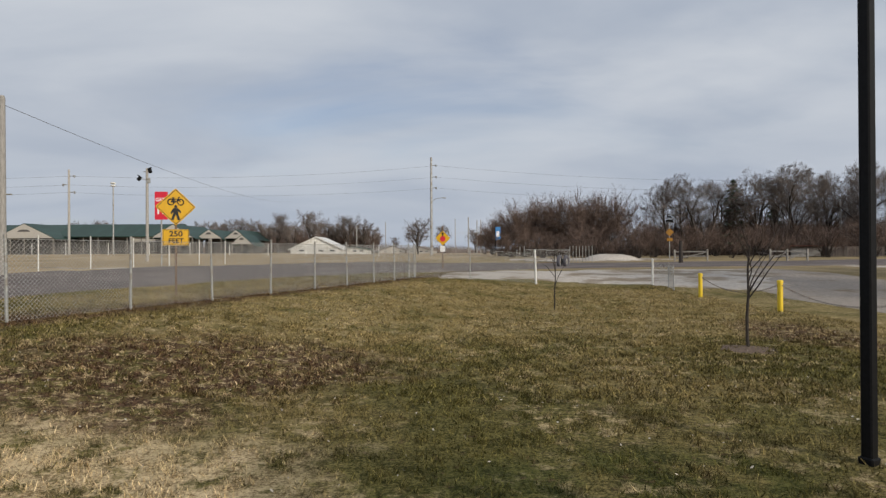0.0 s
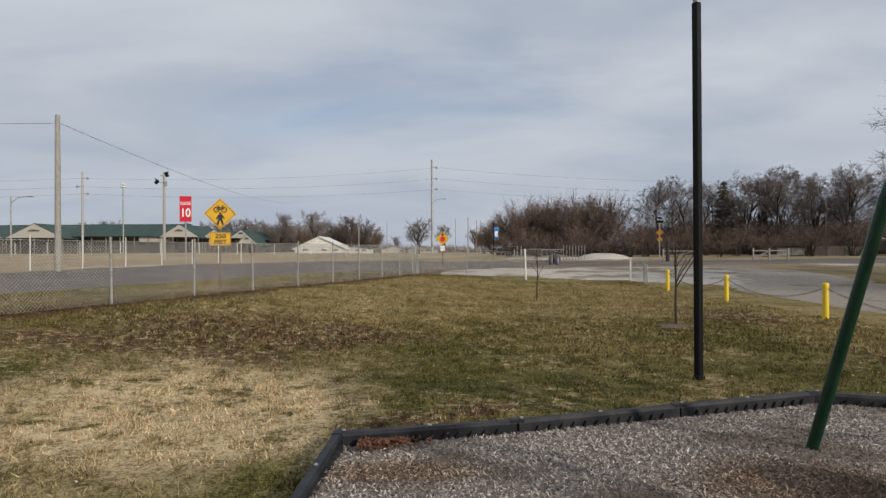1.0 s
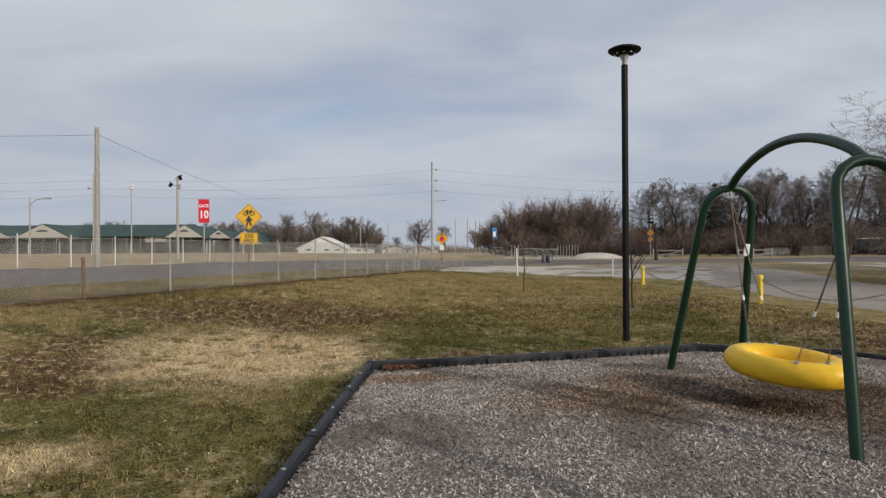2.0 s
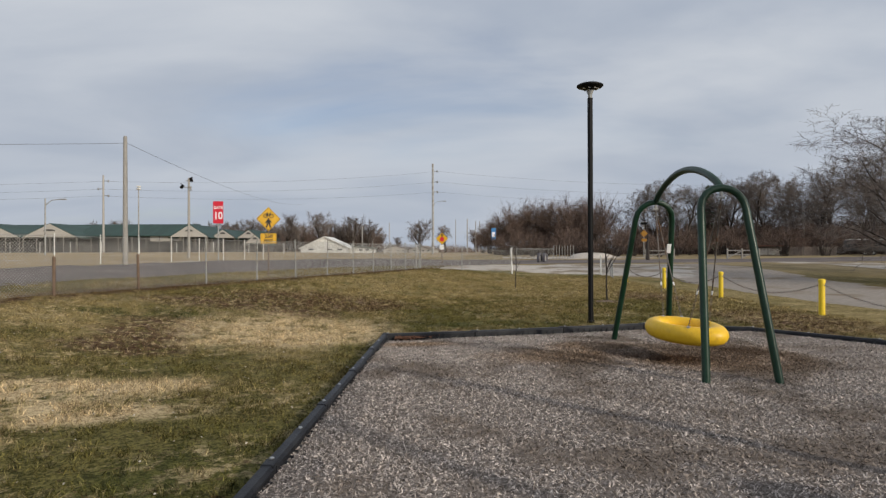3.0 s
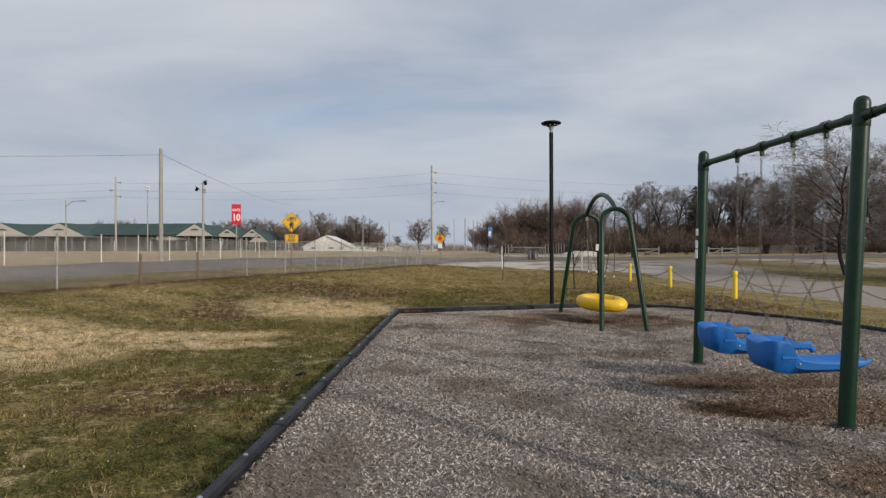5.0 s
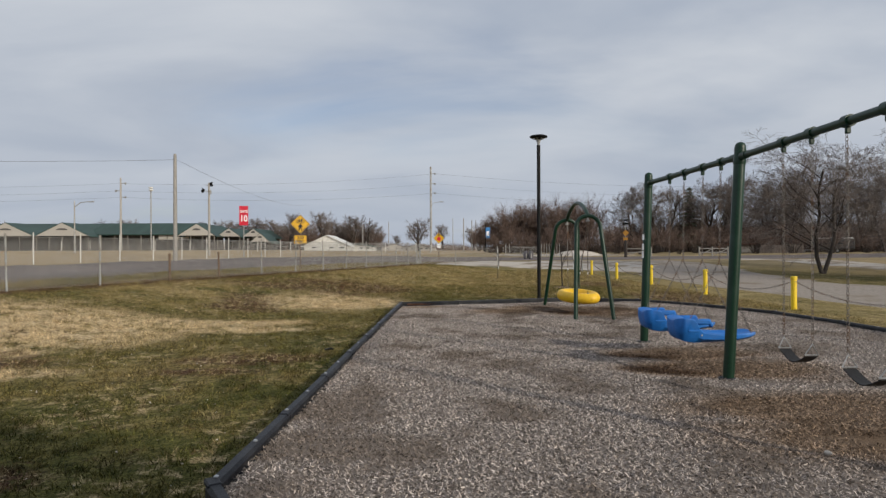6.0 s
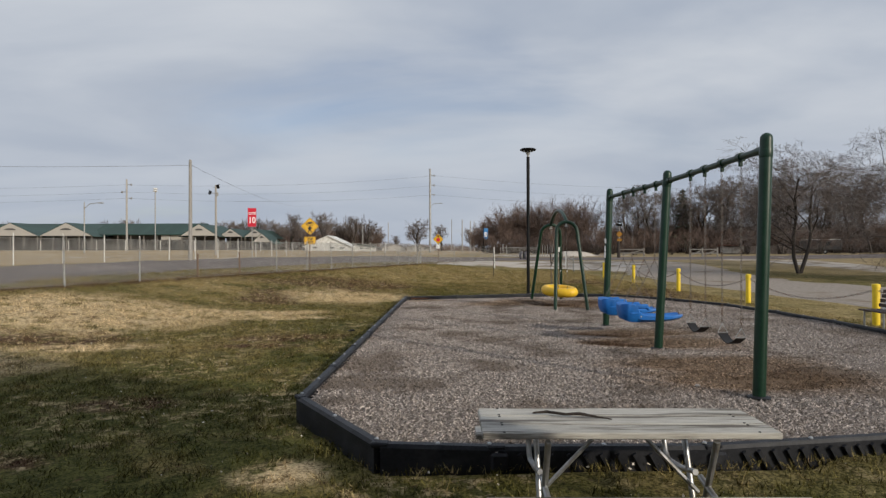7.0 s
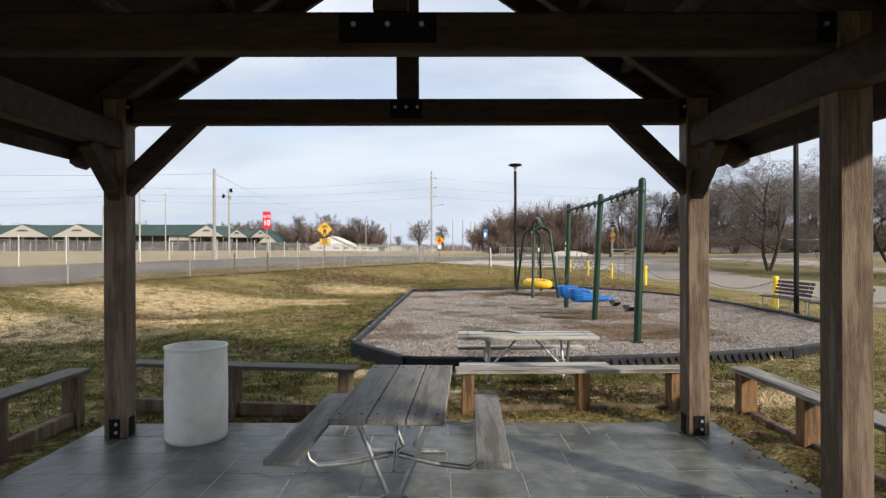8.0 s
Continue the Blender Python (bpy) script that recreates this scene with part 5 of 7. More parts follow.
def plate(w, h, t=0.006, r=0.04, turn=0.0):
    """An upright sign plate with rounded corners, facing -y, about the origin."""
    bm = B()
    ring = []
    for cx, cz, q0 in ((w / 2 - r, h / 2 - r, 0), (-w / 2 + r, h / 2 - r, 90), (-w / 2 + r, -h / 2 + r, 180), (w / 2 - r, -h / 2 + r, 270)):
        for k in range(4):
            q = radians(q0 + 30 * k)
            ring.append((cx + r * math.cos(q), cz + r * math.sin(q)))
    c, s = math.cos(radians(turn)), math.sin(radians(turn))
    ring = [(x * c - z * s, x * s + z * c) for x, z in ring]
    f = [bm.verts.new((x, -t, z)) for x, z in ring]
    b = [bm.verts.new((x, 0, z)) for x, z in ring]
    bm.faces.new(f)
    bm.faces.new(b[::-1])
    for i in range(len(ring)):
        j = (i + 1) % len(ring)
        bm.faces.new((f[i], b[i], b[j], f[j]))
    bmesh.ops.recalc_face_normals(bm, faces=bm.faces)
    return bm


def make_warning_sign():
    x, y = -7.28, 17.75
    z = gz(x, y)
    s = thing("warning_sign", (x, y, z), 24, "yellow diamond trail-crossing sign with a distance plate", "sign")
    part("sign_post", box(B(), (0, 0.03, 1.2), (0.06, 0.04, 3.2), 0.008), RUST_POST, s, "dark steel channel post")
    cz = 3.08 - z + 0.0
    d = part("diamond_plate", plate(0.69, 0.69, turn=45), SIGN_YELLOW, s)
    d.matrix_basis = pose(0, 0, cz) @ Matrix.Diagonal((1.10, 1, 1.10, 1))
    bm = B()
    for q in range(4):
        a, b = radians(90 * q), radians(90 * q + 90)
        r = 0.445
        beam(bm, (r * math.cos(a), -0.008, r * math.sin(a)), (r * math.cos(b), -0.008, r * math.sin(b)), 0.014, 0.004, up=(0, 1, 0))
    part("black_edge_line", bm, SIGN_BLACK, d, "black edge line")
    # bicycle
    bm = B()
    for wx in (-0.115, 0.115):
        tube(bm, [(wx + 0.072 * math.cos(q), -0.009, 0.125 + 0.076 * math.sin(q)) for q in [2 * math.pi * k / 16 for k in range(16)]], 0.016, 5, closed=True)
    for a, b in (((-0.115, 0.125), (-0.05, 0.20)), ((-0.05, 0.20), (0.07, 0.20)), ((0.07, 0.20), (0.115, 0.125)), ((-0.05, 0.20), (0.0, 0.125)), ((0.0, 0.125), (0.07, 0.20)),
                 ((-0.115, 0.125), (0.0, 0.125)), ((-0.05, 0.20), (-0.06, 0.235)), ((-0.09, 0.235), (-0.03, 0.235)), ((0.07, 0.20), (0.06, 0.25)), ((0.06, 0.25), (0.10, 0.25))):
        beam(bm, (a[0], -0.009, a[1]), (b[0], -0.009, b[1]), 0.026, 0.005, up=(0, 1, 0))
    part("bicycle_symbol", bm, SIGN_BLACK, d, "black bicycle symbol")
    # the lower symbol, as plain bars
    bm = B()
    tube(bm, [(0.0, -0.006, 0.008), (0.0, -0.012, 0.008)], 0.040, 10)
    for a, b, w in (((0, -0.03), (0, -0.17), 0.12), ((-0.02, -0.15), (-0.085, -0.34), 0.062), ((0.02, -0.15), (0.075, -0.34), 0.062), ((-0.04, -0.05), (-0.115, -0.18), 0.048), ((0.04, -0.05), (0.12, -0.15), 0.048)):
        beam(bm, (a[0], -0.009, a[1]), (b[0], -0.009, b[1]), w, 0.005, up=(0, 1, 0))
    part("crossing_symbol", bm, SIGN_BLACK, d, "black crossing symbol of plain bars")
    p = part("distance_plate", plate(0.70, 0.46, r=0.03), SIGN_YELLOW, s)
    p.matrix_basis = pose(0, 0, 2.21 - z)
    bm = B()
    for a, b in (((-0.33, 0.21), (0.33, 0.21)), ((0.33, 0.21), (0.33, -0.21)), ((0.33, -0.21), (-0.33, -0.21)), ((-0.33, -0.21), (-0.33, 0.21))):
        beam(bm, (a[0], -0.008, a[1]), (b[0], -0.008, b[1]), 0.012, 0.004, up=(0, 1, 0))
    part("black_edge_line", bm, SIGN_BLACK, p, "black edge line")
    lettering("250", 0.215, SIGN_BLACK, p, (0, -0.008, 0.095), squeeze=1.1)
    lettering("FEET", 0.195, SIGN_BLACK, p, (0, -0.008, -0.105))


make_warning_sign()


def make_stop_ahead():
    x, y = 0.5, 42.0
    z = gz(x, y)
    s = thing("warning_sign", (x, y, z), 0, "yellow diamond stop-ahead sign on a dark post", "sign")
    part("sign_post", box(B(), (0, 0.03, 1.3), (0.09, 0.06, 3.3), 0.01), RUST_POST, s)
    d = part("diamond_plate", plate(0.72, 0.72, turn=45), SIGN_YELLOW, s)
    d.matrix_basis = pose(0, 0, 2.68 - z)
    bm = B()
    slab(bm, [(0.20 * math.cos(radians(22.5 + 45 * k)), 0.20 * math.sin(radians(22.5 + 45 * k))) for k in range(8)], 0, 0.006)
    o = part("octagon_symbol", bm, SIGN_RED, d, "red octagon symbol")
    o.matrix_basis = pose(0, -0.006, -0.05, 90, 0, 0)
    bm = B()
    beam(bm, (0, -0.009, 0.14), (0, -0.009, 0.30), 0.07, 0.005, up=(0, 1, 0))
    v = [bm.verts.new(c) for c in ((-0.13, -0.012, 0.27), (0.13, -0.012, 0.27), (0, -0.012, 0.42))]
    bm.faces.new(v)
    part("arrow_symbol", bm, SIGN_BLACK, d, "black arrow")
    w = part("small_plate", plate(0.34, 0.40, r=0.02), SIGN_WHITE, s, "small white plate")
    w.matrix_basis = pose(0, 0.005, 1.95 - z)


make_stop_ahead()


def make_gate_sign():
    x, y = -16.85, 38.0
    z = gz(x, y)
    s = thing("gate_sign", (x, y, z), 8, "tall red gate-number sign with white lettering on a pole", "sign")
    part("sign_post", lathe(B(), [(0.05, -0.2), (0.05, 3.9)], 10), GALV_DULL, s)
    p = part("red_panel", plate(0.76, 1.72, 0.03, 0.03), SIGN_RED, s)
    p.matrix_basis = pose(0, -0.02, 4.68 - z)
    lettering("GATE", 0.30, SIGN_WHITE, p, (0, -0.034, 0.36), squeeze=0.9)
    lettering("10", 0.78, SIGN_WHITE, p, (0, -0.034, -0.28), squeeze=0.85)


make_gate_sign()


def make_crossing_signal():
    x, y = 28.6, 75.0
    z = gz(x, y)
    s = thing("crossing_signal", (x, y, z), 0, "trail-crossing sign with yellow plates and a dark beacon", "sign")
    part("sign_post", lathe(B(), [(0.06, 0), (0.06, 5.0)], 8), GALV_DULL, s)
    d = part("diamond_plate", plate(0.72, 0.72, turn=45), AMBER_PLATE, s)
    d.matrix_basis = pose(0, -0.07, 3.35)
    e = part("arrow_plate", plate(0.70, 0.40, r=0.03), AMBER_PLATE, s)
    e.matrix_basis = pose(0, -0.07, 2.45)
    part("beacon_box", box(B(), (0, 0, 4.75), (0.85, 0.25, 0.30), 0.03), BLACK_PAINT, s, "black beacon housing")
    part("solar_panel", box(B(), (0, 0, 5.25), (0.6, 0.5, 0.04), 0.01, pose(0, 0, 0, 30, 0, 0)), BLACK_PAINT, s)


AMBER_PLATE = mat("faded_amber_plate", (0.24, 0.11, 0.010), (0.30, 0.145, 0.013), 4, 0.6, 0.0)
make_crossing_signal()


def make_banner(x, y, z0, zc):
    s = thing("pole_banner", (x, y, gz(x, y)), 0, "blue street banner on a slim dark pole", "banner")
    part("banner_pole", lathe(B(), [(0.07, 0), (0.06, z0)], 8), BLACK_PAINT, s)
    p = part("banner_cloth", plate(0.85, 2.1, 0.02, 0.02), SIGN_BLUE, s)
    p.matrix_basis = pose(0.45, 0, zc)
    q = part("pale_emblem", plate(0.5, 0.9, 0.006, 0.1), SIGN_WHITE, p, "plain white shape")
    q.matrix_basis = pose(0, -0.022, -0.1)


make_banner(9.5, 100.0, 5.6, 3.7)


# ---------------------------------------------------------------- poles and cables
def make_pole(x, y, top, r, label, arms=(), lamp=None, flood=False, material=None, cap=False):
    z = gz(x, y)
    h = top - z
    p = thing("utility_pole", (x, y, z), 0, label, "pole")
    part("pole_shaft", lathe(B(), [(r, -0.3), (r * 0.72, h - 0.1), (r * 0.5, h)], 12), material or POLE_WOOD, p, smooth=True)
    for az, side in arms:
        bm = beam(B(), (0, 0, az - z), (side * 0.9, 0, az - z + 0.08), 0.10, 0.10)
        part("standoff_arm", bm, GALV_DULL, p)
        part("insulator", lathe(B(), [(0.10, 0), (0.16, 0.12), (0.10, 0.2), (0.16, 0.3), (0.06, 0.42)], 10, (side * 0.9, 0, az - z - 0.2)), GALV_DULL, p, "grey insulator")
    if lamp:
        lz, side = lamp
        part("lamp_arm", tube(B(), [(0, 0, lz - z - 0.8), (side * 0.8, 0, lz - z - 0.15), (side * 2.0, 0, lz - z)], 0.05, 8), GALV_DULL, p)
        part("lamp_head", box(B(), (side * 2.3, 0, lz - z - 0.02), (0.75, 0.3, 0.16), 0.05), GALV_DULL, p, "grey street light head")
    if flood:
        for fx, fz, turn in ((-0.75, -1.0, 35), (0.28, -0.25, -20)):
            part("flood_bracket", tube(B(), [(0, 0, h + fz - 0.1), (fx * 0.8, 0, h + fz - 0.05)], 0.035, 6), GALV_DULL, p)
            bm = box(B(), (fx, 0, h + fz), (0.30, 0.26, 0.46), 0.04, pose(0, 0, 0, 0, turn, 0))
            box(bm, (fx, 0, h + fz + 0.24), (0.34, 0.30, 0.05), 0.01, pose(0, 0, 0, 0, turn, 0))
            part("floodlight", bm, BLACK_PAINT, p, "dark floodlight")
        part("cross_arm", beam(B(), (-0.35, 0, h - 0.35), (0.4, 0, h - 0.35), 0.08, 0.08), GALV_DULL, p)
        bm = box(B(), (0.12, 0, h - 1.2), (0.3, 0.3, 0.5), 0.03)
        part("junction_box", bm, GALV_DULL, p)
    if cap:
        for dz in (0.0, 0.5):
            part("light_cluster", lathe(B(), [(0.2, 0), (0.5, 0.1), (0.5, 0.3), (0.2, 0.4)], 12, (0, 0, h - 0.5 + dz - 0.3)), WHITE_PAINT, p, "white lamp cluster")
    return p


make_pole(-17.35, 25.0, 8.15, 0.145, "weathered grey wooden utility pole on the verge")
make_pole(-28.0, 59.6, 10.0, 0.16, "wooden pole with floodlights near the gate sign", flood=True)
make_pole(-59.3, 99.0, 15.3, 0.20, "tall wooden power pole with insulators", arms=((14.2, 1), (12.8, -1), (11.6, 1)))
make_pole(-64.4, 122.0, 15.8, 0.15, "pale steel light mast with a lamp cluster", material=GALV_DULL, cap=True)
make_pole(-49.9, 68.5, 8.5, 0.11, "slim pole with a street light arm", lamp=(8.4, 1), material=GALV_DULL)
make_pole(-1.05, 112.0, 19.0, 0.25, "tall pale power pole with insulators and a street light", arms=((17.5, 1), (15.4, 1), (13.4, 1)), lamp=(11.6, 1), material=GALV_DULL)
for px, py, pz in ((6.6, 130, 9.0), (9.7, 150, 9.5), (-22.5, 170, 9.0), (12.0, 170, 10.5), (61, 92, 9.0), (-16.2, 190, 11.0), (6.0, 210, 13.0)):
    make_pole(px, py, pz, 0.15, "distant wooden utility pole")
make_pole(24.0, 60.0, 2.7, 0.22, "short dark timber post beside the lane", material=BARK)


def make_cable(a, b, sag, r, label):
    a, b = Vector(a), Vector(b)
    pts = [a.lerp(b, k / 24) - Vector((0, 0, sag * (1 - (k / 12 - 1) ** 2))) for k in range(25)]
    tagged(part("overhead_cable", tube(B(), pts, r, 4), WIRE), label, "cable", "overhead cables")


make_cable((-17.35, 25.0, 7.8), (-28, 118, 11.5), 1.2, 0.012, "thin dark cable running from the wooden pole")
make_cable((-17.35, 25.0, 7.75), (-60, 18, 8.2), 0.6, 0.012, "thin dark cable running from the wooden pole")
for z0, z1, z2 in ((17.5, 14.2, 17.0), (15.4, 12.8, 15.0), (13.4, 11.6, 13.0)):
    make_cable((-0.15, 112, z0), (-59.3, 99, z1), 1.0, 0.017, "dark overhead power line between poles")
    make_cable((-0.15, 112, z0), (90, 128, z2), 1.6, 0.017, "dark overhead power line between poles")
for z1 in (14.2, 12.8, 11.6):
    make_cable((-59.3, 99, z1), (-170, 80, z1 + 1.0), 2.0, 0.017, "dark overhead power line over the field")


# ---------------------------------------------------------------- buildings
def gable(bm_roof, bm_wall, x0, x1, y0, y1, ze, za, over=0.5, thick=0.18, verge=0.5):
    """A gable roof with its ridge along y, and the wall triangle at its front."""
    xm = (x0 + x1) / 2
    for s, e in ((-1, x0 - over), (1, x1 + over)):
        k = (za - ze) / (xm - x0)
        zz = ze - k * over
        v = [bm_roof.verts.new(c) for c in ((e, y0 - verge, zz), (xm, y0 - verge, za), (xm, y1, za), (e, y1, zz), (e, y0 - verge, zz - thick), (xm, y0 - verge, za - thick), (xm, y1, za - thick), (e, y1, zz - thick))]
        for f in ((0, 1, 2, 3), (7, 6, 5, 4), (0, 4, 5, 1), (3, 2, 6, 7), (0, 3, 7, 4)):
            bm_roof.faces.new([v[i] for i in f])
    v = [bm_wall.verts.new(c) for c in ((x0, y0, ze - 0.1), (x1, y0, ze - 0.1), (xm, y0, za - thick - 0.05), (x0, y0 + 0.2, ze - 0.1), (x1, y0 + 0.2, ze - 0.1), (xm, y0 + 0.2, za - thick - 0.05))]
    for f in ((0, 1, 2), (5, 4, 3), (0, 3, 4, 1)):
        bm_wall.faces.new([v[i] for i in f])


def make_barn(x0, x1, y0, ze, za, label, depth=22.0):
    b = thing("barn", label=label, category="barn", group="fairground barns")
    g = gz((x0 + x1) / 2, y0)
    roof, wall = B(), B()
    gable(roof, wall, x0, x1, y0, y0 + depth, ze, za, 0.6, 0.10, 0.03)
    bmesh.ops.recalc_face_normals(roof, faces=roof.faces)
    part("roof", roof, GREEN_ROOF, b, "dark green metal roof")
    w = part("gable_wall", wall, CREAM, b, "cream metal gable")
    xm = (x0 + x1) / 2
    bm = B()
    slab(bm, [(-1.3 * (x1 - x0) / 12, 0)] + [(-1.3 * (x1 - x0) / 12 * math.cos(q), 0.55 * math.sin(q)) for q in [math.pi * k / 8 for k in range(1, 8)]] + [(1.3 * (x1 - x0) / 12, 0)], 0, 0.06)
    bmesh.ops.recalc_face_normals(bm, faces=bm.faces)
    v = part("arched_vent", bm, DARK_GAP, w, "dark arched louvre")
    v.matrix_basis = pose(xm, y0 - 0.02, ze + 0.42 * (za - ze), 90, 0, 0)
    n = max(2, int((x1 - x0) / 3.5))
    for i in range(n + 1):
        x = x0 + 0.2 + (x1 - x0 - 0.4) * i / n
        part("stall_post", box(B(), (x, y0 + 0.2, (g + ze) / 2 - 0.1), (0.2, 0.2, ze - g + 0.2)), STALL_POST, b)
    part("back_wall", box(B(), (xm, y0 + 7, (g + ze) / 2), (x1 - x0, 0.2, ze - g)), DARK_GAP, b, "inner wall with the stall's shade in its grey")


def make_long_barn(x0, x1, y0, ze, za, label):
    b = thing("long_barn", label=label, category="barn", group="fairground barns")
    g = gz((x0 + x1) / 2, y0)
    bm = B()
    ym = y0 + 9
    for y, in ((y0 - 0.6,), (y0 + 18.6,)):
        v = [bm.verts.new(c) for c in ((x0, y, ze - 0.2), (x1, y, ze - 0.2), (x1, ym, za), (x0, ym, za), (x0, y, ze - 0.4), (x1, y, ze - 0.4), (x1, ym, za - 0.2), (x0, ym, za - 0.2))]
        for f in ((0, 1, 2, 3), (4, 7, 6, 5), (0, 4, 5, 1), (1, 5, 6, 2), (0, 3, 7, 4)):
            bm.faces.new([v[i] for i in f])
    bmesh.ops.recalc_face_normals(bm, faces=bm.faces)
    part("roof", bm, GREEN_ROOF, b, "long dark green metal roof")
    k = int((x1 - x0) / 4)
    for i in range(k + 1):
        x = x0 + 0.3 + (x1 - x0 - 0.6) * i / k
        part("stall_post", box(B(), (x, y0, (g + ze) / 2 - 0.1), (0.2, 0.2, ze - g)), STALL_POST, b)
    part("back_wall", box(B(), ((x0 + x1) / 2, y0 + 5, (g + ze) / 2), (x1 - x0, 0.2, ze - g)), DARK_GAP, b, "inner wall with the stall's shade in its grey")
    part("stall_panel", box(B(), (x0 + 0.80 * (x1 - x0), y0 + 0.3, ze - 1.0), (9.0, 0.1, 1.6)), CREAM, b, "cream panel under the eave")


STALL_POST = mat("dull_stall_posts", (0.17, 0.155, 0.14), (0.24, 0.22, 0.20), 3, 0.8, 0.0)
make_barn(-115.4, -100.2, 160.0, 5.9, 9.7, "cream and green fairground barn with an open front")
make_barn(-132.0, -116.0, 160.0, 5.9, 9.7, "cream and green fairground barn with an open front")
make_barn(-74.5, -63.9, 160.0, 5.9, 9.3, "cream and green fairground barn with an open front")
make_barn(-65.2, -58.2, 165.0, 5.7, 8.1, "small cream and green fairground barn")
make_barn(-57.8, -51.6, 166.0, 5.7, 8.0, "small cream and green fairground barn")
make_barn(-50.6, -45.4, 150.0, 3.9, 6.2, "small pale gabled shed with a green roof", 10.0)
make_long_barn(-104.0, -72.0, 166.0, 6.5, 10.0, "long open stall barn with a green roof")
make_long_barn(-150.0, -104.5, 174.0, 6.8, 10.3, "long open stall barn with a green roof")


def make_house(x, y, w, ze, za, depth, label, wall=None, roof=None, rz=0):
    g = gz(x, y)
    h = thing("house", (x, y, 0), rz, label, "house", "distant houses")
    r, wl = B(), B()
    gable(r, wl, -w / 2, w / 2, 0, depth, ze, za)
    bmesh.ops.recalc_face_normals(r, faces=r.faces)
    part("roof", r, roof or HOUSE_ROOF, h)
    box(wl, (0, depth / 2, (g + ze) / 2), (w, depth, ze - g))
    body = part("wall", wl, wall or HOUSE_WALL, h)
    for k in (-0.28, 0.1, 0.32):
        win = part("window", box(B(), (k * w, -0.03, g + 0.6 * (ze - g)), (0.09 * w + 0.4, 0.06, 0.35 * (ze - g))), WHITE_PAINT, h)
        part("pane", box(B(), (k * w, -0.07, g + 0.6 * (ze - g)), (0.09 * w + 0.2, 0.02, 0.28 * (ze - g))), GLASS_DARK, win)


make_house(-29.8, 150.0, 12.5, 2.7, 5.6, 14, "low white building with a white gable roof", WHITE_PAINT, WHITE_PAINT)
make_house(-22.2, 158.0, 8.0, 2.6, 3.2, 10, "low white flat-topped shed", WHITE_PAINT, GREEN_ROOF)
make_house(-17.5, 235.0, 10.0, 2.4, 3.9, 9, "distant pale house with a brown roof", rz=20)
make_house(-7.5, 240.0, 10.0, 2.4, 3.9, 9, "distant pale house with a brown roof", rz=-15)
make_house(58.0, 108.0, 12.0, 3.6, 6.0, 9, "distant red-brown house behind bare trees", rz=60)
make_house(74.0, 96.0, 12.0, 3.6, 5.8, 9, "distant pale house behind bare trees", rz=75)
make_house(31.0, 118.0, 12.0, 3.2, 5.0, 9, "distant low house behind the brush", rz=80)


def make_rail_fence(pts, label):
    f = thing("rail_fence", label=label, category="fence", group="rail fences")
    tops = [Vector((x, y, gz(x, y))) for x, y in pts]
    for p in tops:
        part("rail_post", box(B(), (p.x, p.y, p.z + 0.55), (0.16, 0.16, 1.5), 0.02), PALE_RAIL, f)
    for a, b in zip(tops, tops[1:]):
        for zz in (0.55, 1.05):
            part("rail", beam(B(), a + Vector((0, 0, zz)), b + Vector((0, 0, zz)), 0.06, 0.14, 0.01), PALE_RAIL, f)
        part("diagonal_rail", beam(B(), a + Vector((0, 0, 0.2)), b + Vector((0, 0, 1.0)), 0.05, 0.12), PALE_RAIL, f)


PALE_RAIL = mat("weathered_pale_rails", (0.22, 0.205, 0.185), (0.32, 0.30, 0.27), 5, 0.85, 0.1)
make_rail_fence([(26.5, 68), (29.5, 66.5)], "pale weathered timber rail barrier")
make_rail_fence([(34.9, 63.8), (36.4, 63.3), (38.2, 62.8)], "pale weathered timber rail barrier")


def make_board_fence(a, b, label):
    """A tall fence of upright boards, panel by panel between posts."""
    f = thing("board_fence", label=label, category="fence")
    a, b = Vector((*a, gz(*a))), Vector((*b, gz(*b)))
    n = round((b - a).length / 2.4)
    for k in range(n):
        p, q = a.lerp(b, k / n), a.lerp(b, (k + 1) / n)
        part("fence_post", box(B(), (p.x, p.y, p.z + 0.6), (0.12, 0.12, 1.5), 0.01), PALE_RAIL, f)
        bm = B()
        for j in range(15):
            c = p.lerp(q, (j + 0.5) / 15)
            box(bm, (c.x, c.y - 0.02, c.z + 0.64 + 0.02 * math.sin(j * 5 + k)), (0.135, 0.022, 1.30))
        part("board_panel", bm, PALE_BOARD, f)


PALE_BOARD = mat("weathered_fence_boards", (0.21, 0.175, 0.152), (0.32, 0.27, 0.238), 4, 0.9, 0.1, stretch=(6, 6, 0.6), island=0.2)
make_board_fence((51.8, 80.5), (57.2, 77.8), "weathered grey-brown board fence in front of the trees")


def make_stall(x, y, rz):
    """A low open market stall: pale panels, a rust-red roof sheet, timber posts."""
    s = thing("low_stall", (x, y, gz(x, y)), rz, "low pale-panelled stall with a rust-red roof", "stall")
    for k in range(2):
        part("front_panel", box(B(), (-0.85 + 1.7 * k, 0, 0.62), (1.55, 0.06, 1.0), 0.01), PALE_PANEL, s)
    for k in range(3):
        part("stall_post", box(B(), (-1.7 + 1.7 * k, 0, 0.65), (0.12, 0.12, 1.5), 0.01), PALE_RAIL, s)
    roof = beam(B(), (-2.1, 0.5, 1.45), (2.1, 0.5, 1.45), 1.8, 0.16, 0.02)
    part("roof_sheet", roof, RUST_ROOF, s, "rust-red roof sheet")
    part("back_wall", box(B(), (0, 1.3, 0.7), (3.5, 0.06, 1.4), 0.01), PALE_RAIL, s)


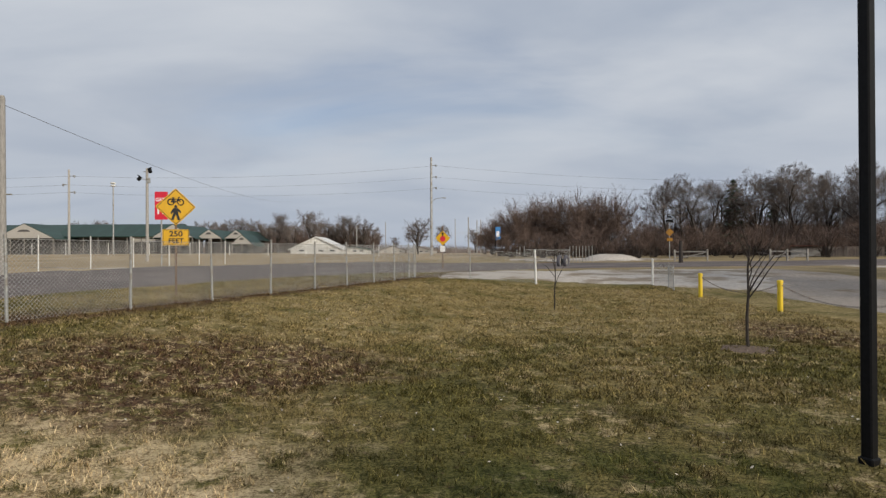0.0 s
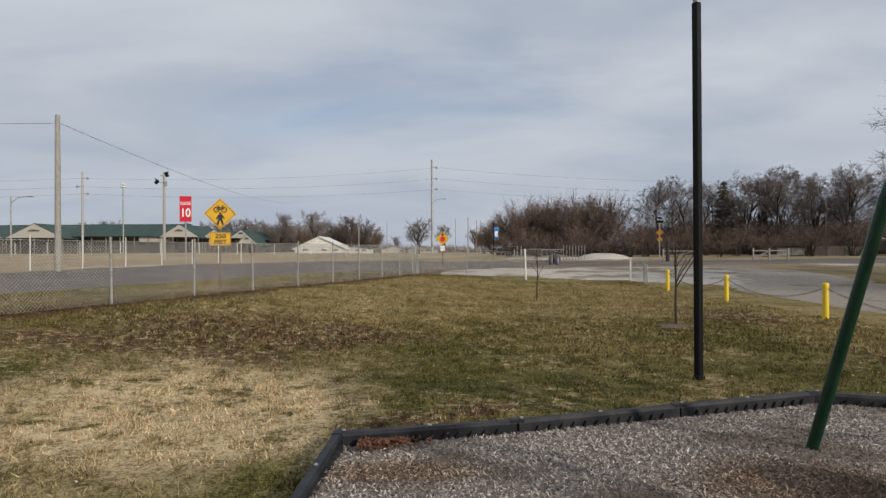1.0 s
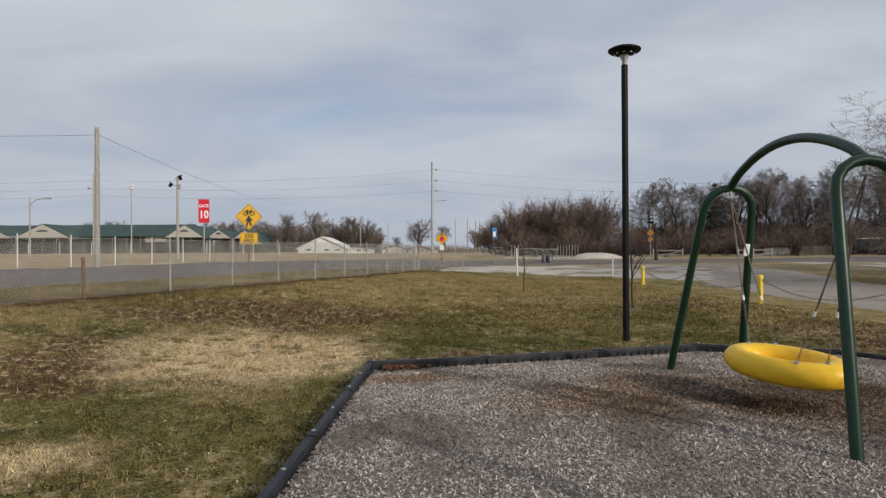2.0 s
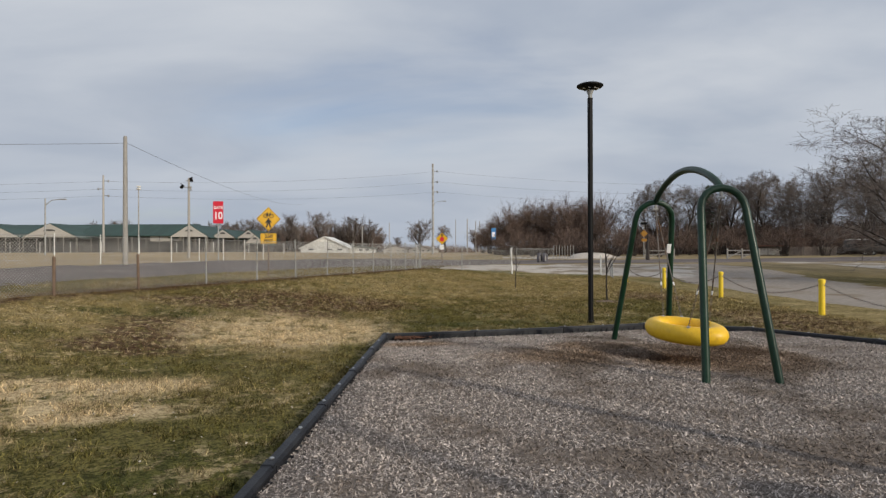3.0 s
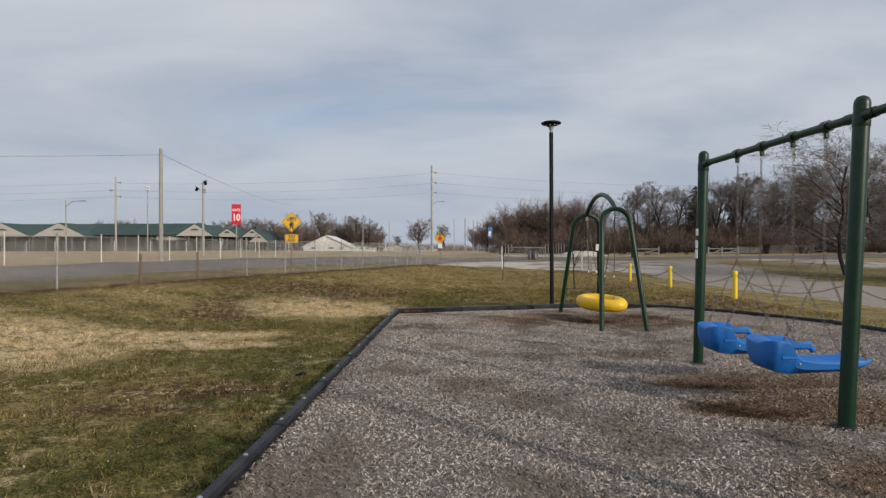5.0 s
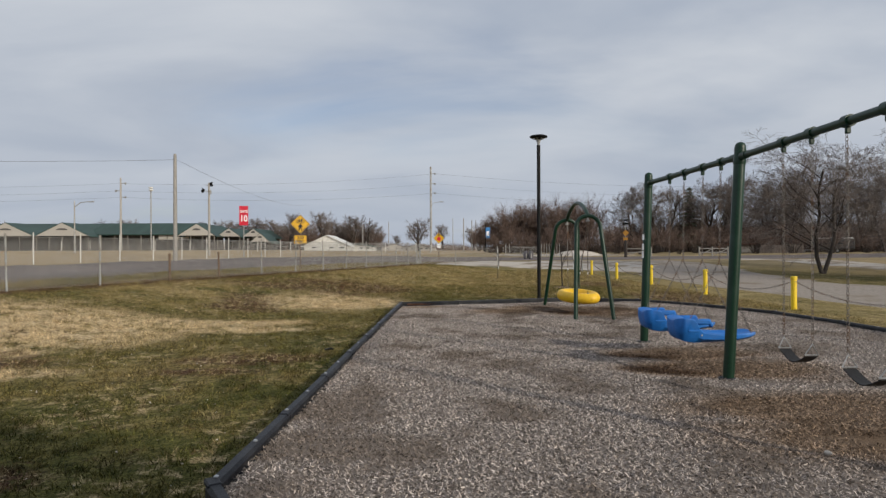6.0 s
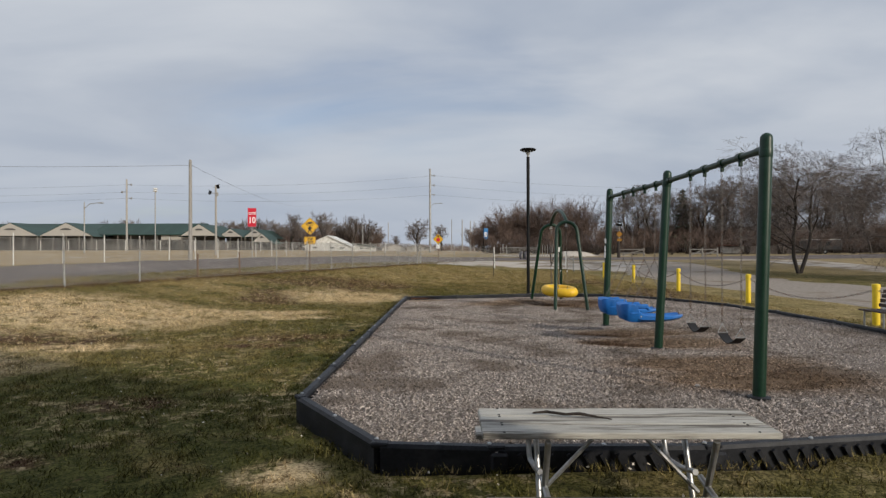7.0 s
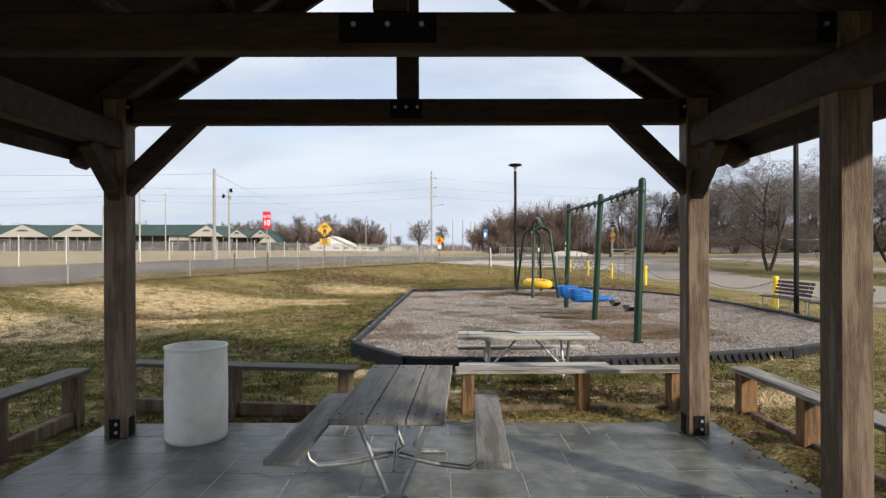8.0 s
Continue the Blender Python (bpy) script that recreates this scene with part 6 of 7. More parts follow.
PALE_PANEL = mat("pale_painted_panel", (0.42, 0.39, 0.35), (0.55, 0.52, 0.47), 3, 0.8, 0.05, c=(0.25, 0.21, 0.18), cscale=0.8, rand=0.1)
RUST_ROOF = mat("rust_red_sheet", (0.115, 0.048, 0.034), (0.18, 0.080, 0.056), 4, 0.8, 0.1)
make_stall(48.8, 80.5, -28)


def make_brick_booth(x, y):
    s = thing("brick_booth", (x, y, gz(x, y)), -20, "small orange-brown brick booth behind the stall", "booth")
    part("wall", box(B(), (0, 0, 1.3), (1.4, 1.4, 2.6), 0.02), RUST_ROOF, s)
    part("roof", box(B(), (0, 0, 2.67), (1.8, 1.8, 0.14), 0.03), HOUSE_ROOF, s)


make_brick_booth(58.3, 88.0)


def make_camper(x, y, rz):
    s = thing("camper_trailer", (x, y, gz(x, y)), rz, "dark camper trailer with a pale roof", "trailer")
    part("body", box(B(), (0, 0, 1.35), (5.6, 2.2, 1.7), 0.18), DARK_GAP, s, "dark body", smooth=False)
    part("roof", box(B(), (0, 0, 2.26), (5.2, 2.1, 0.14), 0.05), WHITE_PAINT, s, "pale roof")
    for k in (-1.5, 0.9):
        part("window", box(B(), (k, -1.11, 1.6), (1.0, 0.03, 0.5), 0.01), GLASS_DARK, s)
    for k in (-0.5, 0.5):
        w = part("wheel", tube(B(), [(k, -1.02, 0.34), (k, -0.80, 0.34)], 0.34, 18), RUBBER, s)
        part("rim", tube(B(), [(k, -1.035, 0.34), (k, -1.0, 0.34)], 0.18, 14), GALV_DULL, w)
    part("drawbar", beam(B(), (-2.7, 0, 0.45), (-4.0, 0, 0.45), 0.12, 0.10), GALV_DULL, s)
    part("jack", tube(B(), [(-3.8, 0, 0.0), (-3.8, 0, 0.5)], 0.05, 8), GALV_DULL, s)


make_camper(61.5, 77.5, -25)


def make_mound():
    bm = B()
    rings = []
    for r, z in ((3.0, -0.2), (2.5, 0.22), (1.9, 0.5), (1.1, 0.68), (0.3, 0.74)):
        rings.append([bm.verts.new(((r * 1.3 * math.cos(q)) * (1 + 0.12 * noise.noise(Vector((q, r, 1)))), r * math.sin(q), z * (1 + 0.1 * noise.noise(Vector((q * 2, r, 5)))))) for q in [2 * math.pi * k / 24 for k in range(24)]])
    for a, b in zip(rings, rings[1:]):
        for k in range(24):
            bm.faces.new((a[k], a[(k + 1) % 24], b[(k + 1) % 24], b[k]))
    bm.faces.new(rings[-1])
    ob = part("gravel_pile", bm, GRAVEL, smooth=True)
    ob.matrix_basis = pose(21.6, 76.0, gz(21.6, 76.0))
    tagged(ob, "pale heap of gravel beside the road", "gravel pile")


make_mound()


# ---------------------------------------------------------------- trees
def grow_tree(seed, height, spread_angle=38.0, trunk=0.16, first=0.28, limbs=7, twigs=6, levels=4, droop=0.05, thin=1.0, stems=1, fork=0.35):
    """Limbs and twigs of a bare tree as two lists of vertices and faces; the limbs taper from the trunk on."""
    rng = np.random.default_rng(seed)
    wood, fine = ([], []), ([], [])

    def bar(p, q, r0, r1, out, sides):
        d = q - p
        ln = np.linalg.norm(d)
        if ln < 1e-6:
            return
        d = d / ln
        u = np.cross(d, (0.3, 0.9, 0.2))
        u /= np.linalg.norm(u)
        v = np.cross(d, u)
        i = len(out[0])
        for c, r in ((p, r0), (q, r1)):
            for k in range(sides):
                t = 2 * math.pi * k / sides
                out[0].append(tuple(c + r * (math.cos(t) * u + math.sin(t) * v)))
        for k in range(sides):
            j = (k + 1) % sides
            out[1].append((i + k, i + j, i + sides + j, i + sides + k))

    def limb(p, d, ln, r, level):
        n = 5 if level == 0 else 4 if level < 2 else 1 if level == levels else 3 if level == 2 else 2
        pts, dirs = [p], [d]
        for k in range(n):
            d = d + rng.normal(0, 0.10 + 0.05 * level, 3) + np.array((0, 0, 0.10 - droop * level))
            d /= np.linalg.norm(d)
            pts.append(pts[-1] + d * ln / n)
            dirs.append(d)
        end = r * (0.45 if level == 0 else 0.25)
        for k in range(n):
            ra, rb = r + (end - r) * k / n, r + (end - r) * (k + 1) / n
            big = level <= 1
            bar(pts[k], pts[k + 1], max(ra, 0.006 * thin), max(rb, 0.005 * thin), wood if big else fine, 7 if level == 0 else 5 if level == 1 else 3)
        if level >= levels:
            return
        count = limbs if level == 0 else twigs
        for c in range(count):
            lo = first if level == 0 else 0.25
            t = lo + (1 - lo) * (c + rng.uniform(0.1, 0.9)) / count
            k = min(n - 1, int(t * n))
            at = pts[k] + (pts[k + 1] - pts[k]) * (t * n - k)
            base = dirs[k + 1]
            side = np.cross(base, rng.normal(0, 1, 3))
            side /= np.linalg.norm(side)
            a = radians(spread_angle + rng.uniform(-12, 14))
            nd = base * math.cos(a) + side * math.sin(a)
            limb(at, nd, ln * rng.uniform(0.42, 0.68) * (1.15 - 0.45 * t), (r + (end - r) * t) * rng.uniform(0.5, 0.7), level + 1)

    for s in range(stems):
        d = np.array((0.0, 0.0, 1.0)) if stems == 1 else np.array((fork * math.cos(s * 2.6), fork * math.sin(s * 2.6), 1.0))
        d = d / np.linalg.norm(d)
        limb(np.array((0.0, 0.0, -0.15)), d, height * 0.62, trunk, 0)
    top = max(v[2] for v in fine[0])
    k = height / top
    scaled = lambda vs: [(x * k, y * k, z * k) for x, y, z in vs]
    return (scaled(wood[0]), wood[1]), (scaled(fine[0]), fine[1])


def grow_thicket(seed, height, stems=24, twigs=34, reach=0.62):
    """A many-stemmed bare shrub: stems that fan out from one foot, set with fine upright twigs."""
    rng = np.random.default_rng(seed)
    wood, fine = ([], []), []
    for k in range(stems):
        a, lean = rng.uniform(0, 6.283), rng.uniform(0.05, 1.0) ** 0.7
        out = np.array((math.cos(a), math.sin(a), 0.0))
        top = height * rng.uniform(0.70, 1.0) * math.sqrt(max(0.12, 1 - 0.72 * lean * lean))
        foot = out * rng.uniform(0.1, 0.5)
        pts = [foot + out * reach * height * lean * t ** 1.25 + np.array((0, 0, top * t ** 0.85 - 0.15)) + rng.normal(0, 0.10, 3) * (t > 0) for t in np.linspace(0, 0.93, 6)]
        for i in range(5):
            r0, r1 = 0.06 * (1 - i / 6), 0.06 * (1 - (i + 1) / 6)
            n = len(wood[0])
            for c, r in ((pts[i], r0), (pts[i + 1], r1)):
                wood[0].extend(tuple(c + r * np.array((math.cos(q), math.sin(q), 0))) for q in (0, 2.1, 4.2))
            wood[1].extend((n + j, n + (j + 1) % 3, n + 3 + (j + 1) % 3, n + 3 + j) for j in range(3))
        for j in range(twigs):
            t = rng.uniform(0.25, 1.0) ** 0.8 * 4.999
            i = int(t)
            p = pts[i] + (pts[i + 1] - pts[i]) * (t - i)
            along = pts[i + 1] - pts[i]
            d = along / np.linalg.norm(along) * 0.55 + rng.normal(0, 0.55, 3) + np.array((0, 0, 0.30))
            d /= np.linalg.norm(d)
            ln = height * rng.uniform(0.10, 0.24)
            for m in range(4):
                e = d if m == 0 else d + rng.normal(0, 0.38, 3)
                e = e / np.linalg.norm(e)
                q = p if m == 0 else p + d * ln * rng.uniform(0.2, 0.8)
                l2 = ln if m == 0 else ln * rng.uniform(0.35, 0.6)
                side = np.cross(e, rng.normal(0, 1, 3))
                side *= rng.uniform(0.008, 0.016) * (1.6 if m == 0 else 1.0) / np.linalg.norm(side)
                fine.append((q - side, q + side, q + e * l2))
    fine = np.array(fine)
    k = height / fine[:, :, 2].max()
    verts = [tuple(v) for v in (fine * k).reshape(-1, 3).tolist()]
    return ([(x * k, y * k, z * k) for x, y, z in wood[0]], wood[1]), (verts, [(3 * i, 3 * i + 1, 3 * i + 2) for i in range(len(fine))])


TREE_CACHE = {}


def make_tree(kind, x, y, height, rz, label, group="", name="tree", wide=1.0):
    """A bare tree of one of the grown kinds; those of a kind share their meshes."""
    if kind not in TREE_CACHE:
        spec = dict(KINDS[kind])
        wood, fine = grow_thicket(**spec) if kind.startswith("thicket") else grow_tree(**spec)
        t = thing(name, label=label, category="tree", group=group)
        raw("trunk", wood[0], wood[1], BARK, t, smooth=True)
        raw("crown", fine[0], fine[1], BRUSH if kind.startswith("thicket") else TWIG, t)
        TREE_CACHE[kind] = t
        done = t
    else:
        done = copy_thing(TREE_CACHE[kind], Matrix())
        done["label"] = label
    s = height / KINDS[kind]["height"]
    done.matrix_basis = pose(x, y, gz(x, y) - 0.05, 0, 0, rz) @ Matrix.Diagonal((s * wide, s * wide, s, 1))
    return done


KINDS = {
    "wide": dict(seed=3, height=13.0, spread_angle=40, trunk=0.22, first=0.22, limbs=10, twigs=8, levels=4, thin=1.4),
    "tall": dict(seed=8, height=14.0, spread_angle=28, trunk=0.20, first=0.25, limbs=10, twigs=8, levels=4, thin=1.4),
    "round": dict(seed=12, height=11.0, spread_angle=34, trunk=0.17, first=0.15, limbs=8, twigs=7, levels=4, thin=1.4, stems=2),
    "thicket": dict(seed=21, height=10.0, stems=34, twigs=64, reach=0.50),
    "thicket_low": dict(seed=22, height=6.0, stems=22, twigs=36, reach=0.75),
    "far_round": dict(seed=14, height=11.0, spread_angle=36, trunk=0.26, first=0.18, limbs=10, twigs=9, levels=3, thin=3.2, stems=2),
    "far_wide": dict(seed=17, height=12.0, spread_angle=42, trunk=0.30, first=0.22, limbs=11, twigs=10, levels=3, thin=3.2),
    "yard": dict(seed=30, height=9.6, spread_angle=50, trunk=0.078, first=0.22, limbs=10, twigs=8, levels=4, thin=0.7, droop=0.05, stems=2, fork=0.24),
    "sapling": dict(seed=41, height=2.75, spread_angle=27, trunk=0.026, first=0.40, limbs=8, twigs=2, levels=2, thin=0.42),
    "sapling_slim": dict(seed=44, height=3.0, spread_angle=26, trunk=0.022, first=0.45, limbs=6, twigs=2, levels=2, thin=0.5),
}

make_tree("yard", 27.1, 25.7, 10.5, 20, "bare forked shade tree on the strip beyond the lane", "bare trees beyond the lane", wide=1.55)
make_tree("yard", 31.5, 17.5, 9.6, 150, "bare spreading shade tree beyond the lane", "bare trees beyond the lane", wide=1.55)
make_tree("yard", 38.5, 27.0, 10.5, 260, "bare spreading shade tree beyond the lane", "bare trees beyond the lane", wide=1.55)
make_tree("yard", 36.0, 9.0, 9.6, 60, "bare spreading shade tree beyond the lane", "bare trees beyond the lane", wide=1.55)
make_tree("sapling", 6.27, 12.15, 2.75, 0, "young bare tree planted in a mulch ring", "young trees", "sapling")
make_tree("sapling_slim", 3.96, 20.1, 3.0, 60, "slender young bare tree on the lawn", "young trees", "sapling")


def ring_of_mulch(x, y, r):
    bm = B()
    c = bm.verts.new((x, y, gz(x, y) + 0.06))
    ring = [bm.verts.new((x + r * (1 + 0.2 * noise.noise(Vector((q, 2, 0)))) * math.cos(q), y + r * math.sin(q), gz(x, y) - 0.01)) for q in [2 * math.pi * k / 20 for k in range(20)]]
    for k in range(20):
        bm.faces.new((c, ring[k], ring[(k + 1) % 20]))
    tagged(part("mulch_ring", bm, BARK_MULCH, smooth=True), "brown bark mulch round the young tree", "mulch", kind="structure")


BARK_MULCH = mat("brown_bark_mulch", (0.10, 0.068, 0.048), (0.19, 0.135, 0.10), 22, 0.95, 0.6)
ring_of_mulch(6.27, 12.15, 0.65)


def by_bearing(column, depth):
    """A place by its bearing and depth from the walk's first end, for the distant trees."""
    return 0.2 + (column - 776) / 1079 * depth, 0.3 + depth


RIGHT_TREES = [(858, 150, 6.5), (872, 135, 8), (886, 128, 8), (906, 114, 8.8), (928, 104, 10.3), (950, 104, 10), (975, 106, 11), (1003, 104, 10.5), (1036, 100, 11), (1062, 106, 11), (1088, 100, 11.2),
               (1126, 128, 6.5), (1150, 118, 6.5), (1192, 96, 14), (1212, 100, 13.5), (1246, 96, 14), (1274, 102, 13.5), (1332, 96, 15), (1362, 100, 15.5), (1392, 92, 15), (1424, 96, 15.5),
               (1452, 100, 15), (1484, 96, 14.5), (1514, 90, 15), (1550, 96, 15.5), (1592, 90, 14.5), (1640, 86, 14), (1690, 82, 14), (1745, 78, 13.5), (1800, 84, 14)]
for i, (c, d, h) in enumerate(RIGHT_TREES):
    x, y = by_bearing(c, d)
    make_tree(("round", "tall", "wide")[i % 3] if c > 1160 else "thicket", x, y, h * (0.95 if c > 1160 else 1.10), 47 * i, "bare winter tree in a dense brown tree line", "tree line")
for i in range(25):
    c = 1168 + 28 * i
    x, y = by_bearing(c, 104 - 0.010 * (c - 1168) + 5 * math.sin(i * 2.9))
    make_tree("thicket", x, y, 7.4 + 0.9 * math.sin(i * 2.3), 37 * i, "dense bare brown shrub among the tree trunks", "brush among the trees")
for i in range(34):
    c = 905 + i * 28
    x, y = by_bearing(c, 90 - 0.012 * (c - 868) + 6 * math.sin(i * 2.1))
    make_tree("thicket_low", x, y, 4.6 + 1.5 * math.sin(i * 1.7), 63 * i, "tangled bare brush below the tree line", "brush below the trees")
LEFT_TREES = [(150, 200, 11.5), (185, 205, 12), (343, 190, 10.5), (372, 195, 11), (402, 190, 11.5), (432, 182, 11), (462, 186, 11), (492, 172, 12), (516, 182, 10.5), (553, 152, 11.5), (590, 192, 12),
              (615, 186, 12.5), (640, 192, 11.5), (660, 200, 9.5), (740, 172, 11), (786, 222, 11), (842, 232, 10), (60, 215, 11), (-60, 220, 12), (700, 240, 7), (-180, 215, 12), (270, 215, 10), (318, 225, 10.5), (388, 215, 11), (418, 222, 10.5), (448, 216, 11), (478, 208, 11), (504, 214, 10.5), (534, 206, 11), (572, 212, 11.5), (604, 220, 11), (628, 214, 11)]
for i, (c, d, h) in enumerate(LEFT_TREES):
    x, y = by_bearing(c, d)
    make_tree(("far_round", "far_wide")[i % 2], x, y, h, 71 * i, "bare winter tree far across the fairground", "distant trees")


for i in range(22):
    c = 395 + 12.5 * i
    x, y = by_bearing(c, 205 + 12 * math.sin(i * 2.7))
    make_tree("thicket", x, y, (6.2 if c < 470 else 8.6) + 0.9 * math.sin(i * 1.9), 51 * i, "bare brown shrub far across the fairground", "distant brush")


def make_conifer(x, y, h):
    t = thing("conifer", (x, y, gz(x, y)), 0, "dark green conifer among the bare trees", "tree")
    part("trunk", lathe(B(), [(0.3, 0), (0.05, h * 0.97)], 8), BARK, t)
    rng = np.random.default_rng(77)
    verts, faces = [], []
    for k in range(3600):
        tier = rng.integers(3, 20)
        f = min(0.99, (tier + rng.normal(0, 0.16)) / 20)
        z = h * f
        reach = (1 - f) ** 0.75 * h * 0.36 * (0.72 + 0.28 * math.sin(tier * 2.3))
        r = reach * rng.uniform(0.05, 1.0) ** 0.7 + 0.1
        a = (rng.integers(0, 7) + 0.37 * tier) * 0.8976 + rng.normal(0, 0.16)
        c = np.array((r * math.cos(a), r * math.sin(a), z - 0.25 * r))
        out = np.array((math.cos(a), math.sin(a), -0.35))
        side = np.array((-math.sin(a), math.cos(a), rng.normal(0, 0.3)))
        ln, w = rng.uniform(0.3, 0.8), rng.uniform(0.10, 0.22)
        i = len(verts)
        verts += [tuple(c - out * ln / 2 - side * w), tuple(c - out * ln / 2 + side * w), tuple(c + out * ln / 2)]
        faces.append((i, i + 1, i + 2))
    raw("crown", verts, faces, CONIFER, t)


CONIFER = mat("dark_conifer_needles", (0.035, 0.055, 0.032), (0.07, 0.10, 0.055), 1.5, 0.9, 0.0, island=0.35)
make_conifer(*by_bearing(1300, 99), 12.6)
make_conifer(*by_bearing(1372, 108), 10.0)


def make_brush():
    """The dense undergrowth behind the tree line, stem by stem."""
    rng = np.random.default_rng(9)
    verts, faces = [], []
    for lo, hi, near, deep, tall, count in ((880, 1850, 96, 120, 6.0, 21000), (1380, 2150, 84, 106, 7.5, 15000)):
        for k in range(count):
            c = rng.uniform(lo, hi)
            x, y = by_bearing(c, rng.uniform(near, deep))
            z = gz(x, y) - 0.1
            hgt = tall * rng.uniform(0.25, 1.0) * (0.65 + 0.35 * math.sin(c * 0.017) ** 2) * min(1.0, (c - 860) / 90)
            w, a = rng.uniform(0.012, 0.032), rng.uniform(0, 3.14)
            lx, ly = rng.normal(0, 0.30, 2) * hgt
            ux, uy = math.cos(a) * w, math.sin(a) * w
            i = len(verts)
            verts += [(x - ux, y - uy, z), (x + ux, y + uy, z), (x + lx * 0.35 + ux * 0.7, y + ly * 0.35 + uy * 0.7, z + hgt * 0.55), (x + lx * 0.35 - ux * 0.7, y + ly * 0.35 - uy * 0.7, z + hgt * 0.55), (x + lx, y + ly, z + hgt)]
            faces += [(i, i + 1, i + 2, i + 3), (i + 3, i + 2, i + 4)]
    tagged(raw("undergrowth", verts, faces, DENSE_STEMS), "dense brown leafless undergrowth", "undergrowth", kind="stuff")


make_brush()


def make_far_woods():
    """The low belt of woods along the horizon, twig by twig."""
    rng = np.random.default_rng(19)
    n = 26000
    c, d = rng.uniform(-420, 905, n), rng.uniform(255, 330, n)
    x, y = 0.2 + (c - 776) / 1079 * d, 0.3 + d
    h = rng.uniform(0.2, 1.0, n) * (4.2 + 2.2 * np.sin(c * 0.031) * np.sin(c * 0.011 + 1.0))
    w, a = rng.uniform(0.05, 0.16, n), rng.uniform(0, 3.14, n)
    g = 1.0 + 0.55 * np.clip((-x - 5) / 45, 0, 1)
    u = np.stack([np.cos(a) * w, np.sin(a) * w, np.zeros(n)], 1)
    foot = np.stack([x, y, g - 0.2], 1)
    tip = foot + np.stack([rng.normal(0, 0.3, n) * h, rng.normal(0, 0.3, n) * h, h + 0.2], 1)
    tagged(strewn("far_woods", np.stack([foot - u, foot + u, tip], 1), BRUSH), "low grey-brown belt of leafless woods on the horizon", "woods", kind="stuff")


make_far_woods()


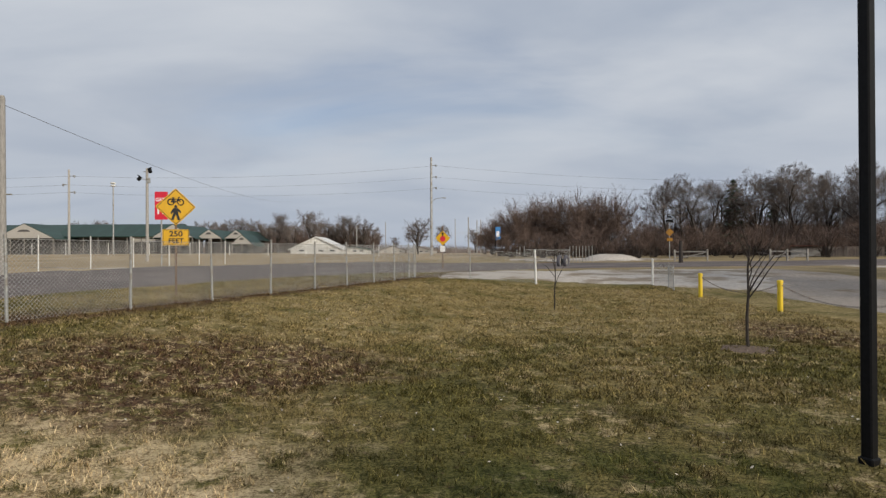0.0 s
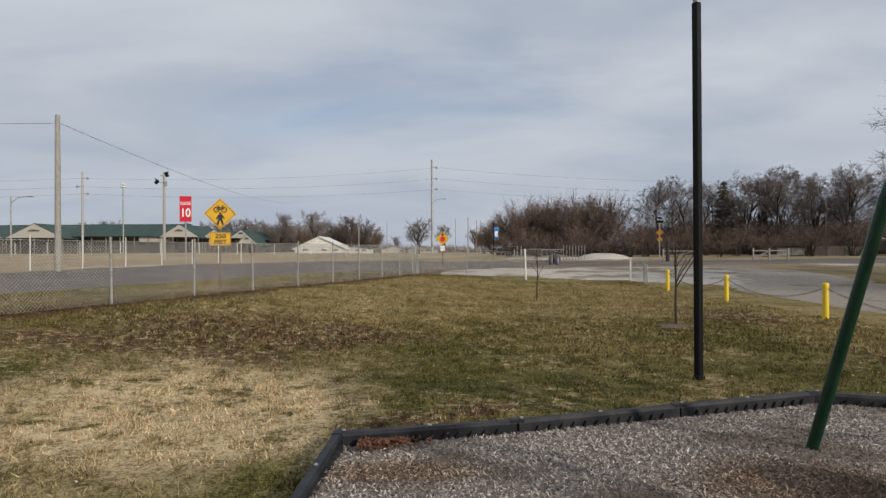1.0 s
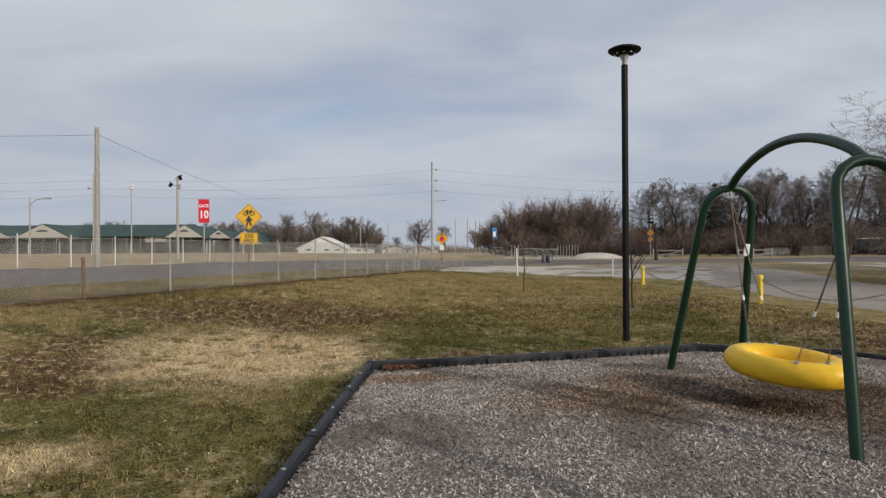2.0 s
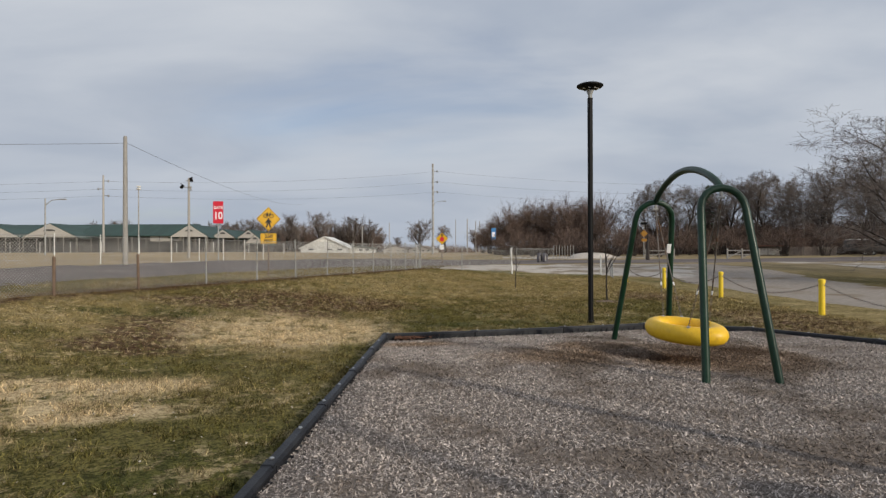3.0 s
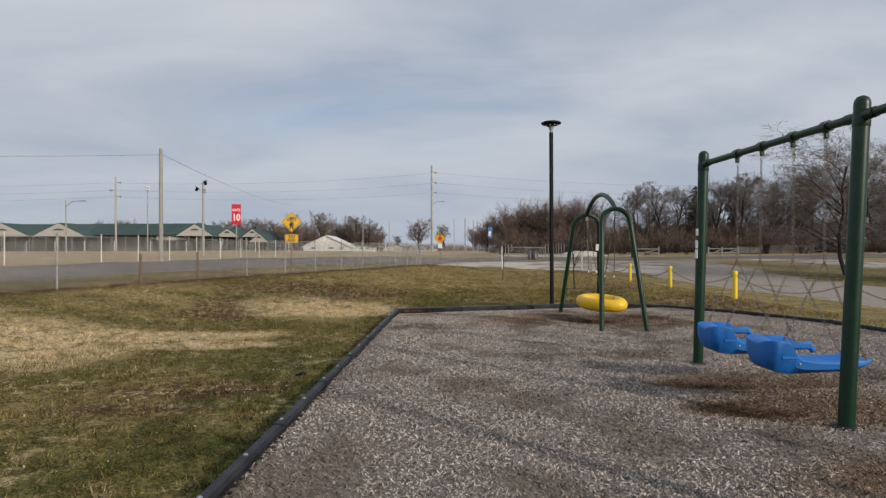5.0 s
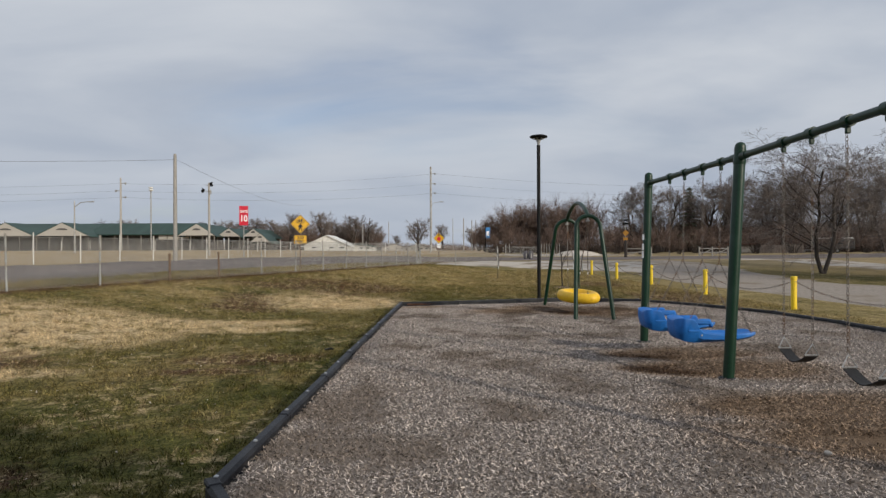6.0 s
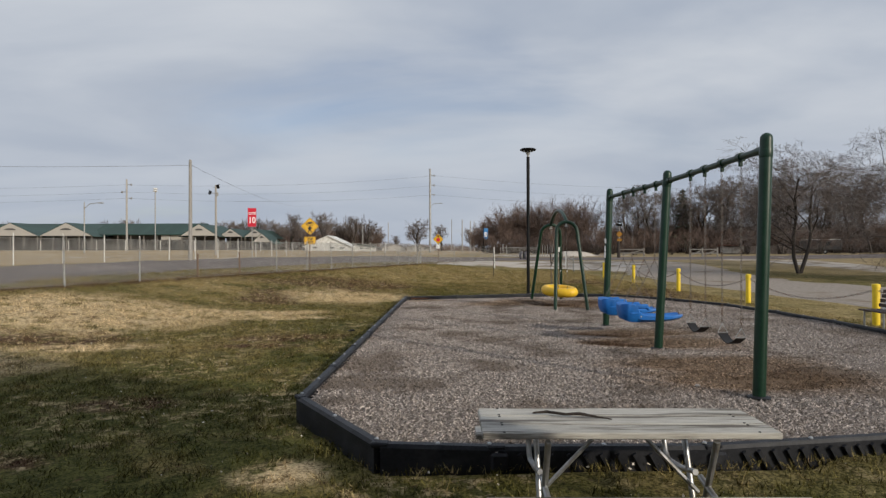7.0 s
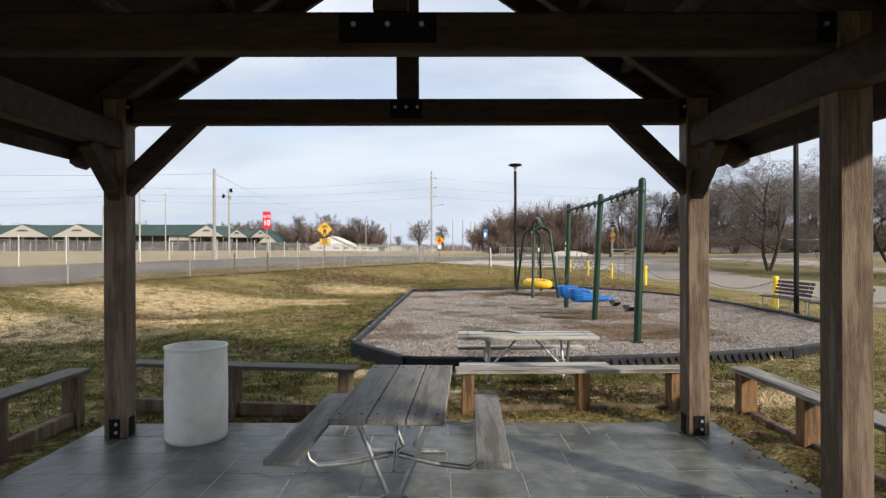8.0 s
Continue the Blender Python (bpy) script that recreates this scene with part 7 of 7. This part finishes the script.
# ---------------------------------------------------------------- grass and litter
def make_grass():
    """Short winter turf, blade by blade, over the lawn that the walk passes."""
    rng = np.random.default_rng(2)
    n = 38000
    cx, cy = rng.uniform(-15, 11.2, n), rng.uniform(-17, 30, n)
    size = rng.uniform(0.6, 1.5, n)
    per = 22
    x = np.repeat(cx, per) + rng.normal(0, 0.07, n * per)
    y = np.repeat(cy, per) + rng.normal(0, 0.07, n * per)
    size = np.repeat(size, per)
    d = (x + 11.85 - 0.372 * y) * 0.937
    keep = (d > -5.0) & ((d > 0) | (y > 2)) & ~within(x, y, BORDER) & ~((y < -16.7) & (x > -3.3) & (x < 3.4)) & ~((x > 5) & (y < 2) & (rng.uniform(0, 1, len(x)) < 0.5)) & (rng.uniform(0, 1, len(x)) < np.where(y > 14, 0.5, 1.0))
    x, y, size = x[keep], y[keep], size[keep]
    m = len(x)
    z = heights(x, y) - 0.004
    h, w, a = rng.uniform(0.025, 0.075, m) * size, rng.uniform(0.003, 0.008, m) * (1 + (y > 8)), rng.uniform(0, 6.283, m)
    u = np.stack([np.cos(a) * w, np.sin(a) * w, np.zeros(m)], 1)
    c = np.stack([x, y, z], 1)
    tip = c + np.stack([rng.normal(0, 0.6, m) * h, rng.normal(0, 0.6, m) * h, h], 1)
    tagged(strewn("grass", np.stack([c - u, c + u, tip], 1), BLADES), "short winter grass, green and straw blades mixed", "grass", kind="stuff")

    def leaves(name, x, y, lo, hi, lift, material, label):
        m = len(x)
        z, s, a = heights(x, y) + rng.uniform(*lift, m), rng.uniform(lo, hi, m), rng.uniform(0, 6.283, m)
        p = np.stack([np.cos(a) * s, np.sin(a) * s, rng.normal(0, 0.4, m) * s], 1)
        q = np.stack([-np.sin(a) * s * 0.5, np.cos(a) * s * 0.5, np.full(m, 0.006)], 1)
        c = np.stack([x, y, z], 1)
        tagged(strewn(name, np.stack([c - p, c - q, c + p, c + q], 1), material), label, "leaves", kind="stuff")

    x, y = rng.uniform(-12, 10, 3600), rng.uniform(-16.5, 30, 3600)
    ok = ~within(x, y, BORDER) & ((x + 11.85 - 0.372 * y) > -1) & ~((y < -16.7) & (x > -3.3) & (x < 3.4))
    leaves("dry_leaves", x[ok], y[ok], 0.008, 0.021, (0.02, 0.045), PALE_LEAF, "small pale dry leaves scattered over the lawn")
    x, y = -0.55 + np.abs(rng.normal(0, 0.26, 700)), 2.68 - np.abs(rng.normal(0, 0.10, 700))
    y += 0.22 * (x + 0.45)
    leaves("fallen_leaves", x, y, 0.015, 0.035, (0.09, 0.12), LEAF_DRY, "drift of red-brown leaves in the border's corner")
    x, y = rng.normal(3.9, 0.4, 500), rng.uniform(-19, -16.2, 500)
    leaves("fallen_leaves", x, y, 0.015, 0.035, (0.01, 0.03), LEAF_DRY, "brown leaves gathered beside the paved floor")


PALE_LEAF = mat("pale_dry_leaf", (0.36, 0.31, 0.24), (0.56, 0.52, 0.45), 5, 0.9, 0.0, island=0.35)
make_grass()


def make_scraps():
    bm = box(B(), (0, 0, 0.012), (0.15, 0.09, 0.022), 0.006)
    box(bm, (0.02, 0.0, 0.03), (0.08, 0.05, 0.016), 0.005)
    o = part("valve_cover", bm, BLACK_PAINT)
    o.matrix_basis = pose(-1.55, -5.5, gz(-1.55, -5.5) + 0.03, 0, 0, 25)
    tagged(o, "small black plastic cover lying in the grass", "cover")
    bm = B()
    bmesh.ops.create_icosphere(bm, subdivisions=2, radius=0.032)
    for v in bm.verts:
        v.co *= 1 + 0.35 * noise.noise(v.co * 18)
        v.co.z *= 0.7
    o = part("stone", bm, GRAVEL)
    o.matrix_basis = pose(3.65, -11.3, MULCH_Z + 0.02)
    tagged(o, "pale stone lying on the wood mulch", "stone")


make_scraps()


make_floor()
